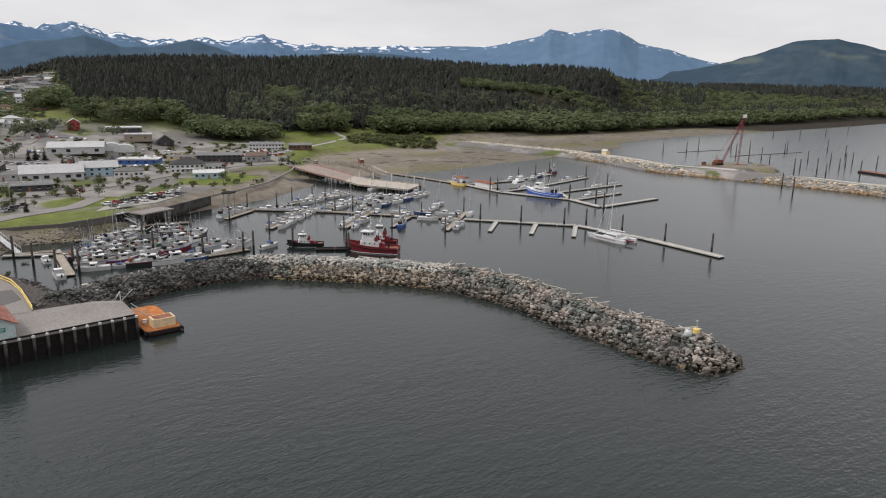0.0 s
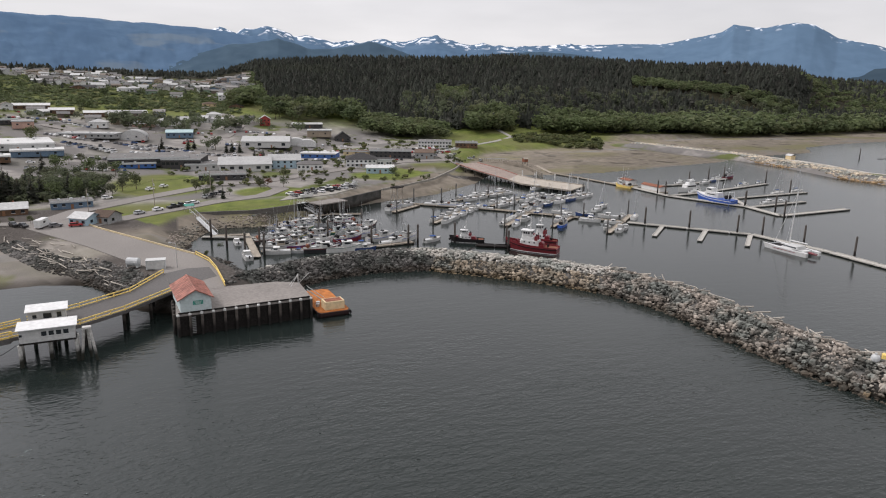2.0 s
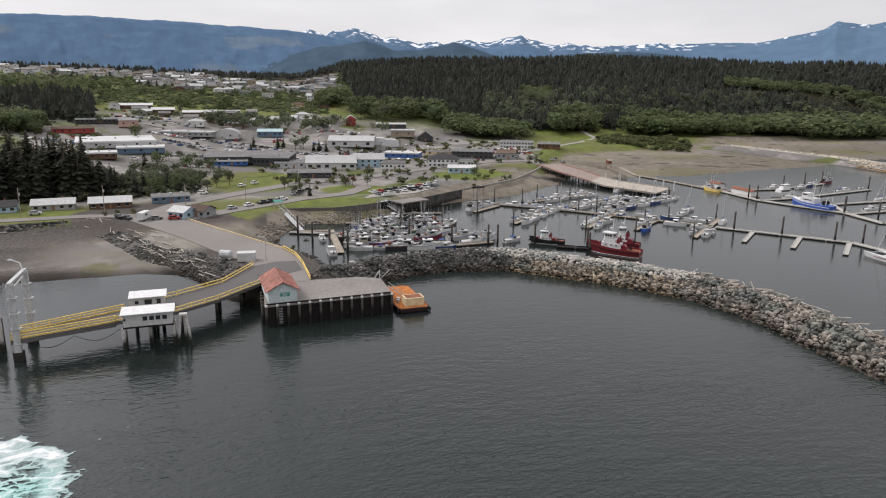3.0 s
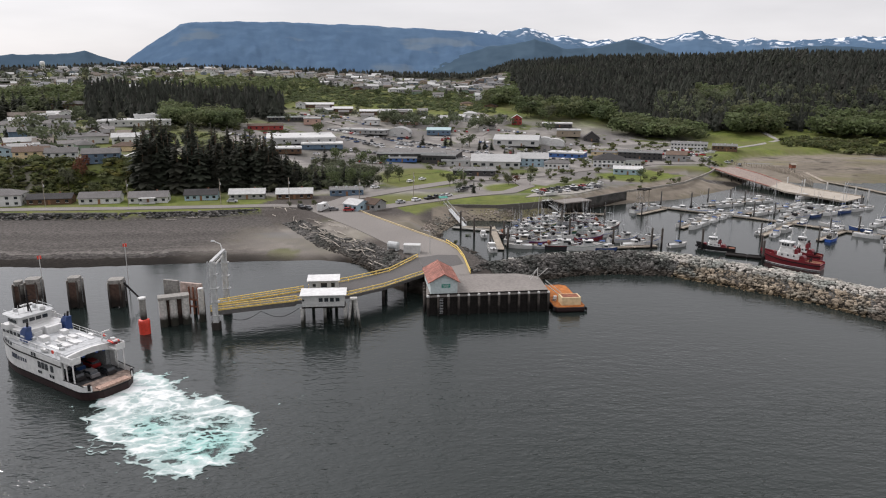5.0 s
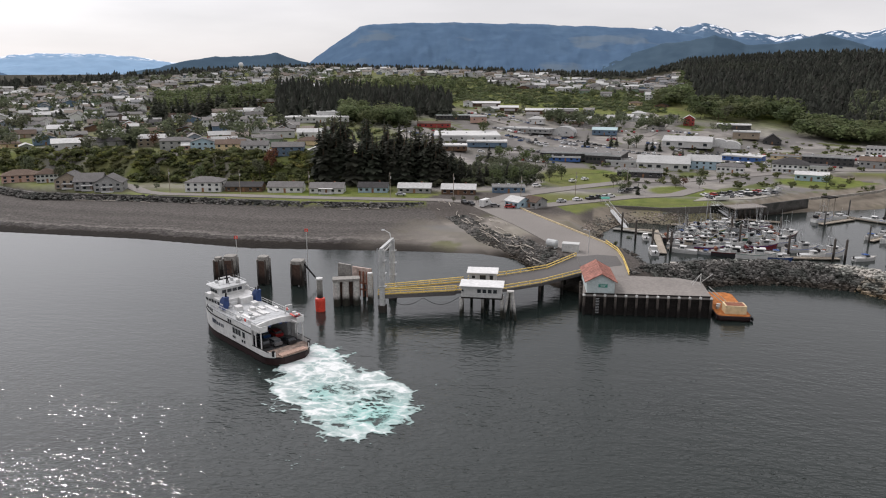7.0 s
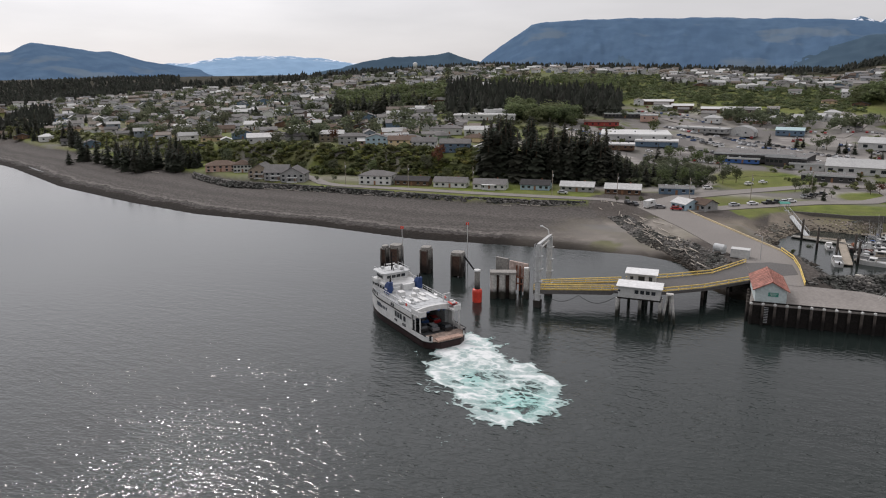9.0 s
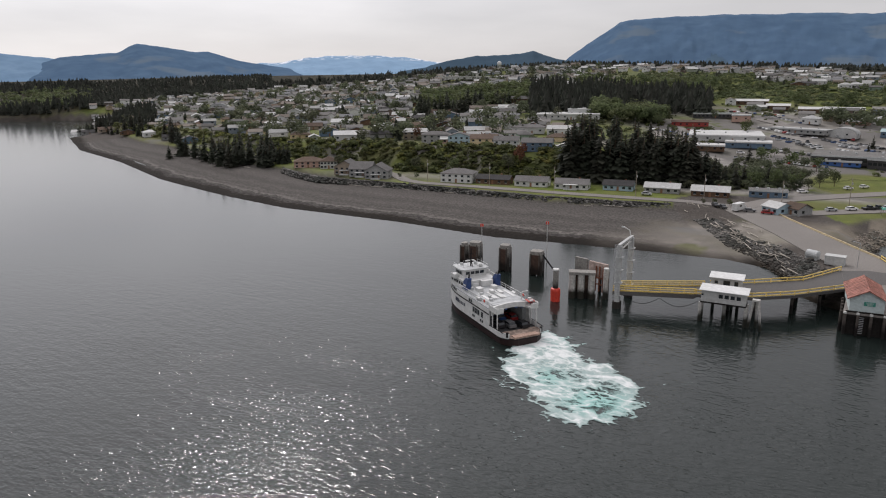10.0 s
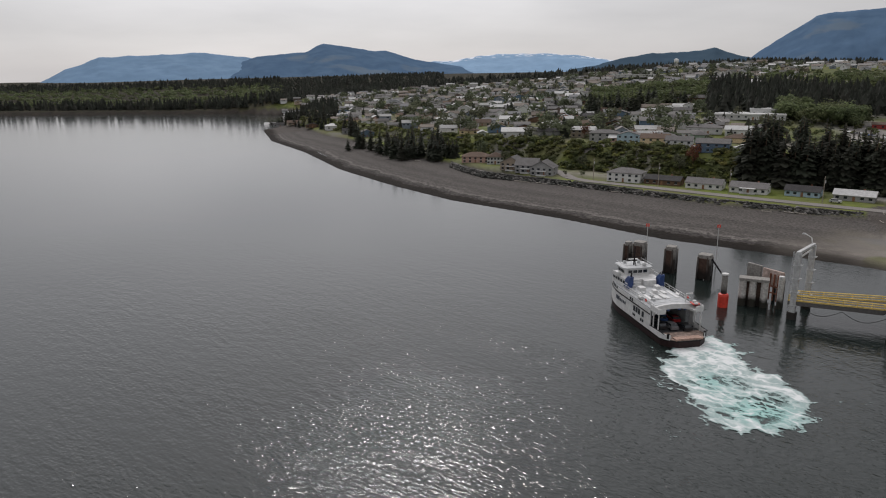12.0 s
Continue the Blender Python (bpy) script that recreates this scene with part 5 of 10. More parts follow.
def make_wharf_clutter():
    tank = thing("fuel_tank", "white horizontal tank beside the causeway road", "tank", pose(-3.2, 219.2, 5.42, 0, 0, -30), "causeway tanks")
    part("shell", Mesh().loft([[(x, math.cos(a) * r, 1.5 + math.sin(a) * r) for a in np.linspace(0, 2 * math.pi, 14, endpoint=False)] for x, r in ((-2.0, .5), (-1.7, 1.2), (1.7, 1.2), (2.0, .5))]), M_GREYDECK, tank)
    for x in (-1.5, 1.5):
        part("cradle", Mesh().box((x, 0, .25), (.4, 2, .5)), M_GREYDECK, tank)
    bx = thing("utility_box", "grey steel utility container at the roadside", "container", pose(2.8, 215.6, 5.42, 0, 0, -6))
    part("body", Mesh().box((0, 0, 1.25), (5.2, 3.0, 2.5), chamfer=.06), M_GREYDECK, bx)
    part("lid", Mesh().box((0, 0, 2.56), (5.4, 3.2, .14)), M_PALE_GREY, bx)
    for k in range(2):
        part("door", Mesh().box((-1.2 + 2.4 * k, -1.53, 1.2), (2.2, .08, 2.2)), M_PALE_GREY, bx)
    pole = thing("lamp_post", "thin grey lamp post at the head of the wharf", "lamp post", pose(8.4, 213.5, 5.42))
    part("shaft", Mesh().rod((0, 0, 0), (0, 0, 7.4), .11, .08), M_ALU, pole)
    part("arm", Mesh().rod((0, 0, 7.3), (-1.4, .3, 7.6), .06), M_ALU, pole)
    part("lamp", Mesh().box((-1.6, .35, 7.55), (.7, .3, .18), 0, .7), M_GREYDECK, pole)
    der = thing("wharf_hoist", "small pale steel hoist at the corner of the wharf", "hoist", pose(37.2, 184.6, 5.35))
    part("mast", Mesh().rod((0, 0, 0), (0, 0, 3.2), .12), M_WHITE_STEEL, der)
    part("boom", Mesh().rod((0, 0, .5), (2.6, -1.6, 3.6), .09), M_WHITE_STEEL, der)
    part("brace", Mesh().rod((-2.2, -1, 0), (0, 0, 3.1), .06).rod((-2.2, 1, 0), (0, 0, 3.1), .06), M_WHITE_STEEL, der)
    chute = thing("gangway", "aluminium gangway from the wharf down to the barge", "gangway", pose(38.6, 180.2, 0))
    part("treads", Mesh().loft([[(0, -.6, 5.3), (0, .6, 5.3), (0, .6, 5.1), (0, -.6, 5.1)], [(4.6, -.6, 1.6), (4.6, .6, 1.6), (4.6, .6, 1.4), (4.6, -.6, 1.4)]]), M_ALU, chute)
    for s in (-.6, .6):
        part("handrail", Mesh().rod((0, s, 6.2), (4.6, s, 2.5), .05), M_WHITE_STEEL, chute)


make_wharf_clutter()


def make_barge():
    root = thing("work_barge", "orange-decked work barge with a cream deckhouse box", "barge", pose(43.2, 181.6, 0, 0, 0, 93))
    ring = lambda z, k: [(x * k, y * k, z) for x, y in ((-10.2, -3.6), (-9, -4.3), (9.4, -4.3), (10.6, -3), (10.6, 3), (9.4, 4.3), (-9, 4.3), (-10.2, 3.6))]
    part("hull", Mesh().loft([ring(-.6, .93), ring(.4, 1), ring(1.25, 1.0)]), M_MAROON, root, "rust-brown hull")
    part("deck", Mesh().loft([ring(1.25, .96), ring(1.34, .96)]), M_ORANGE_DECK, root, "orange painted deck")
    part("cargo_box", Mesh().box((-6.6, -.6, 2.4), (3.6, 5.2, 2.1), chamfer=.06), M_CREAM, root, "cream steel hopper")
    part("hopper_mouth", Mesh().box((-6.6, -.6, 3.47), (2.9, 4.4, .06)), M_RUST, root)
    part("winch", Mesh().rod((-3.6, -2.6, 1.9), (-3.6, -1.2, 1.9), .55, .55, 10).box((-3.6, -1.9, 1.5), (1.4, 2, .4)), M_BLACK, root)
    part("drum", Mesh().rod((-3.2, 2.4, 1.34), (-3.2, 2.4, 2.3), .5, .5, 10), M_WHITE, root)
    part("drum", Mesh().rod((-4.4, 2.9, 1.34), (-4.4, 2.9, 2.1), .45, .45, 10), M_ALU, root)
    for x in (-9.4, -5, 0, 5, 9.6):
        for s in (-1, 1):
            part("tyre", Mesh().rod((x, s * 4.25, .55), (x, s * 4.55, .55), .5, .5, 10), M_BLACK, root)


make_barge()
# ---------------------------------------------------------------- vessels
def hull_rings(L, B, deck, keel, bow=0.35, stern=0.85, sheer=0.5, n=9, flare=0.86, low=None):
    """Rings of a hull from stern to bow; x forward. low: cut the hull off below this height."""
    rings = []
    for k in range(n):
        t = k / (n - 1)
        x = -L / 2 + L * t
        full = 1.0
        if t < 0.15:
            full = stern + (1 - stern) * math.sin(t / 0.15 * math.pi / 2)
        if t > 1 - bow:
            full = max(0.03, math.cos((t - 1 + bow) / bow * math.pi / 2) ** 0.75)
        b = B / 2 * full
        zd = deck + sheer * max(0, (t - .45) / .55) ** 2
        rake = 0.06 * L * max(0, (t - .7) / .3)
        zl = keel if low is None else low
        mid = (zd + zl) / 2
        rings.append([(x + rake, b, zd), (x + rake * .4, b * (flare + 1) / 2, mid), (x, b * flare, zl + .12), (x, 0, zl), (x, -b * flare, zl + .12), (x + rake * .4, -b * (flare + 1) / 2, mid), (x + rake, -b, zd)])
    return rings


M_MARK = mat("dark_blue_lettering", (0.030, 0.038, 0.060), .5, .1)


FERRY = pose(-71.0, 139.0, 0, 0, 0, 144.5) @ Matrix.Diagonal((1.06, 1.06, 1.06, 1))


def make_ferry():
    """x towards the bow, y to port."""
    ferry = thing("car_ferry", "white car ferry with blue funnels and an open stern deck", "ferry", FERRY)
    L, B = 36.0, 10.6

    def plan(t):
        """Half breadth along the ship."""
        if t < .10:
            return B / 2 * (.46 + .54 * math.sin(t / .10 * math.pi / 2) ** .7)
        if t > .62:
            return B / 2 * max(.16, math.cos((t - .62) / .38 * math.pi / 2) ** .62)
        return B / 2

    def strake(z0, z1, k0, k1, t0=0.0, t1=1.0, n=26, bow=0.0, lean=0.0):
        rings = []
        for k in range(n):
            t = t0 + (t1 - t0) * k / (n - 1)
            x, b = -L / 2 + L * t, plan(t)
            rise = bow * max(0, (t - .72) / .28) ** 1.5
            out = lean * max(0, (t - .8) / .2)
            rings.append([(x, b * k0, z0), (x + out, b * k1, z1 + rise), (x + out, -b * k1, z1 + rise), (x, -b * k0, z0)])
        return Mesh().loft(rings)

    part("lower_hull", strake(-1.2, 1.45, .93, 1.0), M_MAROON, ferry, "dark maroon lower hull")
    part("rubbing_strake", strake(1.40, 1.62, 1.015, 1.015), M_BLACK, ferry)
    part("main_deck", strake(1.62, 1.72, .985, .985), mat("dark_car_deck", (0.050, 0.050, 0.052), .8, .25, 1.2, .4), ferry, "dark car deck")
    part("stern_deck", strake(1.72, 1.80, .96, .96, .0, .135), mat("rust_stained_deck", (0.28, 0.215, 0.18), .8, .35, 1.2, .5), ferry, "rust-stained tan deck at the stern")
    # hull sides: plates with thickness, open towards the stern deck
    for s in (1, -1):
        side, bul = Mesh(), Mesh()
        for m, t0, t1, z1, bow in ((side, .215, .985, 6.3, .5), (bul, .03, .215, 2.75, 0)):
            rings = []
            for k in range(22):
                t = t0 + (t1 - t0) * k / 21
                x, b = -L / 2 + L * t, plan(t)
                zz = z1 + bow * max(0, (t - .8) / .2) - (max(0, (t - .86) / .13) * 1.7 if m is side else 0)
                rings.append([(x, s * b, 1.62), (x, s * b, zz), (x, s * (b - .25), zz), (x, s * (b - .25), 1.62)])
            m.loft(rings)
        part("side_plating", side, M_WHITE, ferry)
        part("bulwark", bul, M_WHITE, ferry)
        stripe = Mesh()
        rings = []
        for k in range(22):
            t = .215 + (.90 - .215) * k / 21
            x, b = -L / 2 + L * t, plan(t)
            rings.append([(x, s * (b + .02), 5.05), (x, s * (b + .12), 5.1), (x, s * (b + .12), 5.3), (x, s * (b + .02), 5.35)])
        part("belting", stripe.loft(rings), M_BLACK, ferry, "dark belting line")
        # openings along the car deck and portholes
        for x, w, h, z in ((-7.0, .9, 1.25, 4.1), (-5.2, .9, 1.25, 4.1), (-4.0, .9, 1.25, 4.1), (-2.8, .9, 1.25, 4.1), (-7.2, .55, .6, 2.6), (-6.3, .55, .6, 2.6), (-3.1, .5, .5, 2.6), (-2.4, .5, .5, 2.6), (-1.6, .55, .7, 5.8), (-.7, .55, .7, 5.8)):
            t = (x + L / 2) / L
            part("side_window", Mesh().box((x, s * (plan(t) + .02), z), (w, .1, h), chamfer=0), M_GLASS, ferry)
        for k in range(4):
            x = 7.0 + 1.25 * k
            t = (x + L / 2) / L
            slope = math.degrees(math.atan2(plan(t + .02) - plan(t - .02), .04 * L))
            part("side_window", Mesh().box((x, s * (plan(t) - .02), 6.05), (.7, .2, .6), s * slope), M_GLASS, ferry)
        # company lettering drawn as plain bars
        for k, w in enumerate((.7, .9, .55, .55, .5, .5, .5)):
            x = 6.9 - .82 * k
            t = (x + L / 2) / L
            slope = math.degrees(math.atan2(plan(t + .02) - plan(t - .02), .04 * L))
            part("hull_mark", Mesh().box((x, s * (plan(t) + .03), 3.75 + (.12 if k < 3 else 0)), (w * .8, .1, .95 if k < 3 else .7), s * slope), M_MARK, ferry)
        # funnels
        fun = part("funnel", Mesh().loft([[(x + 3.6, s * 3.9 + y, 6.9) for x, y in ((-1.1, -.7), (1.1, -.7), (1.1, .7), (-1.1, .7))], [(x * .8 + 3.3, s * 3.9 + y * .85, 9.0) for x, y in ((-1.1, -.7), (1.1, -.7), (1.1, .7), (-1.1, .7))], [(x * .5 + 2.6, s * 3.9 + y * .7, 9.9) for x, y in ((-1.1, -.7), (1.1, -.7), (1.1, .7), (-1.1, .7))]]), M_NAVY, ferry, "blue raked funnel")
        part("exhaust", Mesh().rod((2.7, s * 3.9, 9.4), (2.3, s * 3.9, 10.9), .2).rod((3.2, s * 3.6, 9.2), (2.9, s * 3.6, 10.4), .14), M_BLACK, fun)
        part("chevron", Mesh().box((3.4, s * 4.62, 8.1), (1.3, .08, .3), 0), M_WHITE, fun)
        # stern posts and wing platforms
        wing = part("wing_platform", Mesh().box((-11.9, s * 4.35, 6.35), (3.4, 1.9, .3), chamfer=.1).box((-11.9, s * 5.2, 6.95), (3.4, .12, 1.0)).box((-13.6, s * 4.35, 6.95), (.12, 1.8, 1.0)), M_WHITE, ferry)
        for x in (-13.4, -11.2):
            part("wing_post", Mesh().rod((x, s * 4.9, 1.7), (x, s * 4.9, 6.3), .14), M_WHITE, wing)
        for k in range(7):
            x = -8.5 + 2.3 * k
            part("rail_post", Mesh().rod((x, s * 4.95, 6.7), (x, s * 4.95, 7.8), .05, .05, 5), M_WHITE, ferry)
    part("bow_plate", Mesh().box((17.0, 0, 2.9), (.5, 2.2, 2.4)), M_WHITE, ferry)
    roof = strake(6.25, 6.55, .99, .99, .20, .93)
    part("upper_deck", roof, mat("upper_deck_paint", (0.34, 0.35, 0.355), .65, .12, 1, .3), ferry, "pale grey upper deck")
    # raised passenger lounge roof with a crown over the stern opening
    part("lounge", Mesh().loft([[(x, y, 6.5) for x, y in ((-10.4, -4.4), (6.0, -4.4), (6.0, 4.4), (-10.4, 4.4))], [(x, y, 7.15) for x, y in ((-10.0, -4.1), (5.6, -4.1), (5.6, 4.1), (-10.0, 4.1))]]), mat("lounge_roof", (0.38, 0.39, 0.395), .7, .14, 1, .35), ferry, "grey lounge roof")
    arch = [(-4.95 + 9.9 * k / 12, 5.0 + 1.35 * (1 - abs(k / 6 - 1) ** 2.6)) for k in range(13)] + [(4.95 - 9.9 * k / 12, 6.9 + .55 * (1 - abs(k / 6 - 1) ** 2)) for k in range(13)]
    part("stern_header", Mesh().loft([[(x, y, z) for y, z in arch] for x in (-11.0, -10.5)]), M_WHITE, ferry)
    part("foredeck", strake(4.55, 4.62, .97, .97, .88, .985), M_RUST, ferry, "rust-brown foredeck")
    part("foredeck_gear", Mesh().rod((15.0, -1.0, 5.0), (15.0, 1.0, 5.0), .35).box((14.0, 0, 4.9), (.8, 1.6, .6)).rod((13.4, 1.6, 4.6), (13.4, 1.6, 5.5), .15).rod((13.4, -1.6, 4.6), (13.4, -1.6, 5.5), .15), M_RED, ferry)
    for y in (-3.2, -1.0, 1.0, 3.2):
        part("skylight", Mesh().box((-4.0, y, 7.2), (5.2, .7, .16), chamfer=.05), M_GELCOAT, ferry)
    for k in range(6):
        part("deck_stripe", Mesh().box((-8.8 + 2.6 * k, 0, 7.17), (.12, 7.6, .05)), M_GREYDECK, ferry)
    for s in (-1, 1):
        part("life_ring", Mesh().rod((-7.5, s * 4.98, 7.5), (-7.5, s * 5.06, 7.5), .38, .38, 10), M_ORANGE, ferry, "orange life ring")
    for y, h in ((-2.6, .7), (-1.2, .5), (1.4, .55), (2.6, .7)):
        part("header_mark", Mesh().box((-10.92, y, 6.2), (.06, .55, h), 0), M_NAVY, ferry)
    for x, y, w, d, h in ((-5.5, 1.8, 2.6, .8, .35), (-5.4, 0, 2.6, .7, .35), (-2.6, -1.6, 2.2, .9, .4), (-2.4, .4, 1.2, 1.0, .8), (.2, 2.3, 1.8, 1.4, .9), (1.0, -2.0, 1.6, 1.2, .7)):
        part("deck_locker", Mesh().box((x, y, 7.15 + h / 2), (w, d, h), chamfer=.08), M_WHITE, ferry)
    # bridge
    bridge = part("deckhouse", Mesh().box((8.4, 0, 7.55), (8.6, 8.4, 2.1), chamfer=.9), M_WHITE, ferry)
    for s in (-1, 1):
        for k in range(5):
            part("house_window", Mesh().box((5.6 + 1.35 * k, s * 4.22, 7.75), (.9, .1, .7)), M_GLASS, bridge)
    for k in range(5):
        part("house_window", Mesh().box((12.72, -2.6 + 1.3 * k, 7.75), (.1, .9, .7)), M_GLASS, bridge)
    part("bridge_rail", Mesh().rod((4.4, -4.1, 9.5), (4.4, 4.1, 9.5), .05, .05, 5).rod((4.4, -4.1, 9.5), (8.2, -4.1, 9.5), .05, .05, 5).rod((4.4, 4.1, 9.5), (8.2, 4.1, 9.5), .05, .05, 5).rod((4.4, -4.1, 8.5), (4.4, -4.1, 9.5), .05, .05, 5).rod((4.4, 4.1, 8.5), (4.4, 4.1, 9.5), .05, .05, 5), M_WHITE, bridge)
    part("plant_room", Mesh().box((4.0, -1.3, 7.7), (2.2, 3.0, 1.7), chamfer=.1).box((4.4, 1.6, 7.4), (1.6, 1.8, 1.1), chamfer=.1), M_WHITE, bridge)
    for k in range(5):
        part("vent_box", Mesh().box((-7.2 + 2.4 * k, 3.1 - .9 * (k % 2), 7.4), (.7, .7, .5)), M_GREYDECK, bridge)
    plan_w = ((-2.0, -2.6), (1.2, -2.6), (2.0, -1.8), (2.0, 1.8), (1.2, 2.6), (-2.0, 2.6))
    wheel = part("wheelhouse", Mesh().loft([[(x * 1.15 + 9.6, y * 1.2, 8.5) for x, y in plan_w], [(x * 1.25 + 9.6, y * 1.28, 10.5) for x, y in plan_w]]), M_WHITE, ferry)
    for k in range(4):
        part("bridge_window", Mesh().box((7.14, -1.9 + 1.27 * k, 9.65), (.14, 1.0, .7)), M_GLASS, wheel)
        part("bridge_window", Mesh().box((12.08, -1.5 + 1.0 * k, 9.65), (.14, .85, .7)), M_GLASS, wheel)
    for s in (-1, 1):
        for k in range(3):
            part("bridge_window", Mesh().box((8.3 + 1.05 * k, s * 3.26, 9.65), (.85, .12, .7)), M_GLASS, wheel)
    part("bridge_roof", Mesh().box((9.6, 0, 10.6), (6.0, 7.6, .2), chamfer=.7), M_GREYDECK, wheel, "grey bridge roof")
    part("bridge_wing", Mesh().box((9.4, 0, 8.42), (2.2, 9.6, .18)).box((8.4, -4.2, 8.95), (.1, 1.2, .9)).box((8.4, 4.2, 8.95), (.1, 1.2, .9)).box((9.4, 4.8, 8.95), (2.2, .1, .9)).box((9.4, -4.8, 8.95), (2.2, .1, .9)), M_WHITE, wheel)
    mast = part("mast", Mesh().rod((9.4, 0, 10.5), (9.2, 0, 15.2), .2, .12).rod((9.3, -1.6, 12.7), (9.3, 1.6, 12.7), .08).rod((9.3, -.9, 13.9), (9.3, .9, 13.9), .07).rod((8.2, 0, 10.5), (9.3, 0, 12.8), .1), M_BLACK, ferry, "dark signal mast")
    part("radar", Mesh().box((9.9, 0, 12.0), (.35, 2.4, .25)), M_WHITE, mast)
    part("dome", Mesh().loft([[(8.0 + math.cos(a) * r, -2 + math.sin(a) * r, z) for a in np.linspace(0, 6.283, 10, endpoint=False)] for r, z in ((.3, 10.5), (.55, 10.9), (.4, 11.4), (.05, 11.6))]), M_GELCOAT, mast)
    part("roof_rail", Mesh().rod((6.8, -3.4, 11.4), (6.8, 3.4, 11.4), .05, .05, 5).rod((6.8, -3.4, 11.4), (12, -3.4, 11.4), .05, .05, 5).rod((6.8, 3.4, 11.4), (12, 3.4, 11.4), .05, .05, 5).box((11.2, 1.6, 11.0), (.6, .6, .6)).box((10.6, -1.8, 11.1), (.8, .5, .8)), M_GREYDECK, mast)
    for y in (-2.4, -1.3, 1.3, 2.4):
        part("whip_aerial", Mesh().rod((8.4, y, 10.5), (8.3, y, 12.8), .04), M_WHITE, mast)
    for s in (-1, 1):
        part("raft_canister", Mesh().rod((-4.6, s * 4.6, 6.95), (-3.2, s * 4.6, 6.95), .36, .36, 9), M_GELCOAT, ferry, "white life-raft canister")
        part("handrail", Mesh().rod((-8.5, s * 4.95, 7.75), (5.6, s * 4.95, 7.75), .05, .05, 5).rod((-8.5, s * 4.95, 7.25), (5.6, s * 4.95, 7.25), .04, .04, 5), M_WHITE, ferry)
        part("wing_rail", Mesh().rod((-13.6, s * 5.2, 7.6), (-10.2, s * 5.2, 7.6), .05, .05, 5), M_WHITE, ferry)
        part("bulwark_cap", Mesh().rod((-10.4, s * 5.3, 2.8), (-16.2, s * 5.0, 2.8), .1, .1, 5), M_BLACK, ferry)
        part("corner_fender", Mesh().rod((-16.6, s * 4.2, 1.9), (-16.6, s * 4.2, 3.0), .3, .3, 8), M_BLACK, ferry)
    # rescue boat and davit
    boat = part("rescue_boat", Mesh().loft([[(-12.7, -4.3 + y * .2, 6.9 + z) for y, z in ((-.6, .6), (0, 0), (.6, .6))]] + [[(-12.1 + 1.0 * k, -4.3 + y, 6.75 + z) for y, z in ((-.7, .75), (0, 0), (.7, .75))] for k in range(2)] + [[(-10.4, -4.3 + y * .3, 7.0 + z) for y, z in ((-.6, .6), (0, .1), (.6, .6))]]), M_RED, ferry, "dark red rescue boat")
    part("console", Mesh().box((-11.4, -4.3, 7.75), (.6, .7, .7), chamfer=.08).box((-12.1, -4.3, 7.6), (.5, .9, .3), chamfer=.05), M_WHITE, boat, "white steering console")
    part("boat_collar", Mesh().rod((-12.4, -3.65, 7.5), (-10.7, -3.75, 7.55), .16, .14, 7).rod((-12.4, -4.95, 7.5), (-10.7, -4.85, 7.55), .16, .14, 7), M_ORANGE, boat, "orange-red inflatable collar")
    part("davit", Mesh().rod((-9.2, -3.4, 6.6), (-9.3, -3.6, 9.0), .12).rod((-9.3, -3.6, 9.0), (-10.2, -4.6, 9.3), .1), M_WHITE, ferry)
    # inner casing of the car deck
    for s in (1, -1):
        part("casing", Mesh().box((-1.5, s * 4.55, 4.0), (14.5, .9, 4.6)), mat("car_deck_wall", (0.30, 0.31, 0.31), .7, .15), ferry)
    # cars on the ferry's deck belong to the shore's traffic, lashed in three lanes
    part("ramp_apron", Mesh().box((-16.9, 0, 1.92), (1.4, 6.0, .22)).box((-17.7, 0, 1.9), (.3, 6.2, .4)), mat("apron_steel", (0.36, 0.24, 0.19), .7, .3), ferry)
    part("anchor_gear", Mesh().rod((15.2, -.8, 3.0), (15.2, .8, 3.0), .4).box((14.2, 0, 2.6), (1.2, 2.2, .6)), M_RUST, ferry)
    return ferry


make_ferry()


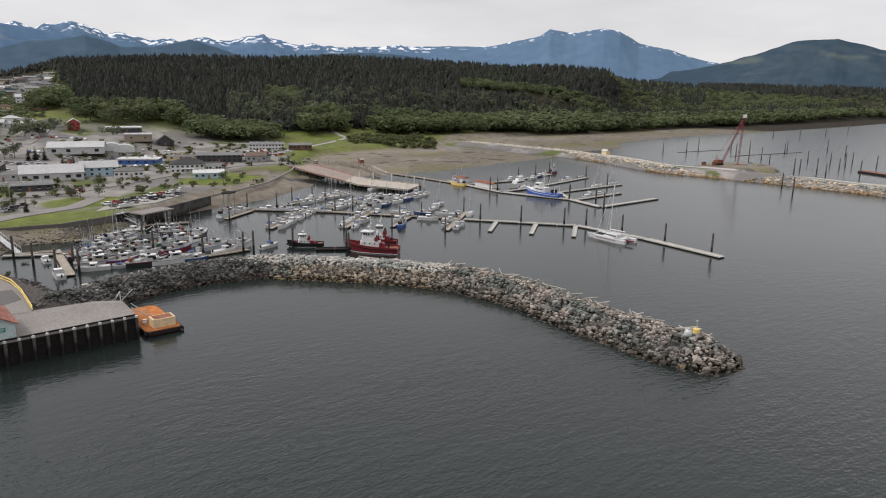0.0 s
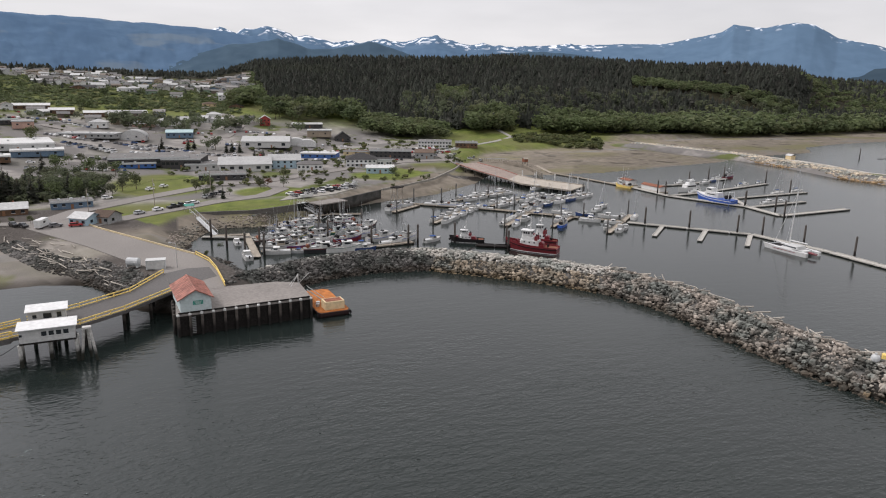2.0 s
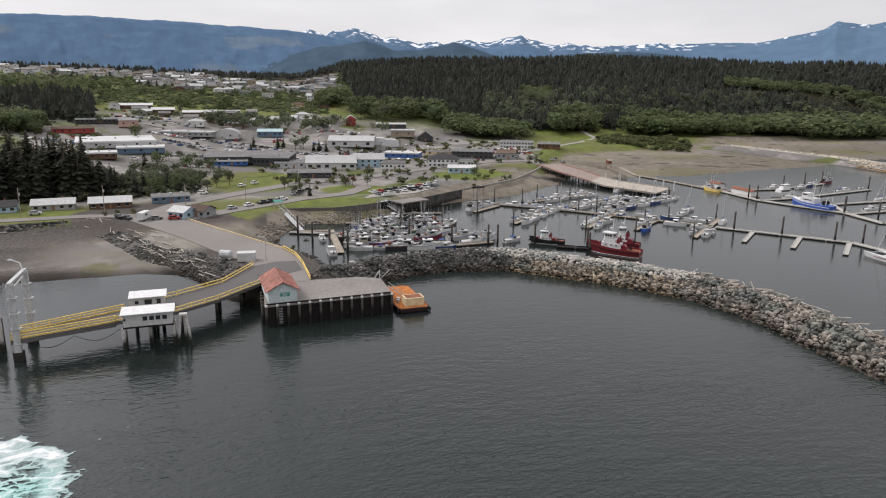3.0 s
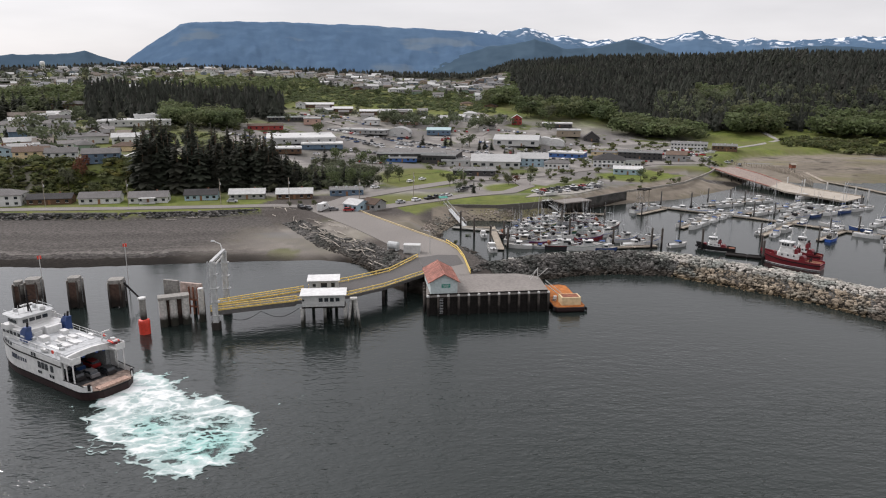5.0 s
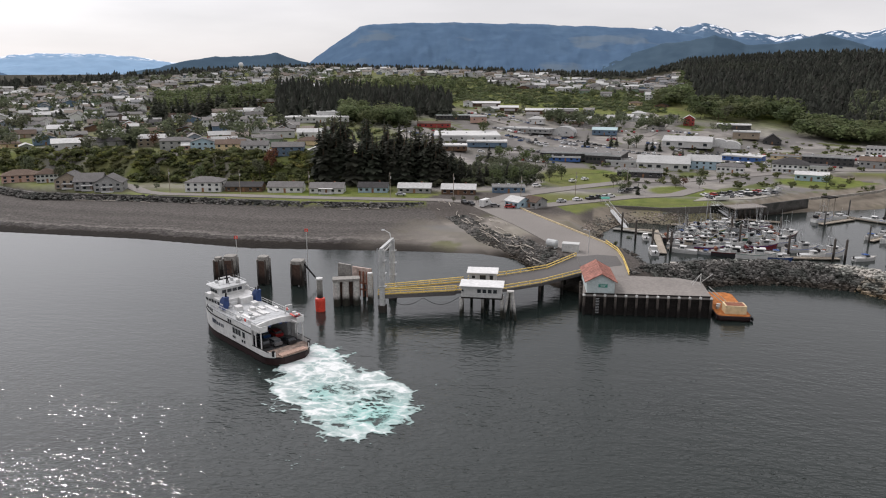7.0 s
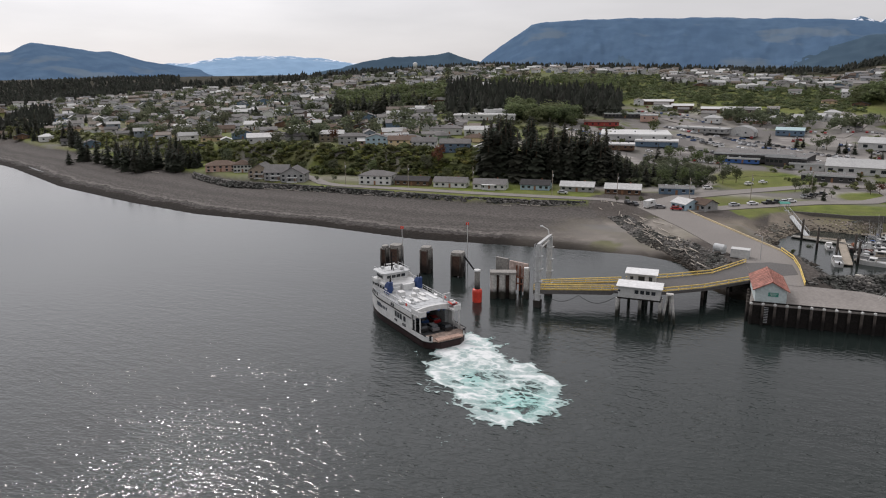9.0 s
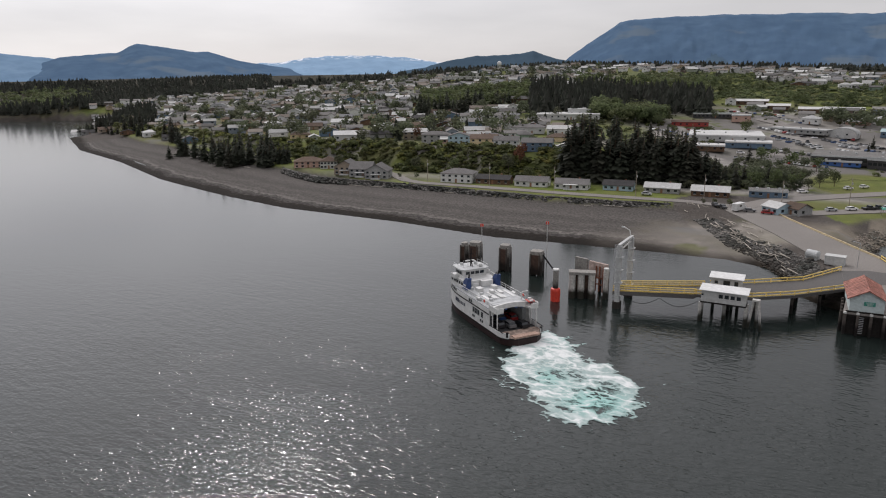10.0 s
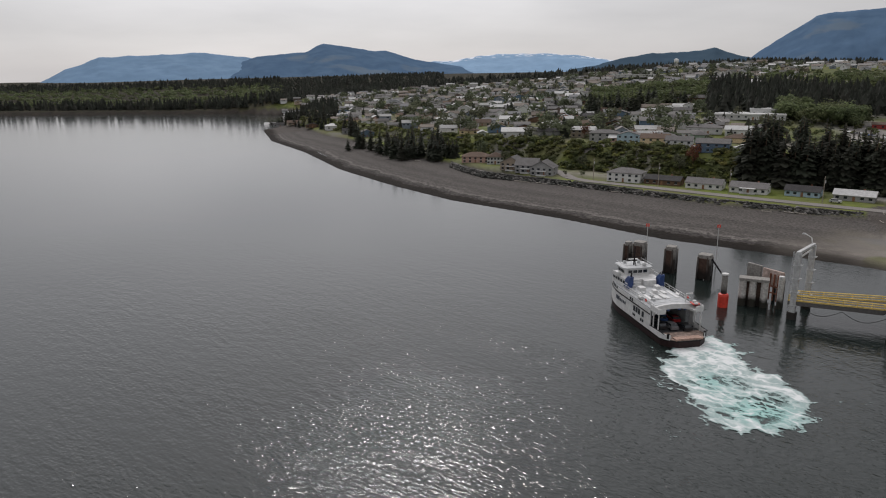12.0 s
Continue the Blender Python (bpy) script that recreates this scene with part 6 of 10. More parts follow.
def make_wash():
    """Churned water behind the ferry: a thin sheet that follows the surface."""
    m, n, l, b = shade("propeller_foam")
    a = n.new("ShaderNodeAttribute"); a.attribute_name = "foam"
    deep = n.new("ShaderNodeAttribute"); deep.attribute_name = "churn"
    c = n.new("ShaderNodeTexCoord")

    def math_node(op, x, y):
        k = n.new("ShaderNodeMath"); k.operation = op
        for i, q in enumerate((x, y)):
            if isinstance(q, bpy.types.NodeSocket):
                l.new(q, k.inputs[i])
            else:
                k.inputs[i].default_value = q
        return k.outputs[0]

    def lace(scale, drag, width, bend):
        """Threads of foam: the level line of a drawn-out, bent noise."""
        move, push = n.new("ShaderNodeTexNoise"), n.new("ShaderNodeVectorMath")
        move.inputs["Scale"].default_value, move.inputs["Detail"].default_value = scale * .8, 3.0
        l.new(c.outputs["Object"], move.inputs["Vector"])
        push.operation = "MULTIPLY_ADD"; push.inputs[1].default_value = (bend, bend, 0)
        l.new(move.outputs["Color"], push.inputs[0]); l.new(c.outputs["Object"], push.inputs[2])
        lay, net = n.new("ShaderNodeMapping"), n.new("ShaderNodeTexNoise")
        lay.inputs["Rotation"].default_value, lay.inputs["Scale"].default_value = (0, 0, radians(60)), (drag, 1, 1)
        net.inputs["Scale"].default_value, net.inputs["Detail"].default_value = scale, 2.5
        l.new(push.outputs[0], lay.inputs["Vector"]); l.new(lay.outputs["Vector"], net.inputs["Vector"])
        r = n.new("ShaderNodeMapRange"); r.inputs["From Max"].default_value = width
        r.inputs["To Min"].default_value, r.inputs["To Max"].default_value = 1.0, 0.0
        l.new(math_node("ABSOLUTE", math_node("SUBTRACT", net.outputs["Fac"], 0.5), 0.0), r.inputs["Value"])
        return r.outputs["Result"]

    grain, cloud = noise_of(n, l, 1.6, 5, lo=.2, hi=.8), noise_of(n, l, 0.16, 5, lo=.25, hi=.75)
    threads = math_node("ADD", math_node("MULTIPLY", lace(.16, .55, .05, 5.0), .56), math_node("MULTIPLY", lace(.40, .6, .06, 2.2), .42))
    total = math_node("ADD", math_node("ADD", threads, math_node("MULTIPLY", cloud, .42)), math_node("ADD", math_node("MULTIPLY", grain, .18), a.outputs["Fac"]))
    white = n.new("ShaderNodeMapRange"); white.inputs["From Min"].default_value, white.inputs["From Max"].default_value = 0.92, 1.52
    l.new(total, white.inputs["Value"])
    under = mixed(n, l, deep.outputs["Fac"], (0.230, 0.300, 0.290), (0.200, 0.385, 0.355))
    l.new(mixed(n, l, white.outputs["Result"], under, (0.58, 0.60, 0.595)), b.inputs["Base Color"])
    alpha = n.new("ShaderNodeMapRange"); alpha.inputs["From Min"].default_value, alpha.inputs["From Max"].default_value = 0.57, 0.80
    l.new(total, alpha.inputs["Value"]); l.new(alpha.outputs["Result"], b.inputs["Alpha"])
    b.inputs["Roughness"].default_value = 0.55
    bumped(n, l, b, grain, 0.4, 0.3)
    nx, ny = 116, 96
    ox, oy = -41.0, 118.0
    ax = math.atan2(104 - 137, -38 + 57)
    u, w = np.meshgrid(np.linspace(-27, 30, nx), np.linspace(-23, 23, ny))
    x, y = ox + u * math.cos(ax) - w * math.sin(ax), oy + u * math.sin(ax) + w * math.cos(ax)
    wob = np.array([noise.fractal((p * .11, q * .11, 3), 1, 2, 4) for p, q in zip(x.ravel(), y.ravel())]).reshape(x.shape)
    # the fan widens from the stern and ends in ragged lobes
    west = np.interp(u, [-27, -20, -14, -7, 4, 12, 16, 22], [-3, -6.5, -12, -13.6, -13.4, -11.4, -7, -3])
    east = np.interp(u, [-27, -22, -10, 2, 8, 13, 17, 22], [0, 1.0, 6.0, 10, 12.4, 11.0, 6.5, 1])
    inside = np.minimum(np.minimum(w - west, east - w), 21.5 - u) + wob * 5
    rim = np.clip(inside / 3.0, -1, 1)
    fresh = np.clip((-u - 2) / 20, 0, 1)
    border = np.exp(-((inside - 2.4) / 2.2) ** 2)
    pool = np.clip(np.exp(-((u - 13) / 5.5) ** 2 - ((w - 2.0) / 6) ** 2) + .7 * np.exp(-((u - 2) / 4) ** 2 - ((w + 5) / 3.5) ** 2), 0, 1)
    f = .42 * rim + .34 * fresh * (inside > 0) + .24 * border - .20 * pool - .06 + .10 * np.clip(inside / 2, 0, 1) - .15 * np.clip(-inside / 3, 0, 1)
    churn = np.clip(pool * 1.1 + .35 * np.exp(-((u + 20) / 5) ** 2) + .10 * np.clip(inside / 8, 0, 1), 0, 1)
    z = 0.06 + 0.22 * np.clip(f, 0, 1) * (0.5 + wob)
    i = (np.arange(ny - 1)[:, None] * nx + np.arange(nx - 1)[None]).ravel()
    me = arrays("propeller_wash", np.stack([x, y, z], -1).reshape(-1, 3), np.stack([i, i + 1, i + nx + 1, i + nx], -1), m, True)
    for key, q in (("foam", f), ("churn", churn)):
        me.attributes.new(key, "FLOAT", "POINT").data.foreach_set("value", q.astype(np.float32).ravel())
    tagged(new("propeller_wash", me), "white and turquoise foam churned up behind the ferry", "foam", kind="stuff")


make_wash()

# --- small craft -------------------------------------------------------
M_HULLS = {"white": M_GELCOAT, "navy": M_NAVY, "blue": M_BLUE, "red": M_RED, "black": mat("black_hull", (0.025, 0.025, 0.028), .4, .1), "green": mat("green_hull", (0.03, 0.12, 0.09), .45, .1), "yellow": M_YELLOW, "grey": mat("grey_hull", (0.33, 0.34, 0.35), .45, .1)}
M_BOATWHITE = mat("weathered_boat_white", (0.43, 0.43, 0.42), .55, .15, 1.2, .4, bump=0, objects=.4)
M_CANVAS = mat("blue_canvas", (0.03, 0.07, 0.20), .85, .15)
M_BOATDECK = mat("worn_boat_deck", (0.27, 0.265, 0.25), .75, .25, 2.5, .6, objects=.35)
M_WOODTRIM = mat("varnished_wood", (0.20, 0.095, 0.045), .45, .2)


def boat_shell(root, L, B, deck, colour, sheer, stern=.85):
    part("hull", Mesh().loft(hull_rings(L, B, deck, -.35, .42, stern, sheer)), M_HULLS[colour], root, "" if colour == "white" else colour + " hull")
    part("deck", Mesh().loft([[(x, y * .93, z + .02) for x, y, z in (r[0], r[-1])] + [(x, y * .93, z + .07) for x, y, z in (r[-1], r[0])] for r in hull_rings(L, B, deck, -.35, .42, stern, sheer)]), M_BOATDECK, root)


def motorboat(L=7.0, colour="white", canvas=False):
    root = thing("motorboat", f"{colour} cabin motorboat moored at a float", "boat", group="small craft")
    B, deck = L * .34, L * .13
    boat_shell(root, L, B, deck, colour, L * .05)
    h = L * .125
    cab = part("cabin", Mesh().loft([[(x, y, deck) for x, y in ((-L * .05, -B * .38), (L * .24, -B * .30), (L * .24, B * .30), (-L * .05, B * .38))], [(x, y, deck + h) for x, y in ((-L * .05, -B * .34), (L * .12, -B * .26), (L * .12, B * .26), (-L * .05, B * .34))]]), M_GELCOAT, root)
    part("windscreen", Mesh().loft([[(x + .03, y, deck + h * .35) for x, y in ((L * .17, -B * .28), (L * .21, -B * .28), (L * .21, B * .28), (L * .17, B * .28))], [(x, y, deck + h * .9) for x, y in ((L * .11, -B * .25), (L * .145, -B * .25), (L * .145, B * .25), (L * .11, B * .25))]]), M_GLASS, cab)
    for s in (-1, 1):
        part("side_window", Mesh().box((L * .05, s * B * .345, deck + h * .62), (L * .15, .06, h * .4)), M_GLASS, cab)
    part("roof", Mesh().box((L * .02, 0, deck + h + .05), (L * .24, B * .74, .1), chamfer=.1), M_CANVAS if canvas else M_BOATWHITE, cab)
    part("cockpit_sole", Mesh().box((-L * .28, 0, deck + .03), (L * .38, B * .62, .1)), M_GREYDECK, root)
    part("outboard", Mesh().box((-L * .52, 0, deck + .1), (.45, .4, .9), chamfer=.1), M_BLACK, root)
    part("aerial", Mesh().rod((0, B * .2, deck + h), (-.3, B * .2, deck + h + L * .28), .03, .02, 4), M_WHITE, root)
    return root


def sailboat(L=9.5, colour="white"):
    root = thing("sailboat", f"{colour} sailing yacht with a bare mast at a float", "boat", group="small craft")
    B, deck = L * .31, L * .105
    boat_shell(root, L, B, deck, colour, L * .04, .65)
    part("coachroof", Mesh().loft([[(x, y, deck) for x, y in ((-L * .1, -B * .3), (L * .22, -B * .2), (L * .22, B * .2), (-L * .1, B * .3))], [(x, y, deck + .55) for x, y in ((-L * .08, -B * .25), (L * .16, -B * .16), (L * .16, B * .16), (-L * .08, B * .25))]]), M_GELCOAT, root)
    for s in (-1, 1):
        part("port_light", Mesh().box((L * .05, s * B * .245, deck + .33), (L * .16, .08, .2), -s * 8), M_GLASS, root)
    rig = part("mast", Mesh().rod((L * .1, 0, deck), (L * .08, 0, deck + L * 1.25), .13, .09, 6), M_ALU, root)
    part("spreader", Mesh().rod((L * .09, -B * .3, deck + L * .7), (L * .09, B * .3, deck + L * .7), .05, .05, 4), M_ALU, rig)
    boom = part("boom", Mesh().rod((L * .08, 0, deck + 1.3), (-L * .32, 0, deck + 1.35), .09, .08, 6), M_ALU, root)
    part("sail_cover", Mesh().rod((L * .06, 0, deck + 1.5), (-L * .3, 0, deck + 1.48), .2, .12, 7), M_CANVAS, boom)
    part("stay", Mesh().rod((L * .5, 0, deck + .4), (L * .08, 0, deck + L * 1.22), .025, .025, 4).rod((-L * .48, 0, deck), (L * .08, 0, deck + L * 1.22), .025, .025, 4), M_ALU, root)
    part("rudder_post", Mesh().box((-L * .49, 0, .35), (.12, .12, 1.0)), M_ALU, root)
    return root


def fishing_boat(L=11.5, colour="white", trim="blue", house=None, gear=None):
    root = thing("fishing_boat", f"{colour} fishing boat with wheelhouse, mast and trolling poles", "boat", group="fishing fleet")
    B, deck = L * .32, L * .13
    boat_shell(root, L, B, deck, colour, L * .085, .8)
    part("rub_rail", Mesh().loft([[(x, y * 1.02, z - .22) for x, y, z in (r[0], r[-1])] + [(x, y * 1.02, z - .1) for x, y, z in (r[-1], r[0])] for r in hull_rings(L, B, deck, -.35, .42, .8, L * .085)]), M_HULLS[trim], root)
    h = 1.75
    wh = part("wheelhouse", Mesh().box((L * .12, 0, deck + h / 2 + .15), (L * .24, B * .6, h), 0, .93, .15), house or M_BOATWHITE, root)
    part("front_window", Mesh().box((L * .24, 0, deck + h * .78), (.08, B * .5, .6)), M_GLASS, wh)
    for s in (-1, 1):
        part("side_window", Mesh().box((L * .13, s * B * .297, deck + h * .78), (L * .16, .06, .55)), M_GLASS, wh)
    part("roof", Mesh().box((L * .12, 0, deck + h + .2), (L * .29, B * .68, .14), chamfer=.15), M_BOATWHITE, wh)
    m = part("mast", Mesh().rod((L * .0, 0, deck + .3), (-L * .02, 0, deck + L * .62), .09, .06, 6), M_GREYDECK, root)
    part("crosstree", Mesh().rod((0, -B * .3, deck + L * .45), (0, B * .3, deck + L * .45), .06, .06, 5), M_ALU, m)
    for s in (-1, 1):
        part("trolling_pole", Mesh().rod((L * .02, s * B * .42, deck + .4), (-L * .04, s * B * .55, deck + L * .78), .045, .03, 5), M_GREYDECK, root)
    part("boom", Mesh().rod((-L * .02, 0, deck + 1.2), (-L * .36, 0, deck + L * .3), .07, .05, 5), M_ALU, root)
    part("hatch", Mesh().box((-L * .2, 0, deck + .3), (L * .14, B * .42, .5), chamfer=.08), M_GREYDECK, root)
    part("net_drum", Mesh().rod((-L * .38, -B * .28, deck + .8), (-L * .38, B * .28, deck + .8), .6, .6, 10), M_BLACK if trim != "red" else M_RUST, root)
    part("gallows", Mesh().rod((-L * .30, -B * .36, deck), (-L * .30, -B * .34, deck + 2.6), .07, .07, 5).rod((-L * .30, B * .36, deck), (-L * .30, B * .34, deck + 2.6), .07, .07, 5).rod((-L * .30, -B * .36, deck + 2.55), (-L * .30, B * .36, deck + 2.55), .06, .06, 5), M_ALU, root)
    part("rigging", Mesh().rod((-L * .02, 0, deck + L * .6), (L * .5, 0, deck + 1.5), .03, .03, 4).rod((-L * .02, 0, deck + L * .6), (-L * .46, 0, deck + .8), .03, .03, 4).rod((-L * .02, 0, deck + L * .5), (L * .02, B * .44, deck + .5), .025, .025, 4).rod((-L * .02, 0, deck + L * .5), (L * .02, -B * .44, deck + .5), .025, .025, 4), M_BLACK, root)
    part("fish_box", Mesh().box((-L * .1, B * .22, deck + .4), (1.3, .9, .7), 12), gear or M_RUST, root)
    part("raft_case", Mesh().box((L * .08, B * .05, deck + h + .45), (.9, 1.1, .4), 5, .9), M_BLACK, root)
    part("bow_rail", Mesh().rod((L * .28, -B * .34, deck + 1.2), (L * .52, 0, deck + 1.75), .04, .04, 4).rod((L * .28, B * .34, deck + 1.2), (L * .52, 0, deck + 1.75), .04, .04, 4), M_ALU, root)
    return root


def house_barge(L=12.0):
    root = thing("float_house", "low brown and white float house moored at the dock", "float house")
    part("raft", Mesh().box((0, 0, .25), (L + 2, 6.4, .9), chamfer=.2), M_TIMBER, root)
    part("wall", Mesh().box((0, 0, 1.9), (L, 4.8, 2.4)), M_WHITE, root)
    part("roof", Mesh().gable((0, 0), (L, 4.8), 0, 3.1, .8, .4, .15), M_RUST, root, "brown shingle roof")
    for k in range(5):
        part("window", Mesh().box((-L * .4 + L * .2 * k, -2.43, 2.0), (1.1, .08, .9)), M_GLASS, root)
    return root


FLEET = {}


def moor(kind, key, make, x, y, heading, z=0.0):
    """The first of a kind is built, the rest are copies."""
    m = pose(x, y, z, 0, 0, heading)
    if key not in FLEET:
        ob = make()
        ob.matrix_basis = m
        FLEET[key] = ob
        return ob
    return copy_thing(FLEET[key], m)


MAKERS = {
    "mw7": lambda: motorboat(7.2), "mw9": lambda: motorboat(9.2), "mc8": lambda: motorboat(8.0, "white", True), "mn8": lambda: motorboat(8.2, "navy"), "mg6": lambda: motorboat(6.2, "grey", True),
    "sw9": lambda: sailboat(9.5), "sn9": lambda: sailboat(10.5, "navy"), "sr8": lambda: sailboat(8.5, "green"),
    "fw11": lambda: fishing_boat(11.5), "fw13": lambda: fishing_boat(13.0, "white", "green", M_GREYDECK, M_NAVY), "fb12": lambda: fishing_boat(12.2, "black", "red", M_BOATWHITE, M_GREYDECK), "fg11": lambda: fishing_boat(11.0, "green", "yellow", M_PALE_WALL, M_RUST), "fr10": lambda: fishing_boat(10.5, "red", "blue"), "fbl": lambda: fishing_boat(8.5, "blue", "blue"),
    "fgr": lambda: fishing_boat(11.8, "grey", "black", M_TIMBER, M_BLACK), "fy11": lambda: fishing_boat(11.5, "yellow", "grey"),
}


def dock(name, a, b, width, label, z=0.55, material=None, piles=(), rails=True):
    """A float from a to b: deck planks in bays, pontoons and bull rails."""
    d, turn = math.hypot(b[0] - a[0], b[1] - a[1]), math.degrees(math.atan2(b[1] - a[1], b[0] - a[0]))
    root = thing("dock_float", label, "dock", pose(a[0], a[1], 0, 0, 0, turn), name)
    n = max(1, round(d / 8.5))
    for k in range(n):
        x = d * (k + .5) / n
        bay = part("deck_bay", Mesh().box((x, 0, z - .09), (d / n - .08, width, .18), chamfer=.03), material or M_TIMBER, root)
        part("pontoon", Mesh().box((x, 0, z - .5), (d / n - .5, width * .86, .68)), M_DARK_TIMBER, bay)
        if rails:
            for s in (-1, 1):
                part("bull_rail", Mesh().box((x, s * (width / 2 - .12), z + .12), (d / n - .6, .2, .22)), material or M_TIMBER, bay)
    return root


PILE_MESH = Mesh().rod((0, 0, -3), (0, 0, 5.6), .34, .30, 9).data("mooring_pile", M_STEEL_PILE)
PILE_MESH_TALL = Mesh().rod((0, 0, -3), (0, 0, 7.6), .42, .36, 9).data("mooring_pile", M_PILE)
PILE_CAP = Mesh().rod((0, 0, 0), (0, 0, .5), .36, .05, 9).data("pile_cap", M_STEEL_PILE)


def pile(x, y, tall=False, scale=1.0):
    ob = tagged(new("mooring_pile", PILE_MESH_TALL if tall else PILE_MESH), "dark upright mooring pile with a tapered top", "pile", group="mooring piles")
    ob.matrix_basis = pose(x, y, 0) @ Matrix.Diagonal((1, 1, scale, 1))
    cap = new("pile_cap", PILE_CAP)
    cap.parent = ob
    cap.matrix_basis = pose(0, 0, 7.6 if tall else 5.6)


M_CONC_FLOAT = mat("concrete_float", (0.36, 0.345, 0.315), .9, .12, 1.5, .3)
# the long outer float and its fingers
dock("outer floats", (193, 245), (226, 208), 2.8, "long grey concrete outer float", material=M_CONC_FLOAT)
dock("outer floats", (226, 208), (229.5, 174), 2.8, "long grey concrete outer float", material=M_CONC_FLOAT)
dock("outer floats", (229.5, 174), (228, 140), 3.4, "long grey concrete outer float", material=M_CONC_FLOAT)
for a, b in (((202, 233), (186, 219)), ((213.5, 220), (197, 206)), ((224.5, 207), (208, 193))):
    dock("outer fingers", a, b, 1.9, "grey finger float branching from the outer float", material=M_CONC_FLOAT)
for x, y in ((198, 239.5), (210.5, 226.5), (223, 212.5), (229.8, 206), (231.6, 188), (231.6, 167), (230.6, 146)):
    pile(x, y, True)
# middle of the marina
dock("main walkway", (117, 321), (151, 292), 2.6, "weathered timber walkway float")
dock("main walkway", (151, 292), (193, 246), 2.6, "weathered timber walkway float")
dock("work float", (105, 300), (122, 313), 2.4, "short timber float with a hoist frame")
FINGERS = (((113, 271), (148, 303)), ((139, 256), (170, 284)), ((157, 248), (178, 264)), ((172, 230), (206, 259)), ((155, 300), (196, 321)), ((168, 291), (222, 316)), ((146, 320), (184, 336)))
for a, b in FINGERS:
    dock("marina fingers", a, b, 2.2, "timber finger float with moored boats")
for x, y in ((106, 298.6), (126, 329), (112, 270), (139, 324), (153, 337), (163, 334), (169, 331), (157, 298), (138, 255), (166, 297), (170, 262), (220, 318), (171, 229.5), (209, 265), (184, 265), (156, 246.5)):
    pile(x, y, False, 1.05)
br = random.Random(11)


def slips(a, b, keys, offset=3.2, side=0, jitter=6):
    """Boats along a float, bows along it or square to it."""
    d, turn = math.hypot(b[0] - a[0], b[1] - a[1]), math.degrees(math.atan2(b[1] - a[1], b[0] - a[0]))
    nx, ny = -math.sin(radians(turn)), math.cos(radians(turn))
    n = len(keys)
    for k, key in enumerate(keys):
        if not key:
            continue
        t = (k // 2 + .6) / ((n + 1) // 2)
        s = (1 if k % 2 else -1) if not side else side
        if side:
            t = (k + .5) / n
        x, y = a[0] + (b[0] - a[0]) * t + nx * s * offset, a[1] + (b[1] - a[1]) * t + ny * s * offset
        moor("", key, MAKERS[key], x, y, turn + br.choice((0, 180)) + br.uniform(-jitter, jitter) * .3)


slips(*FINGERS[0], ["mw9", "mc8", "mw9", "mw7", "mc8", "mw9", "mw7", "mw9", "sw9", "mc8"], 2.9)
slips(*FINGERS[1], ["mc8", "mw7", "mw9", "sw9", "", "mw9", "mn8", "mw7"], 2.9)
slips(*FINGERS[2], ["fbl", "", "", "mw9", "", "mw9"], 2.7)
slips(*FINGERS[3], ["mw9", "mw7", "", "", "sw9", "mw7"], 2.8)
slips(*FINGERS[4], ["mw9", "mw9", "mw7", "mw9", "mc8", "sw9", "mw9", "mg6", "mw9", "sw9"], 2.9)
slips(*FINGERS[5], ["fw11", "mw9", "mn8", "mw9", "mw9", "fw13", "sn9", "mw9", "mw9", "sw9", "mw7", "mw9"], 3.0)
slips(*FINGERS[6], ["mw9", "mc8", "mw7", "mw9", "sw9", "mw9", "mw7", "mw9"], 2.9)
slips((106, 303), (124, 316), ["fw11", "mw9"], 3.4, 1)
slips((124, 312), (150, 289), ["mw9", "fw11", "mw9", "mc8"], 3.3, 1)
slips((172, 267), (192, 245), ["", "mw9", "mw7"], 3.0, -1)
slips((172, 275), (194, 252), ["sw9", "mn8", "mw9"], 3.4, 1)
moor("", "mw7", MAKERS["mw7"], 185, 236, 40)
moor("", "mw9", MAKERS["mw9"], 199, 275, 30)
moor("", "sw9", MAKERS["sw9"], 206, 281, 25)
moor("", "mw9", MAKERS["mw9"], 206, 342, 15)


def make_hoist_frame():
    root = thing("boat_hoist_frame", "weathered timber hoist frame standing over a float", "hoist", pose(114.5, 321.5, 0, 0, 0, 38))
    for x in (-2, 2):
        for y in (-1.6, 1.6):
            part("post", Mesh().rod((x, y, -2), (x, y, 8.4), .2, .18, 7), M_TIMBER, root)
    part("platform", Mesh().box((0, 0, 8.4), (5.6, 4.4, .5)), M_DARK_TIMBER, root)
    for s in (-1, 1):
        part("brace", Mesh().rod((-2, s * 1.6, 2), (2, s * 1.6, 7.6), .1, .1, 5), M_TIMBER, root)


make_hoist_frame()
# big floats further out
BIG = [(262, 348), (261, 297), (276, 258), (272, 234), (320, 236)]
for a, b in zip(BIG[:-1], BIG[1:]):
    dock("commercial floats", a, b, 3.2, "broad grey commercial float", material=M_CONC_FLOAT)
BIG_FINGERS = (((277, 256), (318, 259)), ((289, 279), (347, 282)), ((283, 299), (353, 315)), ((300, 328), (345, 340)))
for a, b in BIG_FINGERS:
    dock("commercial fingers", a, b, 2.4, "grey finger float in the outer harbour", material=M_CONC_FLOAT)
for a, b in (((276, 258), (289, 279)), ((261, 297), (283, 299)), ((262, 330), (300, 328))):
    dock("commercial fingers", a, b, 2.4, "grey finger float in the outer harbour", material=M_CONC_FLOAT)
for x, y in ((306, 331), (328, 338), (346, 343), (354, 317), (277, 260), (279.5, 262), (281, 245), (335, 283), (262, 301), (260, 305), (272, 232)):
    pile(x, y, True)
moor("", "fy11", MAKERS["fy11"], 259, 333, 100)
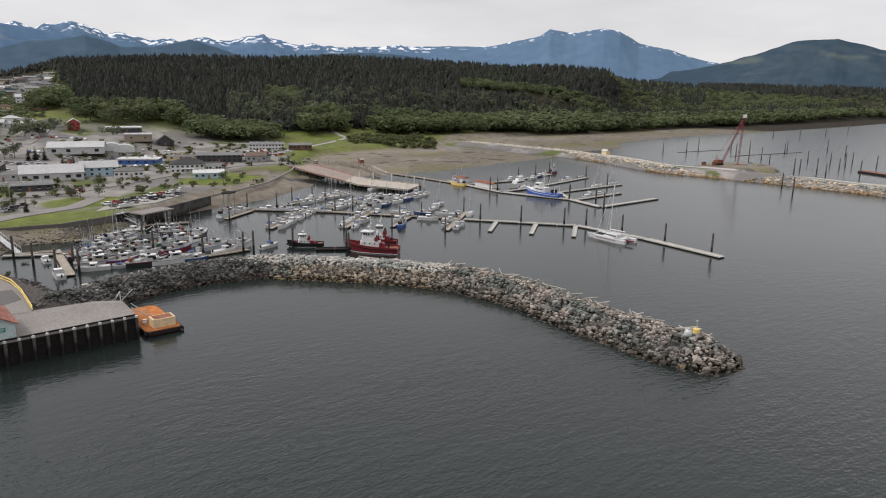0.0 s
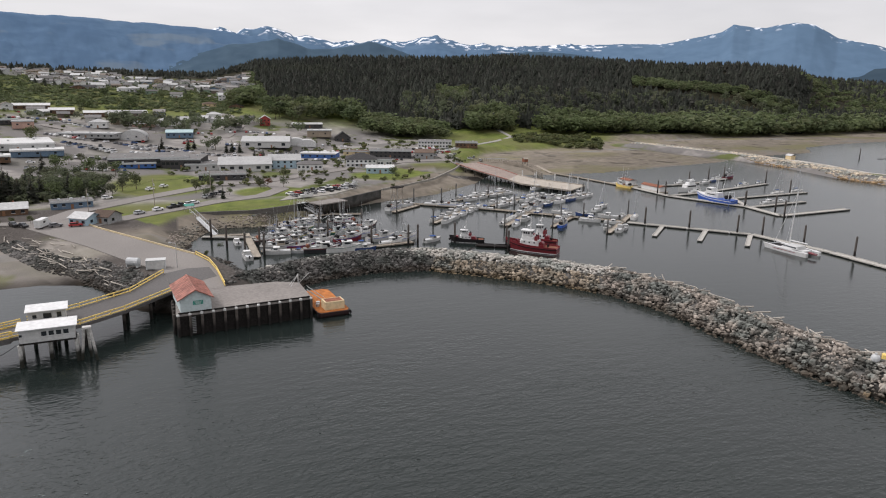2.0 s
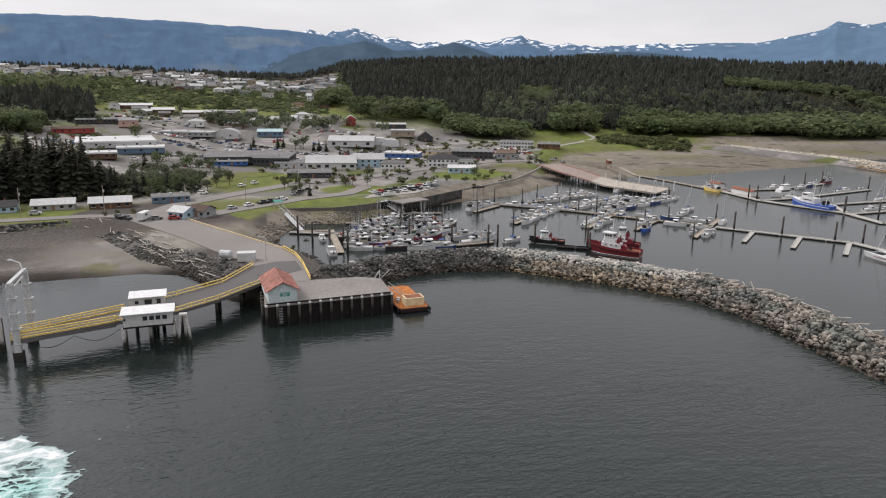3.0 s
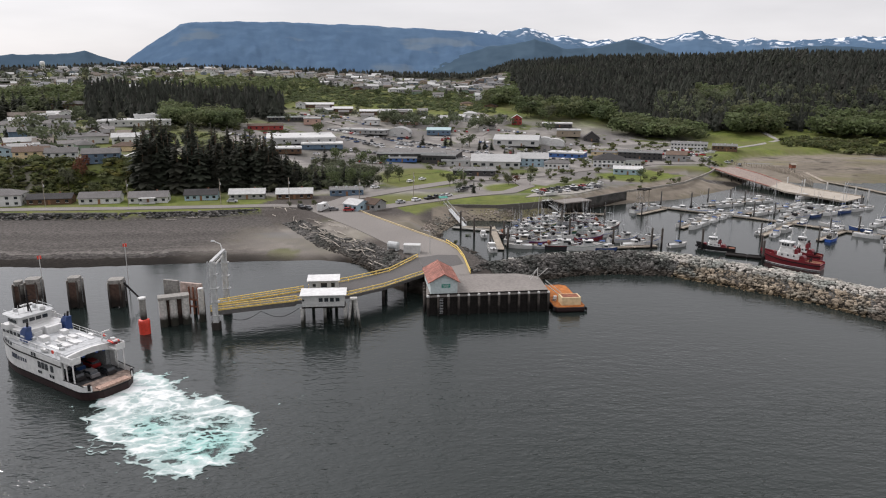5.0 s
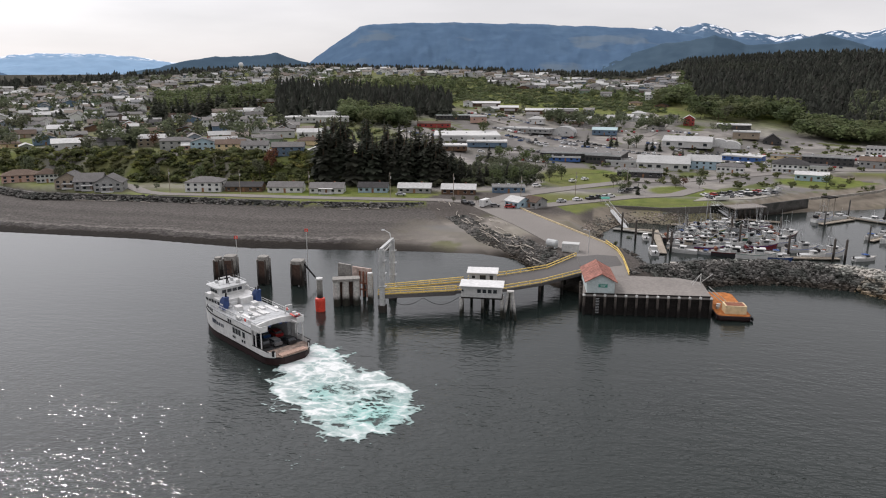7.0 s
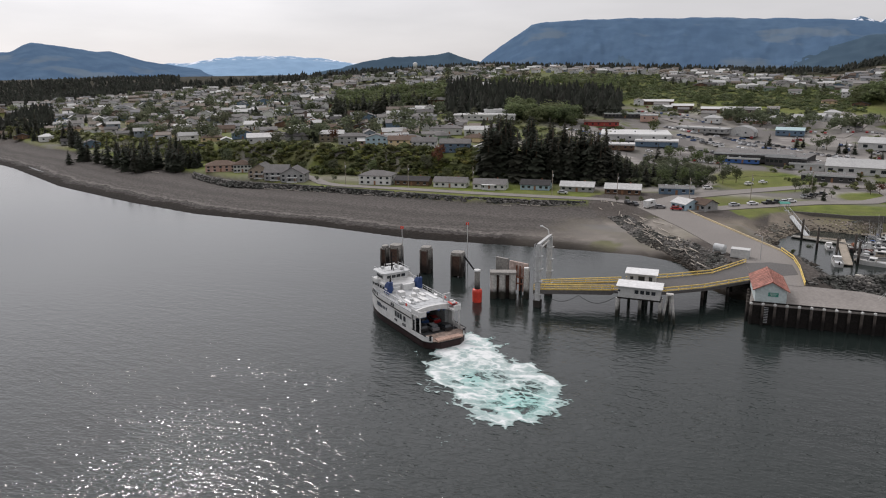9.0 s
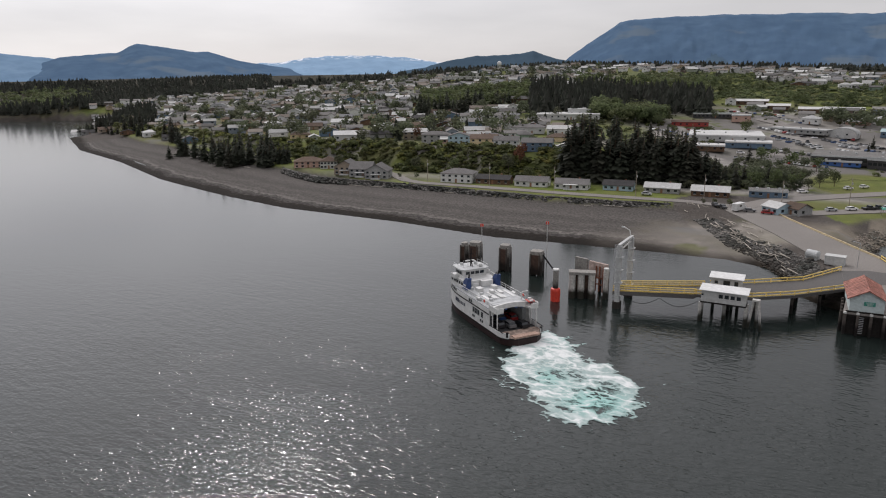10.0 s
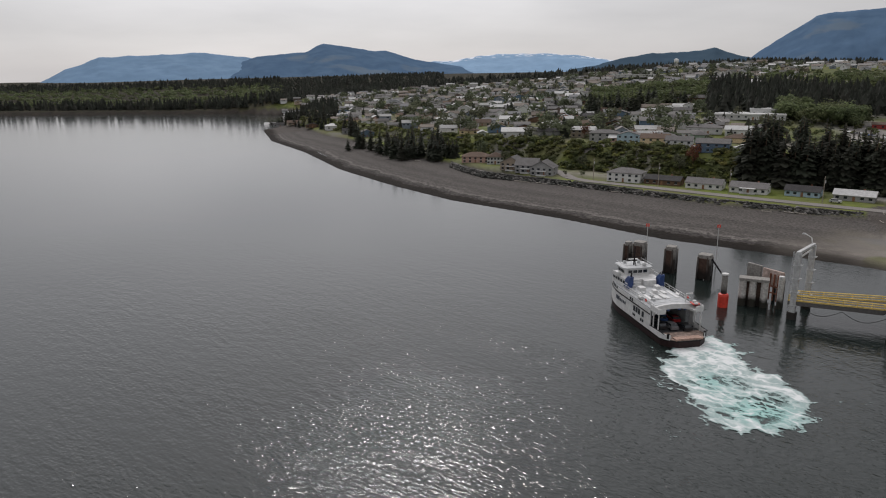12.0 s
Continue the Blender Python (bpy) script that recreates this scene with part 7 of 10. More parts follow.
hb = house_barge(15); hb.matrix_basis = pose(266.5, 316, 0, 0, 0, 92)
hb2 = house_barge(9); hb2.matrix_basis = pose(267.5, 340, 0, 0, 0, 86); tagged(hb2, "small white float house moored beside a walkway")
for key, x, y, h in (("mw9", 301, 333, 15), ("mw9", 318, 330, 15), ("mw7", 338, 341, 12), ("mn8", 330, 336, 14), ("fr10", 352, 345, 14), ("mc8", 329, 313, 12), ("mw9", 333, 314, 12), ("mg6", 350, 319, 14), ("sw9", 328, 285, 5), ("sw9", 344, 286, 3), ("mw9", 295, 262, 4), ("mw7", 304, 262, 184), ("fw11", 268, 344, 95), ("mw9", 285, 303, 10)):
    moor("", key, MAKERS[key], x, y, h)


def make_yacht():
    root = thing("motor_yacht", "tall white flybridge motor yacht alongside a float", "yacht", pose(286, 309.5, 0, 0, 0, 190))
    boat_shell(root, 17, 5.0, 1.9, "white", 1.0)
    part("saloon", Mesh().box((-.5, 0, 2.9), (9, 3.9, 2.0), 0, .9, .3), M_GELCOAT, root)
    for s in (-1, 1):
        part("saloon_window", Mesh().box((-.4, s * 1.93, 3.0), (7.0, .1, .8)), M_GLASS, root)
    part("flybridge", Mesh().box((-1, 0, 4.5), (5.5, 3.3, 1.3), 0, .88, .3), M_GELCOAT, root)
    part("bimini", Mesh().box((-1.4, 0, 6.2), (4.2, 3.0, .12)).rod((-3, 1.3, 5), (-3, 1.3, 6.2), .05).rod((-3, -1.3, 5), (-3, -1.3, 6.2), .05), M_GELCOAT, root)
    part("radar_arch", Mesh().rod((-2.6, -1.4, 5), (-3, 0, 7.2), .09).rod((-2.6, 1.4, 5), (-3, 0, 7.2), .09), M_WHITE, root)


make_yacht()


def make_trawler():
    root = thing("trawler", "bright blue steel trawler with a white deckhouse", "fishing vessel", pose(273.2, 275.5, 0, 0, 0, 97))
    L, B = 22, 6.4
    part("hull", Mesh().loft(hull_rings(L, B, 2.5, -.6, .4, .85, 1.3)), M_BLUE, root, "blue hull")
    part("white_band", Mesh().loft([[(x, y * 1.02, z - .8) for x, y, z in (r[0], r[-1])] + [(x, y * 1.02, z - .55) for x, y, z in (r[-1], r[0])] for r in hull_rings(L, B, 2.5, -.6, .4, .85, 1.3)]), M_WHITE, root)
    part("bulwark", Mesh().loft([[(x, y * .97, z) for x, y, z in (r[0], r[-1])] + [(x, y * .97, z + .5) for x, y, z in (r[-1], r[0])] for r in hull_rings(L, B, 2.5, -.6, .4, .85, 1.3)][5:]), M_WHITE, root)
    part("deckhouse", Mesh().box((1.5, 0, 3.8), (8.5, 4.6, 2.6), 0, .95, .25), M_WHITE, root)
    wheel = part("wheelhouse", Mesh().box((3.4, 0, 6.1), (4.0, 3.9, 2.1), 0, .94, .3), M_WHITE, root)
    for k in range(4):
        part("window", Mesh().box((5.38, -1.3 + .87 * k, 6.4), (.1, .65, .7)), M_GLASS, wheel)
    for s in (-1, 1):
        part("window", Mesh().box((3.3, s * 1.92, 6.4), (2.6, .1, .7)), M_GLASS, wheel)
        part("port_light", Mesh().box((1.4, s * 2.28, 4.0), (5.0, .08, .5)), M_GLASS, root)
        part("outrigger", Mesh().rod((-1, s * 2.4, 3), (-2, s * 3.6, 13.5), .14, .08), M_WHITE, root)
    part("mast", Mesh().rod((0, 0, 5), (-.4, 0, 14.5), .2, .12).rod((-.3, -1.6, 11), (-.3, 1.6, 11), .08), M_WHITE, root)
    part("gallows", Mesh().rod((-9, -2.4, 2.6), (-9, -2.0, 6.4), .16).rod((-9, 2.4, 2.6), (-9, 2.0, 6.4), .16).rod((-9, -2.1, 6.3), (-9, 2.1, 6.3), .16), M_WHITE, root)
    part("net_drum", Mesh().rod((-7, -1.6, 3.6), (-7, 1.6, 3.6), 1.0, 1.0, 12), M_BLACK, root)


make_trawler()


def make_catamaran():
    root = thing("sailing_catamaran", "white sailing catamaran with a tall twin-stayed mast", "catamaran", pose(218.6, 182.2, 0, 0, 0, 91))
    for s in (-1, 1):
        part("hull", Mesh().loft(hull_rings(18, 2.0, 1.5, -.4, .5, .6, .3)).v and Mesh().loft([[(x, y + s * 3.3, z) for x, y, z in r] for r in hull_rings(18, 2.0, 1.5, -.4, .5, .6, .3)]), M_GELCOAT, root)
        part("stripe", Mesh().box((0, s * 4.32, .95), (10, .06, .16)), M_RED, root)
    part("bridge_deck", Mesh().box((-1.5, 0, 1.25), (9.5, 6.2, .5), chamfer=.4), M_GELCOAT, root)
    cab = part("cabin", Mesh().loft([[(x, y, 1.5) for x, y in ((-4, -2.4), (3.2, -2.0), (3.2, 2.0), (-4, 2.4))], [(x, y, 2.7) for x, y in ((-3.8, -2.1), (1.6, -1.5), (1.6, 1.5), (-3.8, 2.1))]]), M_GELCOAT, root)
    part("window_band", Mesh().loft([[(x, y, 1.9) for x, y in ((-3.4, -2.36), (2.75, -1.92), (2.75, 1.92), (-3.4, 2.36))], [(x, y, 2.35) for x, y in ((-3.3, -2.24), (2.15, -1.72), (2.15, 1.72), (-3.3, 2.24))]]), M_GLASS, cab)
    part("trampoline", Mesh().box((5.8, 0, 1.2), (5.0, 5.2, .06)), M_BLACK, root)
    part("crossbeam", Mesh().rod((8.0, -3.3, 1.5), (8.0, 3.3, 1.5), .16), M_ALU, root)
    part("mast", Mesh().rod((1.4, 0, 2.6), (.6, 0, 22.5), .2, .14, 8), M_WHITE, root)
    part("forestay", Mesh().rod((8.0, 0, 1.6), (.7, 0, 21.5), .09, .09, 5), M_WHITE, root, "furled white headsail")
    part("boom", Mesh().rod((1.2, 0, 4), (-6, 0, 4.1), .22, .18), M_WHITE, root)
    part("shroud", Mesh().rod((0, 4.0, 1.5), (.6, 0, 21), .03, .03, 4).rod((0, -4.0, 1.5), (.6, 0, 21), .03, .03, 4), M_ALU, root)
    part("dinghy", Mesh().loft([[(x - 9.6, y + 1.4, z + 1.1) for x, y, z in r] for r in hull_rings(3.2, 1.5, .5, 0, .4, .9, .2, 6)]), M_RED, root, "red tender")


make_catamaran()


def make_tug(x, y, turn, L, label, small=False):
    root = thing("tug_boat", label, "tug", pose(x, y, 0, 0, 0, turn) @ Matrix.Diagonal((1, 1, .62 if small else 1, 1)))
    B = L * .32
    rings = hull_rings(L, B, 1.9, -.8, .42, .8, 1.3)
    part("hull", Mesh().loft(rings), M_RED if not small else M_BLACK, root, "red hull" if not small else "black hull")
    for side in (0, -1):
        part("bulwark", Mesh().loft([[r[side], (r[side][0], r[side][1] * .96, r[side][2]), (r[side][0] + .1, r[side][1] * .97, r[side][2] + .55 + .5 * k / len(rings)), (r[side][0] + .1, r[side][1] * 1.01, r[side][2] + .55 + .5 * k / len(rings))] for k, r in enumerate(rings)]), M_BLACK if small else M_RED, root)
    part("fender", Mesh().loft([[(x_, y_ * 1.04, z - .35) for x_, y_, z in (r[0], r[-1])] + [(x_, y_ * 1.04, z - .05) for x_, y_, z in (r[-1], r[0])] for r in rings]), M_BLACK, root, "black rubber fender")
    part("boot_top", Mesh().loft([[(x_, y_ * 1.012, .12) for x_, y_, z in (r[1], r[-2])] + [(x_, y_ * 1.012, .34) for x_, y_, z in (r[-2], r[1])] for r in rings]), M_WHITE, root, "white waterline stripe")
    part("aft_deck", Mesh().box((-L * .27, 0, 2.0), (L * .4, B * .8, .12)), M_RUST, root)
    part("deckhouse", Mesh().box((L * .06, 0, 3.1), (L * .38, B * .66, 2.2), 0, .97, .5), M_WHITE, root)
    for s in (-1, 1):
        for k in range(3):
            part("port_light", Mesh().rod((-L * .05 + L * .1 * k, s * B * .32, 3.5), (-L * .05 + L * .1 * k, s * B * .345, 3.5), .28, .28, 10), M_GLASS, root)
    part("upper_house", Mesh().box((L * .09, 0, 4.75), (L * .26, B * .58, 1.3), 0, .96, .4), M_WHITE, root)
    wheel = part("wheelhouse", Mesh().box((L * .12, 0, 6.4), (L * .19, B * .48, 2.2), 0, 1.1, .6), M_WHITE, root)
    for k in range(3):
        for f in (-1, 1):
            part("window", Mesh().box((L * .12 + f * L * .10, -B * .14 + B * .14 * k, 6.75), (.14, B * .11, .8)), M_GLASS, wheel)
    for s in (-1, 1):
        for k in range(3):
            part("window", Mesh().box((L * .075 + L * .045 * k, s * B * .25, 6.75), (L * .035, .14, .8)), M_GLASS, wheel)
    part("roof", Mesh().box((L * .12, 0, 7.55), (L * .24, B * .6, .16), chamfer=.5), M_WHITE, wheel)
    part("bridge_rail", Mesh().rod((-L * .03, -B * .3, 6.3), (-L * .03, B * .3, 6.3), .05, .05, 5).rod((-L * .03, -B * .3, 6.3), (L * .2, -B * .3, 6.3), .05, .05, 5).rod((-L * .03, B * .3, 6.3), (L * .2, B * .3, 6.3), .05, .05, 5).rod((-L * .03, -B * .3, 5.4), (-L * .03, -B * .3, 6.3), .05, .05, 5).rod((-L * .03, B * .3, 5.4), (-L * .03, B * .3, 6.3), .05, .05, 5), M_WHITE, root)
    part("mast", Mesh().rod((L * .07, -.6, 7.5), (L * .06, 0, 11.2), .1, .08).rod((L * .07, .6, 7.5), (L * .06, 0, 11.2), .1, .08).rod((L * .06, 0, 11.2), (L * .06, 0, 13.2), .08, .05).rod((L * .06, -1.3, 10.2), (L * .06, 1.3, 10.2), .06).box((L * .1, 0, 9.2), (.4, 1.9, .22)).rod((L * .15, B * .2, 7.6), (L * .15, B * .2, 10.4), .04), M_WHITE, root)
    part("funnel", Mesh().box((-L * .07, B * .2, 4.6), (1.2, .9, 2.4), 0, .8, .2).box((-L * .07, -B * .2, 4.6), (1.2, .9, 2.4), 0, .8, .2), M_RED, root, "red twin funnels")
    part("exhaust", Mesh().rod((-L * .07, B * .2, 5.7), (-L * .08, B * .2, 6.7), .16).rod((-L * .07, -B * .2, 5.7), (-L * .08, -B * .2, 6.7), .16), M_BLACK, root)
    part("towing_winch", Mesh().rod((-L * .17, -1.1, 2.9), (-L * .17, 1.1, 2.9), .9, .9, 12).box((-L * .17, 0, 2.3), (2.2, 2.8, .6)), M_RED, root)
    part("towing_bitt", Mesh().rod((-L * .3, -.7, 2.0), (-L * .3, -.7, 3.2), .18).rod((-L * .3, .7, 2.0), (-L * .3, .7, 3.2), .18).rod((-L * .3, -1.1, 2.9), (-L * .3, 1.1, 2.9), .14), M_BLACK, root)
    part("bow_winch", Mesh().rod((L * .33, -.8, 3.4), (L * .33, .8, 3.4), .55, .55, 10).box((L * .33, 0, 2.9), (1.4, 1.9, .5)), M_RED, root)
    for k in range(7):
        a = math.pi * (k - 3) / 7
        part("tyre", Mesh().rod((L * .5 - 1.2 * (1 - math.cos(a)) * 2.2 + .6, B * .40 * math.sin(a), 1.7), (L * .5 - 1.2 * (1 - math.cos(a)) * 2.2 + 1.0, B * .42 * math.sin(a), 1.7), .5, .5, 9), M_BLACK, root)
    return root


make_tug(128.2, 215.4, 132, 18.5, "red tug boat with a white wheelhouse behind the breakwater")
make_tug(112.0, 236.0, 150, 12.5, "small red, white and black tug moored to a float", True)
dock("tug floats", (112, 229), (124, 222), 4.0, "low dark timber tug float", material=M_DARK_TIMBER)
tb = make_tug(136.5, 222.5, 132, 11.0, "small red work tug moored outside another tug")
# the near basin
for a, b, w in (((23, 276), (36, 274), 2.4), ((36, 276), (34.5, 238), 2.6), ((50, 290.5), (75, 304.5), 2.4), ((38, 256), (63, 259), 2.2), ((37, 246), (75, 239), 2.2), ((74, 239), (92, 241), 2.2), ((38, 268), (62, 272), 2.0), ((44, 288), (80, 284), 2.2), ((75, 304.5), (90, 300), 2.2)):
    dock("near basin floats", a, b, w, "weathered timber float in the inner basin")
slips((38, 256), (64, 259.5), ["fw11", "fb12", "fgr", "fg11", "mw9", "fw11"], 3.2)
slips((38, 246), (75, 239.5), ["mw9", "fgr", "mg6", "fr10", "fb12", "mw9", "fw13", "", "mn8", "mc8"], 3.1)
slips((39, 268), (62, 272), ["fw13", "mg6", "fgr", "fg11"], 3.1)
slips((44, 288), (80, 284), ["mg6", "", "fw11", "sn9", "fgr", "", "fb12", "fr10"], 3.3)
for key, x, y, h in (("fb12", 83, 270.5, 35), ("fw13", 74, 266, 12), ("fw11", 77, 259, 8), ("fg11", 68, 265, 10), ("fr10", 70, 253, 5), ("fw11", 82, 250, 10), ("mw9", 84, 243, 12), ("fw11", 90, 246, 20), ("mc8", 100, 242, 20), ("mw9", 31.5, 240, 92), ("mw7", 31, 262, 92), ("mg6", 54, 288.5, 25), ("mw9", 66, 295, 28)):
    moor("", key, MAKERS[key], x, y, h)
for x, y in ((27, 258), (31.6, 245), (37.4, 241), (47, 270), (37.6, 252), (63.6, 257), (76, 242), (82, 274), (89, 238.5), (92.5, 238), (107, 237), (123, 226), (119.5, 218), (23, 272), (64, 272.6)):
    pile(x, y, True)


def make_gangway(a, b, za, zb, label):
    d, turn = math.hypot(b[0] - a[0], b[1] - a[1]), math.degrees(math.atan2(b[1] - a[1], b[0] - a[0]))
    root = thing("gangway", label, "gangway", pose(a[0], a[1], 0, 0, 0, turn), "marina gangways")
    part("walkway", Mesh().loft([[(0, -.9, za), (0, .9, za), (0, .9, za - .25), (0, -.9, za - .25)], [(d, -.9, zb), (d, .9, zb), (d, .9, zb - .25), (d, -.9, zb - .25)]]), M_GREYDECK, root)
    for s in (-.9, .9):
        part("top_chord", Mesh().rod((0, s, za + 1.4), (d, s, zb + 1.4), .07, .07, 6), M_GREYDECK, root)
        n = int(d / 2)
        for k in range(n + 1):
            x, z = d * k / n, za + (zb - za) * k / n
            part("strut", Mesh().rod((x, s, z), (x, s, z + 1.4), .06, .06, 5), M_ALU, root)
    return root


make_gangway((18.6, 302.4), (25, 276.6), 5.3, .8, "long aluminium gangway down to the inner basin")
dock("gangway float", (20, 275.5), (38, 268), 2.2, "short pale float at the foot of the gangway", material=M_CONC_FLOAT)
canopy = thing("gangway_gate", "teal gate canopy at the head of the gangway", "canopy", pose(17.6, 304.4, gz(17.6, 304.4), 0, 0, 18))
part("roof", Mesh().gable((0, 0), (3.4, 2.4), 0, 2.6, .5, .3, .12), M_TEAL, canopy)
for x, y in ((-1.5, -1), (1.5, -1), (-1.5, 1), (1.5, 1)):
    part("post", Mesh().rod((x, y, -.3), (x, y, 2.6), .1), M_TIMBER, canopy)
make_gangway((64, 311), (71, 304.5), 5.2, .8, "aluminium gangway beside the boat yard wall")
make_gangway((66, 312.5), (73, 305.5), 5.2, .8, "aluminium gangway beside the boat yard wall")

# ---------------------------------------------------------------- pier, timber wall, old piles
M_PIER = mat("red_brown_planks", (0.245, 0.198, 0.172), .85, .2, 1.5, .3)
M_PALE_PIER = mat("pale_worn_planks", (0.34, 0.305, 0.26), .9, .18, 1.5, .3)


def make_pier():
    root = thing("loading_pier", "timber ramp and low pale loading pier on piles", "pier", pose(201, 402, 0))
    left = [(-7.5, 24, 5.2), (-7.4, -10, 4.4), (-2, -38, 2.7), (-1, -52, 2.1), (12.5, -81, 2.0)]
    right = [(9, 25, 5.2), (11, -2, 4.6), (13.5, -22, 2.9), (17, -35, 2.1), (31.4, -68, 2.0)]
    for k in range(4):
        a, b, c, d = left[k], right[k], right[k + 1], left[k + 1]
        part("deck", Mesh().loft([[a, b, (b[0], b[1], b[2] - .5), (a[0], a[1], a[2] - .5)], [d, c, (c[0], c[1], c[2] - .5), (d[0], d[1], d[2] - .5)]]), M_PIER if k < 2 else M_PALE_PIER, root, "reddish plank ramp" if k < 2 else "pale timber deck")
    for k in range(11):
        t = k / 10
        for s in np.linspace(.04, .96, 4):
            p = [np.interp(t, (0, .25, .5, .7, 1), [q[i] for q in left]) * (1 - s) + np.interp(t, (0, .25, .5, .7, 1), [q[i] for q in right]) * s for i in range(3)]
            part("pile", Mesh().rod((p[0], p[1], -2), (p[0], p[1], p[2] - .4), .3, .28, 7), M_PILE, root)
    for line, red in ((left, False), (right, True)):
        for k, (a, b) in enumerate(zip(line[:-1], line[1:])):
            part("kerb_log", Mesh().rod((a[0], a[1], a[2] + .2), (b[0], b[1], b[2] + .2), .26, .26, 6), M_RED_ROOF if k < 2 else M_TIMBER, root)
    for x, y in ((14, -26), (18.5, -35), (24, -47), (30, -62), (32.2, -69)):
        part("guide_post", Mesh().rod((x + .6, y, -2), (x + .6, y, 6.2), .35, .35, 8), M_WHITE_STEEL, root, "white steel guide post")
    wall = thing("timber_breakwall", "row of grey upright timber piles across the mud flat", "piling", pose(0, 0, 0))
    line = np.array([(226, 476), (243, 452), (246, 427), (235, 384)], float)
    for k in range(52):
        x, y = np.interp(k / 51, (0, .33, .7, 1), line[:, 0]), np.interp(k / 51, (0, .33, .7, 1), line[:, 1])
        h = 3.6 + .5 * math.sin(k * 1.7)
        part("upright", Mesh().rod((x, y, -1), (x, y, h), .34, .3, 6), M_TIMBER, wall)
    for a, b in zip(line[:-1], line[1:]):
        part("waling", Mesh().rod((*a, 2.6), (*b, 2.6), .2, .2, 5), M_TIMBER, wall)
    for a, b in (((262, 438), (250, 398)), ((250, 398), (256, 369)), ((256, 369), (260, 337))):
        dock("pier floats", a, b, 2.4, "grey float off the end of the timber wall")
    dock("pier floats", (212, 352), (234, 346), 2.2, "grey float beside the pier")
    hut = thing("pile_hut", "tiny brown hut standing on piles over the mud", "hut", pose(252, 436, 0))
    part("wall", Mesh().box((0, 0, 4.6), (3, 3, 2.2)), M_RUST, hut)
    part("roof", Mesh().gable((0, 0), (3, 3), 0, 5.7, .8, .3, .12), M_TIMBER, hut)
    for x in (-1.2, 1.2):
        for y in (-1.2, 1.2):
            part("leg", Mesh().rod((x, y, 0), (x, y, 3.6), .14), M_PILE, hut)


make_pier()
OLD = ((570, 413), (581, 395), (600, 356), (564, 323), (588, 325), (559, 302), (887, 475), (925, 459), (674, 349), (518, 261), (541, 268), (1011, 466), (1087, 470), (613, 297), (751, 344), (579, 256), (625, 266), (539, 224), (622, 246), (534, 252), (522, 240), (608, 276), (596, 259), (434, 226), (404, 204), (640, 385), (662, 378), (620, 408), (700, 360), (690, 300))
for k, (x, y) in enumerate(OLD):
    pile(x, y, True, 1.0 + .5 * ((k * 7) % 5) / 5)
for a, b in (((572, 398), (640, 392)), ((585, 352), (690, 340))):
    dock("boom logs", a, b, 1.0, "floating boom of logs between old piles", .25, M_DARK_TIMBER, rails=False)


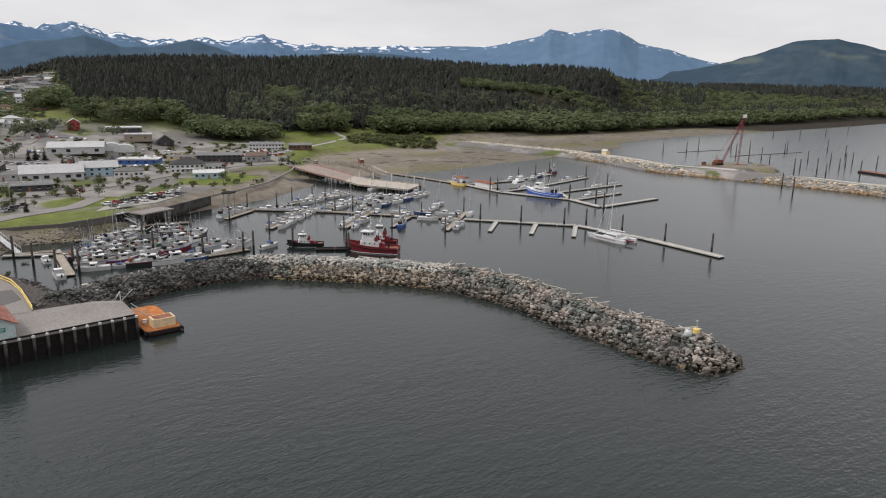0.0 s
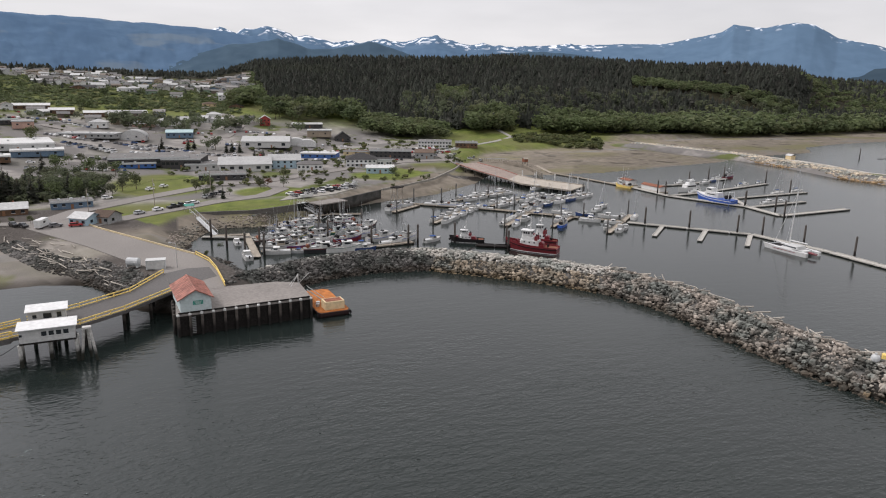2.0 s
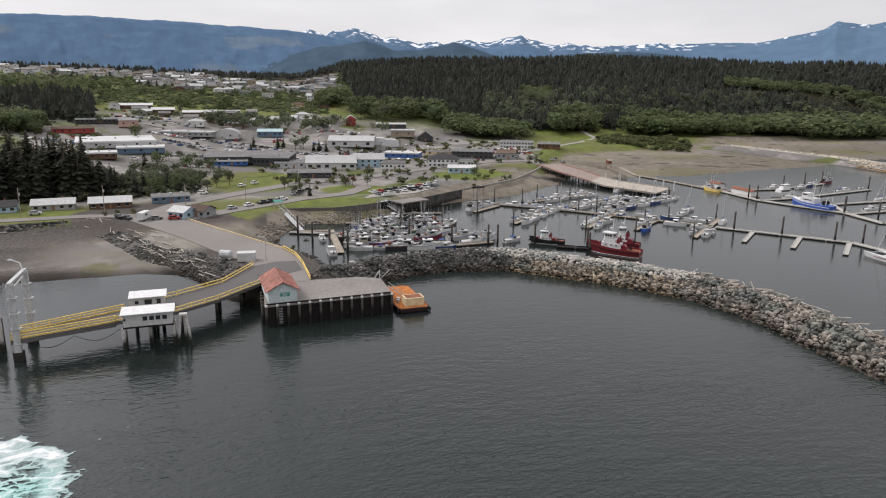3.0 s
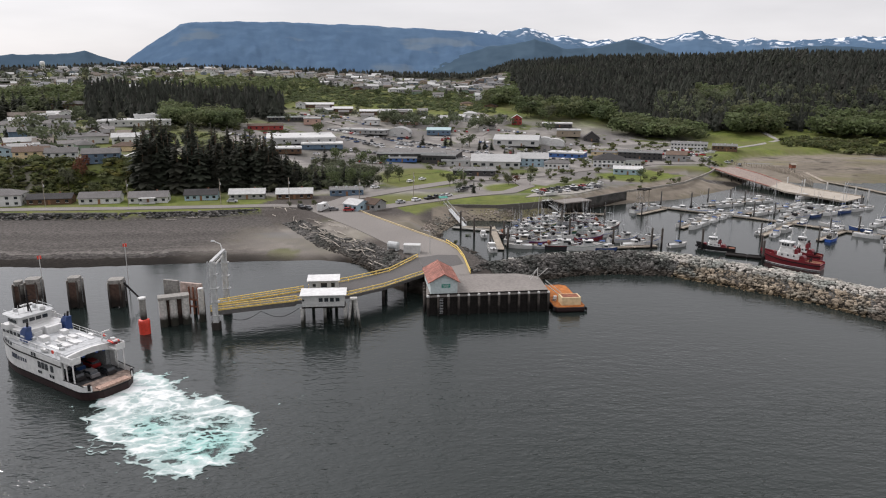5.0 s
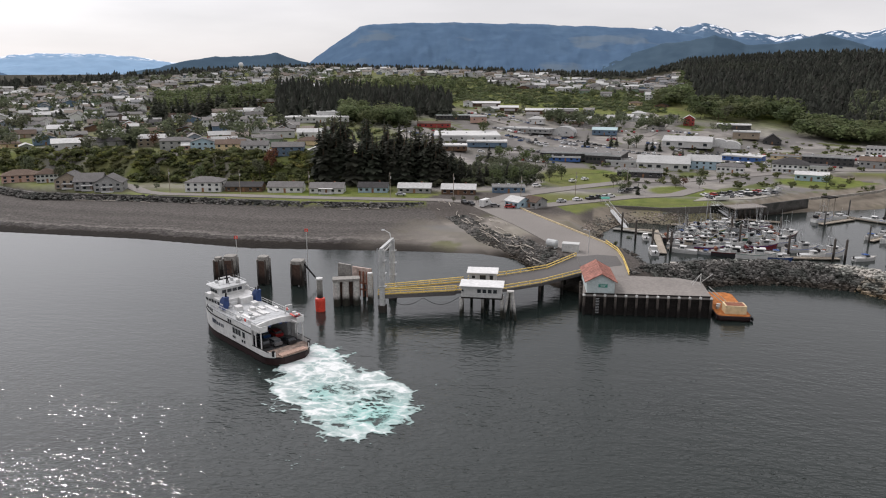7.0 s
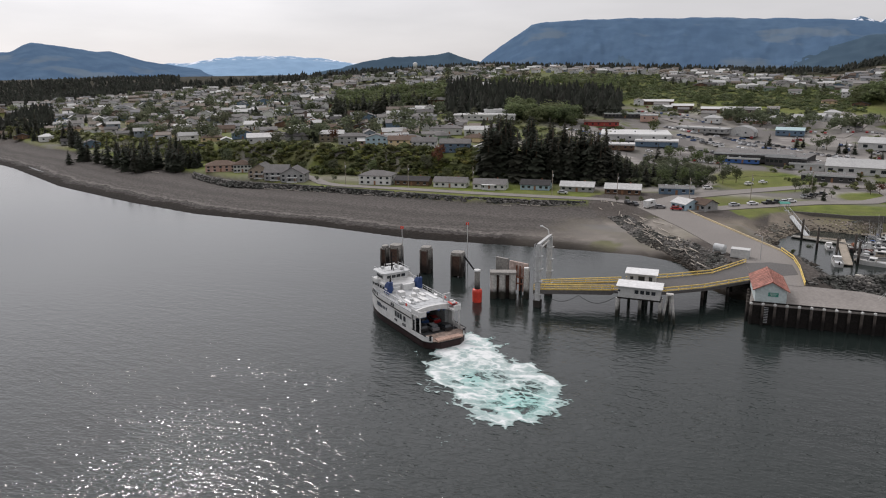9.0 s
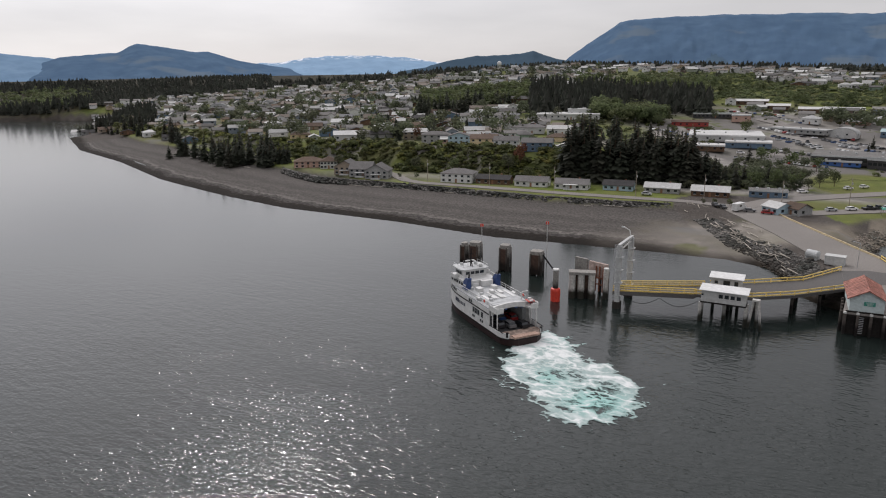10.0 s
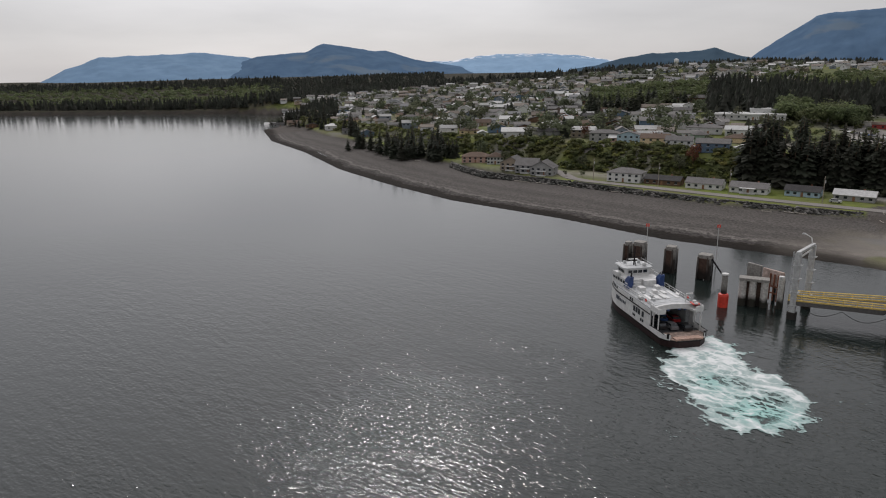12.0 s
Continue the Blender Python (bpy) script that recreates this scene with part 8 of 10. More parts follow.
def make_crane():
    root = thing("crawler_crane", "red lattice-boom crawler crane on the far causeway", "crane", pose(481, 300, gz(481, 300)))
    part("tracks", Mesh().box((0, -2, .6), (6.5, 1.1, 1.2), chamfer=.3).box((0, 2, .6), (6.5, 1.1, 1.2), chamfer=.3), M_BLACK, root)
    part("house", Mesh().box((-1.2, 0, 2.6), (6, 3.6, 2.6), chamfer=.15), M_RUST, root, "red machinery house")
    part("cab", Mesh().box((2.6, -1.2, 2.4), (1.6, 1.4, 2.2)), M_RED, root)
    boom = Mesh()
    b0, b1 = Vector((1.5, -2, 2)), Vector((8, -12.5, 36))
    for dx, dy in ((-.7, -.7), (.7, -.7), (.7, .7), (-.7, .7)):
        boom.rod(b0 + Vector((dx, dy, 0)), b1 + Vector((dx * .4, dy * .4, 0)), .14, .12, 5)
    for k in range(14):
        p, q = b0.lerp(b1, k / 14), b0.lerp(b1, (k + 1) / 14)
        boom.rod(p + Vector((-.7, -.7, 0)), q + Vector((.7, -.7, 0)), .07, .07, 4).rod(p + Vector((.7, .7, 0)), q + Vector((-.7, .7, 0)), .07, .07, 4)
    part("boom", boom, M_RED, root, "red lattice boom")
    part("boom_head", Mesh().box((8, -12.5, 36.4), (2.2, 2.2, 2.2), 20), M_WHITE_STEEL, root)
    part("pendant", Mesh().rod((-3.5, 0, 7), (8, -12.5, 36), .12, .12, 4), M_RED, root)
    part("gantry", Mesh().rod((-1, -1.2, 3.8), (-3.5, 0, 7), .14).rod((-1, 1.2, 3.8), (-3.5, 0, 7), .14), M_RUST, root)
    leads = Mesh()
    for dx, dy in ((-.5, -.5), (.5, -.5), (.5, .5), (-.5, .5)):
        leads.rod((7 + dx, -11.5 + dy, 1), (7.6 + dx, -12.2 + dy, 35), .12, .12, 5)
    for k in range(17):
        leads.rod((6.5, -12, 1 + 2 * k), (7.5, -11, 3 + 2 * k), .07, .07, 4)
    part("pile_leads", leads, M_RED, root, "red lattice pile leads")
    for x, y, w, col in ((476, 300, 5, M_RUST), (470, 305, 4, M_RUST), (498, 284, 4, M_GREYDECK)):
        sk = thing("yard_skip", "rusty steel skip standing in the crane yard", "skip", pose(x, y, gz(x, y), 0, 0, 25), "yard skips")
        part("body", Mesh().box((0, 0, 1.0), (w, 2.4, 2.0), 0, 1.15), col, sk)
        part("rim", Mesh().box((0, 0, 2.05), (w * 1.17, 2.85, .14)), M_BLACK, sk)
    sh = thing("yard_shed", "small pale shed on the far causeway", "shed", pose(462, 392, gz(462, 392), 0, 0, 80))
    part("wall", Mesh().box((0, 0, 1.6), (6, 4, 3.2)), M_CREAM, sh)
    part("roof", Mesh().gable((0, 0), (6, 4), 0, 3.2, 1, .4, .15), M_PALE_GREY, sh)
    bg = thing("log_barge", "dark flat log barge behind the far causeway", "barge", pose(560, 222, 0, 0, 0, 70))
    part("hull", Mesh().box((0, 0, .5), (26, 7, 1.6), 0, .97, .5), M_BLACK, bg)
    part("deck", Mesh().box((0, 0, 1.35), (25, 6.6, .1)), M_RUST, bg)


make_crane()
lane("far_causeway_road", [(440, 545), (456, 440), (456, 380), (446, 322), (458, 282), (470, 240), (468, 180), (478, 90)], 12, 0.25, mat("pale_gravel", (0.33, 0.31, 0.275), .95, .15, 1.5, .1), "pale gravel track on the far causeway")
# ---------------------------------------------------------------- trees
def kite(v, f, c, d, n, long, wide):
    """One leaf blade: a kite from c along d, with n across it."""
    k = len(v)
    v += [c, c + d * long * .55 + n * wide, c + d * long, c + d * long * .55 - n * wide]
    f.append((k, k + 1, k + 2, k + 3))


def conifer_crown(seed, layers=17, blades=11):
    """A spruce one unit high and about 0.3 wide, of drooping branches."""
    r = np.random.default_rng(seed)
    v, f = [], []
    for k in range(layers):
        t = k / layers
        z = 0.10 + 0.86 * t
        reach = (0.20 * (1 - t) ** 0.75 + 0.014) * r.uniform(.8, 1.15)
        for j in range(max(4, int(blades * (1 - t * .5)))):
            a = 6.283 * (j + r.uniform(0, 1)) / blades + k
            d = np.array([math.cos(a), math.sin(a), -0.28 - r.uniform(0, .3)])
            n = np.array([-math.sin(a), math.cos(a), r.uniform(-.3, .3)])
            kite(v, f, np.array([0, 0, z + r.uniform(0, .05)]), d, n, reach * r.uniform(.65, 1.25), reach * .36)
    v += [np.array([0, 0, 1.0]), np.array([.012, 0, .9]), np.array([0, .012, .88]), np.array([-.012, -.012, .9])]
    f.append((len(v) - 4, len(v) - 3, len(v) - 2, len(v) - 1))
    return np.array(v), np.array(f)


def far_conifer(seed, full=1.0):
    """A cheap spruce of ragged skirts for woods; full: how broad it is towards the top."""
    r = np.random.default_rng(seed)
    v, f = [], []
    lean = r.uniform(-.05, .05, 2)
    for k in range(5):
        z1, z0 = 0.34 + 0.165 * k, 0.04 + 0.17 * k
        rad = 0.235 * (1 - k / 5.3) ** (.8 / full) * r.uniform(.75, 1.25)
        b, off = len(v), lean * k + r.uniform(-.03, .03, 2)
        v.append((off[0], off[1], min(1.0, z1 + .03 + r.uniform(-.03, .02))))
        for j in range(6):
            a = 6.283 * j / 6 + r.uniform(-.3, .3) + k
            q = rad * r.uniform(.6, 1.25)
            v.append((off[0] + math.cos(a) * q, off[1] + math.sin(a) * q, z0 + r.uniform(-.05, .06)))
        f += [(b, b + 1 + j, b + 1 + (j + 1) % 6) for j in range(6)]
    return np.array(v), np.array(f)


def leafy_crown(seed, n=150, size=0.10, flat=1.0):
    """A broadleaf crown one unit high: several lobes of small leaf sprays, with gaps."""
    r = np.random.default_rng(seed)
    lobes = [(np.array([r.uniform(-.22, .22), r.uniform(-.22, .22), r.uniform(.42, .82) * flat]), r.uniform(.16, .26)) for _ in range(7)]
    lobes.append((np.array([0, 0, .55 * flat]), .3))
    v, f = [], []
    for k in range(n):
        c, rad = lobes[k % len(lobes)]
        d = r.normal(size=3); d /= np.linalg.norm(d)
        p = c + d * rad * r.uniform(.72, 1.05) * np.array([1, 1, .85])
        e = r.normal(size=3); e -= (e @ d) * d * .6; e /= np.linalg.norm(e)
        g = np.cross(e, d); g /= np.linalg.norm(g)
        kite(v, f, p - e * size * .5, e, g, size * r.uniform(.8, 1.5), size * .42)
    return np.array(v), np.array(f)


M_BARK = mat("bark", (0.10, 0.075, 0.055), .95, .3, 4, 1)
M_SPRUCE = leaf_mat("spruce_needles", (0.036, 0.042, 0.032), (0.066, 0.074, 0.052))
M_FOREST = leaf_mat("conifer_wood", (0.036, 0.041, 0.034), (0.064, 0.070, 0.054), .025)
M_LEAF = leaf_mat("alder_leaves", (0.060, 0.080, 0.036), (0.106, 0.128, 0.058), .03)
M_LEAF_DULL = leaf_mat("dull_leaves", (0.060, 0.074, 0.044), (0.104, 0.118, 0.070), .04)
M_SHRUB = leaf_mat("shrubs", (0.050, 0.066, 0.026), (0.108, 0.116, 0.048), .05)
M_SCRUB = leaf_mat("green_scrub", (0.070, 0.093, 0.042), (0.118, 0.142, 0.066), .03)
M_GORSE = leaf_mat("yellow_green_brush", (0.105, 0.125, 0.034), (0.165, 0.165, 0.055), .05)
M_RED_LEAF = leaf_mat("copper_leaves", (0.07, 0.030, 0.022), (0.13, 0.065, 0.035), .1)
CONIFERS = [far_conifer(20 + k, (.8, 1.0, 1.0, 1.5)[k % 4]) for k in range(8)]
BROADLEAF = [leafy_crown(40 + k, 90, .143) for k in range(5)]
FAR_BROADLEAF = [leafy_crown(50 + k, 60, .175) for k in range(5)]
SHRUBS = [leafy_crown(60 + k, 32, .29, .75) for k in range(5)]
NEAR_SPRUCE = [conifer_crown(80 + k) for k in range(4)]
NEAR_LEAFY = [leafy_crown(90 + k, 300, .085) for k in range(4)]
TREE_MESH = {}


def tree(kind, x, y, h, label, spread=1.0, z=None):
    """A single tree: tapered trunk with limbs, and a crown."""
    k = random.randrange(4)
    key = (kind, k)
    if key not in TREE_MESH:
        v, f = (NEAR_SPRUCE if kind == "spruce" else NEAR_LEAFY)[k]
        m = {"spruce": M_SPRUCE, "leafy": M_LEAF, "dull": M_LEAF_DULL, "copper": M_RED_LEAF}[kind]
        trunk = Mesh().rod((0, 0, -.04), (0, 0, .55 if kind != "spruce" else .95), .022, .004, 6)
        if kind != "spruce":
            for j in range(5):
                a = 1.3 * j + k
                trunk.rod((0, 0, .25 + .05 * j), (.22 * math.cos(a), .22 * math.sin(a), .5 + .07 * j), .009, .003, 4)
        crown = arrays("crown", v, f, m)
        crown.attributes.new("tone", "FLOAT", "POINT").data.foreach_set("value", np.full(len(v), (.25, .45, .6, .4)[k], np.float32))
        TREE_MESH[key] = (trunk.data("trunk", M_BARK), crown)
    ob = thing("spruce_tree" if kind == "spruce" else "broadleaf_tree", label, "tree", pose(x, y, gz(x, y) if z is None else z, 0, 0, random.uniform(0, 360)) @ Matrix.Diagonal((h * spread, h * spread, h, 1)), "town trees")
    for name, me in zip(("trunk", "crown"), TREE_MESH[key]):
        part(name, me, None, ob)
    return ob


def wood(name, places, heights, shapes, material, label, slim=1.0):
    """Far woods: one object of many trees."""
    p = np.array(places, float)
    n = len(p)
    h = rng.uniform(heights[0], heights[1], n)
    z = ground_z(p[:, 0], p[:, 1])
    rows = np.stack([p[:, 0], p[:, 1], z - .3, rng.uniform(0, 6.28, n), h * slim * rng.uniform(.85, 1.25, n), h, rng.integers(0, len(shapes), n)], -1)
    return tagged(new(name, scatter(name, shapes, rows, material)), label, "woods", kind="stuff")


def shore_edge(az):
    """Distance of the upper edge of the beach."""
    return np.interp(az, [-58, -52, -45, -40, -34, -22, -17], [856, 665, 512, 460, 412, 372, 372])


def inland(p):
    """Those places that lie behind the beach."""
    return p[np.hypot(p[:, 0], p[:, 1]) > shore_edge(np.degrees(np.arctan2(p[:, 0], p[:, 1]))) + 10]


def sector(az0, az1, r0, r1, n, bias=1.0):
    """Places in a sector round the origin; bias above 1 draws them to its near edge. r0 and r1 may be functions of the heading."""
    az = rng.uniform(az0, az1, n)
    a = r0(az) if callable(r0) else np.full(n, r0)
    b = r1(az) if callable(r1) else np.full(n, r1)
    r = a + (b - a) * rng.uniform(0, 1, n) ** bias
    return np.stack([r * np.sin(np.radians(az)), r * np.cos(np.radians(az))], -1)


def front(az):
    """Distance of the edge of the great wood."""
    return np.interp(az, FRONT_AZ, FRONT_R)


def thinned(p, *gaps):
    """Places outside the gaps: sectors of heading and distance."""
    az, r = np.degrees(np.arctan2(p[:, 0], p[:, 1])), np.hypot(p[:, 0], p[:, 1])
    keep = np.ones(len(p), bool)
    for a0, a1, r0, r1 in gaps:
        keep &= ~((az > a0) & (az < a1) & (r > r0) & (r < r1))
    return p[keep]


def make_woods():
    hill = sector(7.8, 50.6, lambda a: front(a) + 22, lambda a: np.interp(a, [5, 10, 40, 51], [1330, 1330, 1330, 1345]), 9200, 1.0)
    # its edge above the town runs slantwise up the slope, and lone trees stand before it
    az, r = np.degrees(np.arctan2(hill[:, 0], hill[:, 1])), np.hypot(hill[:, 0], hill[:, 1])
    hill = hill[az + rng.normal(0, .22, len(az)) > np.interp(r, [740, 880, 980, 1100, 1250], [10.3, 9.6, 9.25, 8.8, 8.4])]
    young = np.array([noise.noise((a * .006, b * .006, 3)) for a, b in hill]) > .30
    gaps = ((22.6, 25.6, 830, 975), (38, 51, 1040, 1130))
    wood("conifer_wood", thinned(hill[~young], *gaps), (10, 18), CONIFERS, M_FOREST, "dense dark spruce wood on the hill behind the harbour", 1.22)
    wood("conifer_wood", thinned(hill[young], *gaps), (9, 17), CONIFERS, M_SPRUCE, "younger lower stands in the spruce wood", 1.35)
    wood("conifer_wood", np.r_[sector(6.0, 8.8, 1170, 1330, 170), sector(-3, 6, 1240, 1330, 90)], (6, 13), CONIFERS, M_FOREST, "spruces on the skyline beside the upper town", 1.3)
    wood("alder_wood", np.r_[sector(22.9, 25.4, 880, 970, 60), sector(38.3, 50.2, 1085, 1130, 190)], (9, 13), BROADLEAF, M_SCRUB, "bright green young alders in clearings of the wood", 1.4)
    wood("alder_wood", np.r_[sector(6.7, 9.9, 790, 880, 190), sector(8.1, 9.2, 880, 1120, 90)], (3.5, 6.5), FAR_BROADLEAF, M_SCRUB, "dense young alders on the edge of the upper town", 1.7)
    # low land beyond the bay: alders, dark clumps, a far skyline
    wood("conifer_wood", np.r_[sector(50, 60, lambda a: front(a) + 55, lambda a: front(a) + 210, 620), sector(60, 76, lambda a: front(a) + 30, lambda a: front(a) + 300, 620)], (12, 21), CONIFERS, M_FOREST, "dark spruce wood on the low land beyond the bay")
    wood("conifer_wood", np.r_[sector(56.5, 65.5, 2050, 2420, 1500), sector(49.8, 57, 1500, 2300, 420), sector(65, 76, 2300, 2800, 700)], (13, 21), CONIFERS, M_FOREST, "far dark spruces on the skyline beyond the bay", 1.3)
    wood("alder_wood", np.r_[sector(49.8, 66, lambda a: front(a) + 170, 2050, 900), sector(66, 76, lambda a: front(a) + 200, 2500, 200)], (9, 14), FAR_BROADLEAF, M_SCRUB, "fresh green young woods on the rise beyond the bay", 1.7)
    wood("alder_wood", thinned(sector(25.5, 42, lambda a: front(a) - 2, lambda a: front(a) + 75, 400, 1.2), (29, 31, 0, 2000)), (11, 21), BROADLEAF, M_LEAF, "green alders along the foot of the wood", 1.15)
    wood("alder_wood", sector(41, 76, lambda a: front(a) - 4, lambda a: front(a) + 125, 1150, 1.3), (12, 21), FAR_BROADLEAF, M_SCRUB, "fresh green alders along the shore of the bay", 1.35)
    wood("alder_wood", sector(20, 52, lambda a: front(a) + 50, lambda a: front(a) + 210, 400, 1.4), (12, 18), BROADLEAF, M_LEAF_DULL, "single grey-green alders among the spruces", .95)
    # lines of trees on the flat before the great wood
    wood("shrub_belt", np.r_[sector(29, 36, 640, 720, 200), sector(24.5, 29, 735, 760, 60)], (3, 7), SHRUBS, M_SHRUB, "shrubs and young alders beside the creek", 1.4)
    wood("alder_wood", np.r_[sector(17.0, 23.6, 652, 700, 130), sector(26.8, 28.6, 735, 760, 12)], (11, 16), BROADLEAF, M_SCRUB, "bright green alder clump at the foot of the wood", 1.4)
    wood("alder_wood", np.r_[sector(9.3, 16.8, 690, 760, 110), sector(6.8, 9.0, 760, 830, 40)], (12, 19), BROADLEAF, M_LEAF, "alders behind the town centre", 1.25)
    # far shore in the west: a dark fringe, green slopes, a dark skyline
    shore_r = lambda a: np.interp(a, [-84, -76, -66, -59, -57], [1440, 1335, 1200, 1128, 1110])
    wood("conifer_wood", sector(-84, -57, lambda a: shore_r(a) + 6, lambda a: shore_r(a) + 70, 620, 1.0), (9, 20), CONIFERS, M_FOREST, "dark spruces along the far shore")
    wood("alder_wood", sector(-84, -57, lambda a: shore_r(a) + 45, lambda a: np.interp(a, [-84, -76, -66, -57], [2500, 2350, 2050, 1650]), 1500, 1.1), (6, 10), FAR_BROADLEAF, M_SCRUB, "dull green young woods behind the far shore", 1.8)
    wood("conifer_wood", sector(-84, -57, lambda a: np.interp(a, [-84, -76, -66, -57], [2250, 2150, 1900, 1500]), lambda a: np.interp(a, [-84, -57], [2700, 1900]), 1300, 1.0), (11, 18), CONIFERS, M_FOREST, "dark spruces on the skyline of the far shore", 1.3)
    # wooded strips in and behind the town
    wood("conifer_wood", np.r_[sector(-23.5, -9.5, 605, 760, 520), sector(-23.5, -18.6, 545, 610, 80)], (11, 19), CONIFERS, M_FOREST, "dark spruce strip inside the town")
    wood("conifer_wood", np.r_[sector(-57, 6, 1125, 1300, 800), sector(-58, -44, 1110, 1900, 1200), sector(-57, 6, 1180, 1290, 500)], (6, 12), CONIFERS, M_FOREST, "spruces along the skyline", 1.7)
    wood("conifer_wood", np.r_[sector(-32.6, -28.5, 575, 625, 26), sector(-28.5, -25, 600, 640, 14)], (12, 21), NEAR_SPRUCE, M_SPRUCE, "tall dark spruces before the alder wood", 1.1)
    wood("conifer_wood", inland(sector(-57, -53, 730, 960, 240)), (9, 18), CONIFERS, M_FOREST, "spruces at the western end of the town")
    wood("alder_wood", sector(-18.2, -12.8, 532, 584, 90), (10, 15), NEAR_LEAFY, M_SCRUB, "bright green alder clump in the town", 1.25)
    wood("alder_wood", np.r_[sector(-32, -23, 640, 800, 300), sector(-14, 5, 720, 880, 30), sector(-20, -8, 770, 900, 90)], (7, 13), BROADLEAF, M_LEAF, "green alder thickets between the houses", 1.3)
    wood("shrub_belt", np.r_[sector(-15, 6.5, 735, 1035, 3000), sector(5.5, 7.5, 720, 860, 120)], (1.6, 3.6), SHRUBS, M_SCRUB, "bright green scrub on the slope below the upper town", 2.3)
    wood("shrub_belt", np.r_[sector(-56, -16, lambda a: np.interp(a, [-58, -52, -45, -40, -34, -22, -16], [830, 640, 488, 436, 389, 350, 353]), lambda a: np.interp(a, [-58, -52, -45, -40, -34, -22, -16], [862, 670, 516, 464, 415, 376, 374]), 900)], (1.8, 5.4), SHRUBS, M_SHRUB, "scrub and brambles on the slopes of the town", 1.4)
    wood("shrub_belt", sector(-50, -16, lambda a: np.interp(a, [-52, -45, -40, -34, -22, -16], [640, 488, 436, 389, 350, 353]), lambda a: np.interp(a, [-52, -45, -40, -34, -22, -16], [670, 516, 464, 415, 376, 374]), 420), (1.4, 3.6), SHRUBS, M_GORSE, "yellow-green young brush on the slopes of the town", 1.7)
    wood("shrub_belt", np.r_[inland(sector(-56, -16, 420, 1100, 900)), sector(-12, -2.5, 342, 400, 170), sector(-16, -10, 352, 440, 90)], (2.5, 6), SHRUBS, M_LEAF_DULL, "garden hedges and bushes among the houses", 1.3)
    wood("town_trees", np.r_[inland(sector(-56, -17, 440, 1080, 460)), sector(-12, 6, 900, 1120, 70)], (4, 9.5), CONIFERS, M_SPRUCE, "dark garden spruces among the houses", 1.6)
    wood("town_trees", np.r_[inland(sector(-56, -17, 440, 1080, 460)), inland(sector(-56, -40, 420, 620, 90)), sector(-2, 12, 600, 660, 60)], (6, 13), BROADLEAF, M_LEAF_DULL, "broadleaf garden trees among the houses", 1.2)


make_woods()
random.seed(3)
for k in range(84):
    t = random.choice((random.uniform(0, .18), random.uniform(.27, 1), random.uniform(.27, 1), random.uniform(.27, 1)))
    tree("spruce", -124 + 66 * t + random.uniform(-2, 2), 326 + 12 * t + random.uniform(4, 22), random.uniform(21, 28) * (1 if t < .9 else .7), "tall dark spruce in the grove behind the cottages", random.uniform(1.0, 1.35))
for k in range(9):
    tree("spruce", random.uniform(-56, -40), random.uniform(345, 362), random.uniform(10, 15), "dark spruce at the edge of the cottage grove", 1.2)
for k in range(112):
    if k < 62:
        az = random.triangular(-52.5, -43.2, -45.2)
        r, h = np.interp(az, (-54, -51, -48, -43.4), (560, 492, 450, 424)) + random.uniform(4, 44), random.uniform(11, 21)
    else:
        az = random.choice((random.uniform(-59, -50), random.gauss(-57.2, .5), random.gauss(-54.4, .4), random.gauss(-52, .3)))
        r, h = np.interp(az, (-59, -56.4, -52.8, -50), (885, 760, 640, 530)) + random.uniform(4, 50), random.uniform(7, 19)
    tree("spruce", r * math.sin(radians(az)), r * math.cos(radians(az)), h, "dark wind-shaped spruce above the beach", random.uniform(.9, 1.4))
for x, y, h, kind in ((-34, 348, 9, "leafy"), (-26, 352, 10, "leafy"), (-18, 356, 9, "leafy"), (-40, 356, 8, "leafy"), (-8, 366, 8, "dull"), (-2, 372, 9, "leafy"), (-30, 362, 11, "spruce"), (24, 352, 7, "leafy"), (31, 345, 5, "leafy"), (27, 336, 6, "dull"), (38, 341, 4, "leafy"), (34, 330, 6.5, "spruce"), (66, 356, 6, "dull"), (55, 372, 5, "leafy"), (80, 378, 6, "leafy"),
                     (130, 372, 7, "leafy"), (190, 432, 6, "dull"), (197, 438, 5, "dull"), (-155, 330, 11, "dull"), (-150, 334, 12, "copper"), (-118, 355, 16, "copper"), (-125, 352, 13, "copper"), (-196, 302, 4, "dull"), (-204, 298, 3.5, "dull"), (-38, 296, 3.5, "leafy"), (-44, 298, 3, "leafy"), (-48, 294, 3, "dull"), (12, 480, 10, "spruce"), (70, 476, 9, "spruce"), (76, 478, 9, "spruce"), (84, 474, 8, "spruce"), (25, 262, 3, "dull"), (19, 246, 2.5, "leafy"),
                     (-262, 318, 9, "dull"), (-290, 330, 12, "dull"), (-230, 322, 8, "leafy"), (-185, 324, 10, "leafy"), (-212, 326, 9, "dull"), (-140, 322, 8, "leafy"), (-12, 352, 7, "dull"), (150, 368, 4, "leafy"), (110, 360, 3, "leafy"), (-62, 520, 12, "leafy"), (-150, 352, 9, "dull"), (-188, 364, 8, "copper"), (-240, 372, 9, "copper"), (-262, 380, 14, "spruce"), (-250, 366, 13, "spruce")):
    tree(kind, x, y, h, {"leafy": "bright green young broadleaf tree", "dull": "dull green garden tree with an uneven crown", "copper": "dark copper-leaved garden tree", "spruce": "dark pointed garden spruce"}[kind])

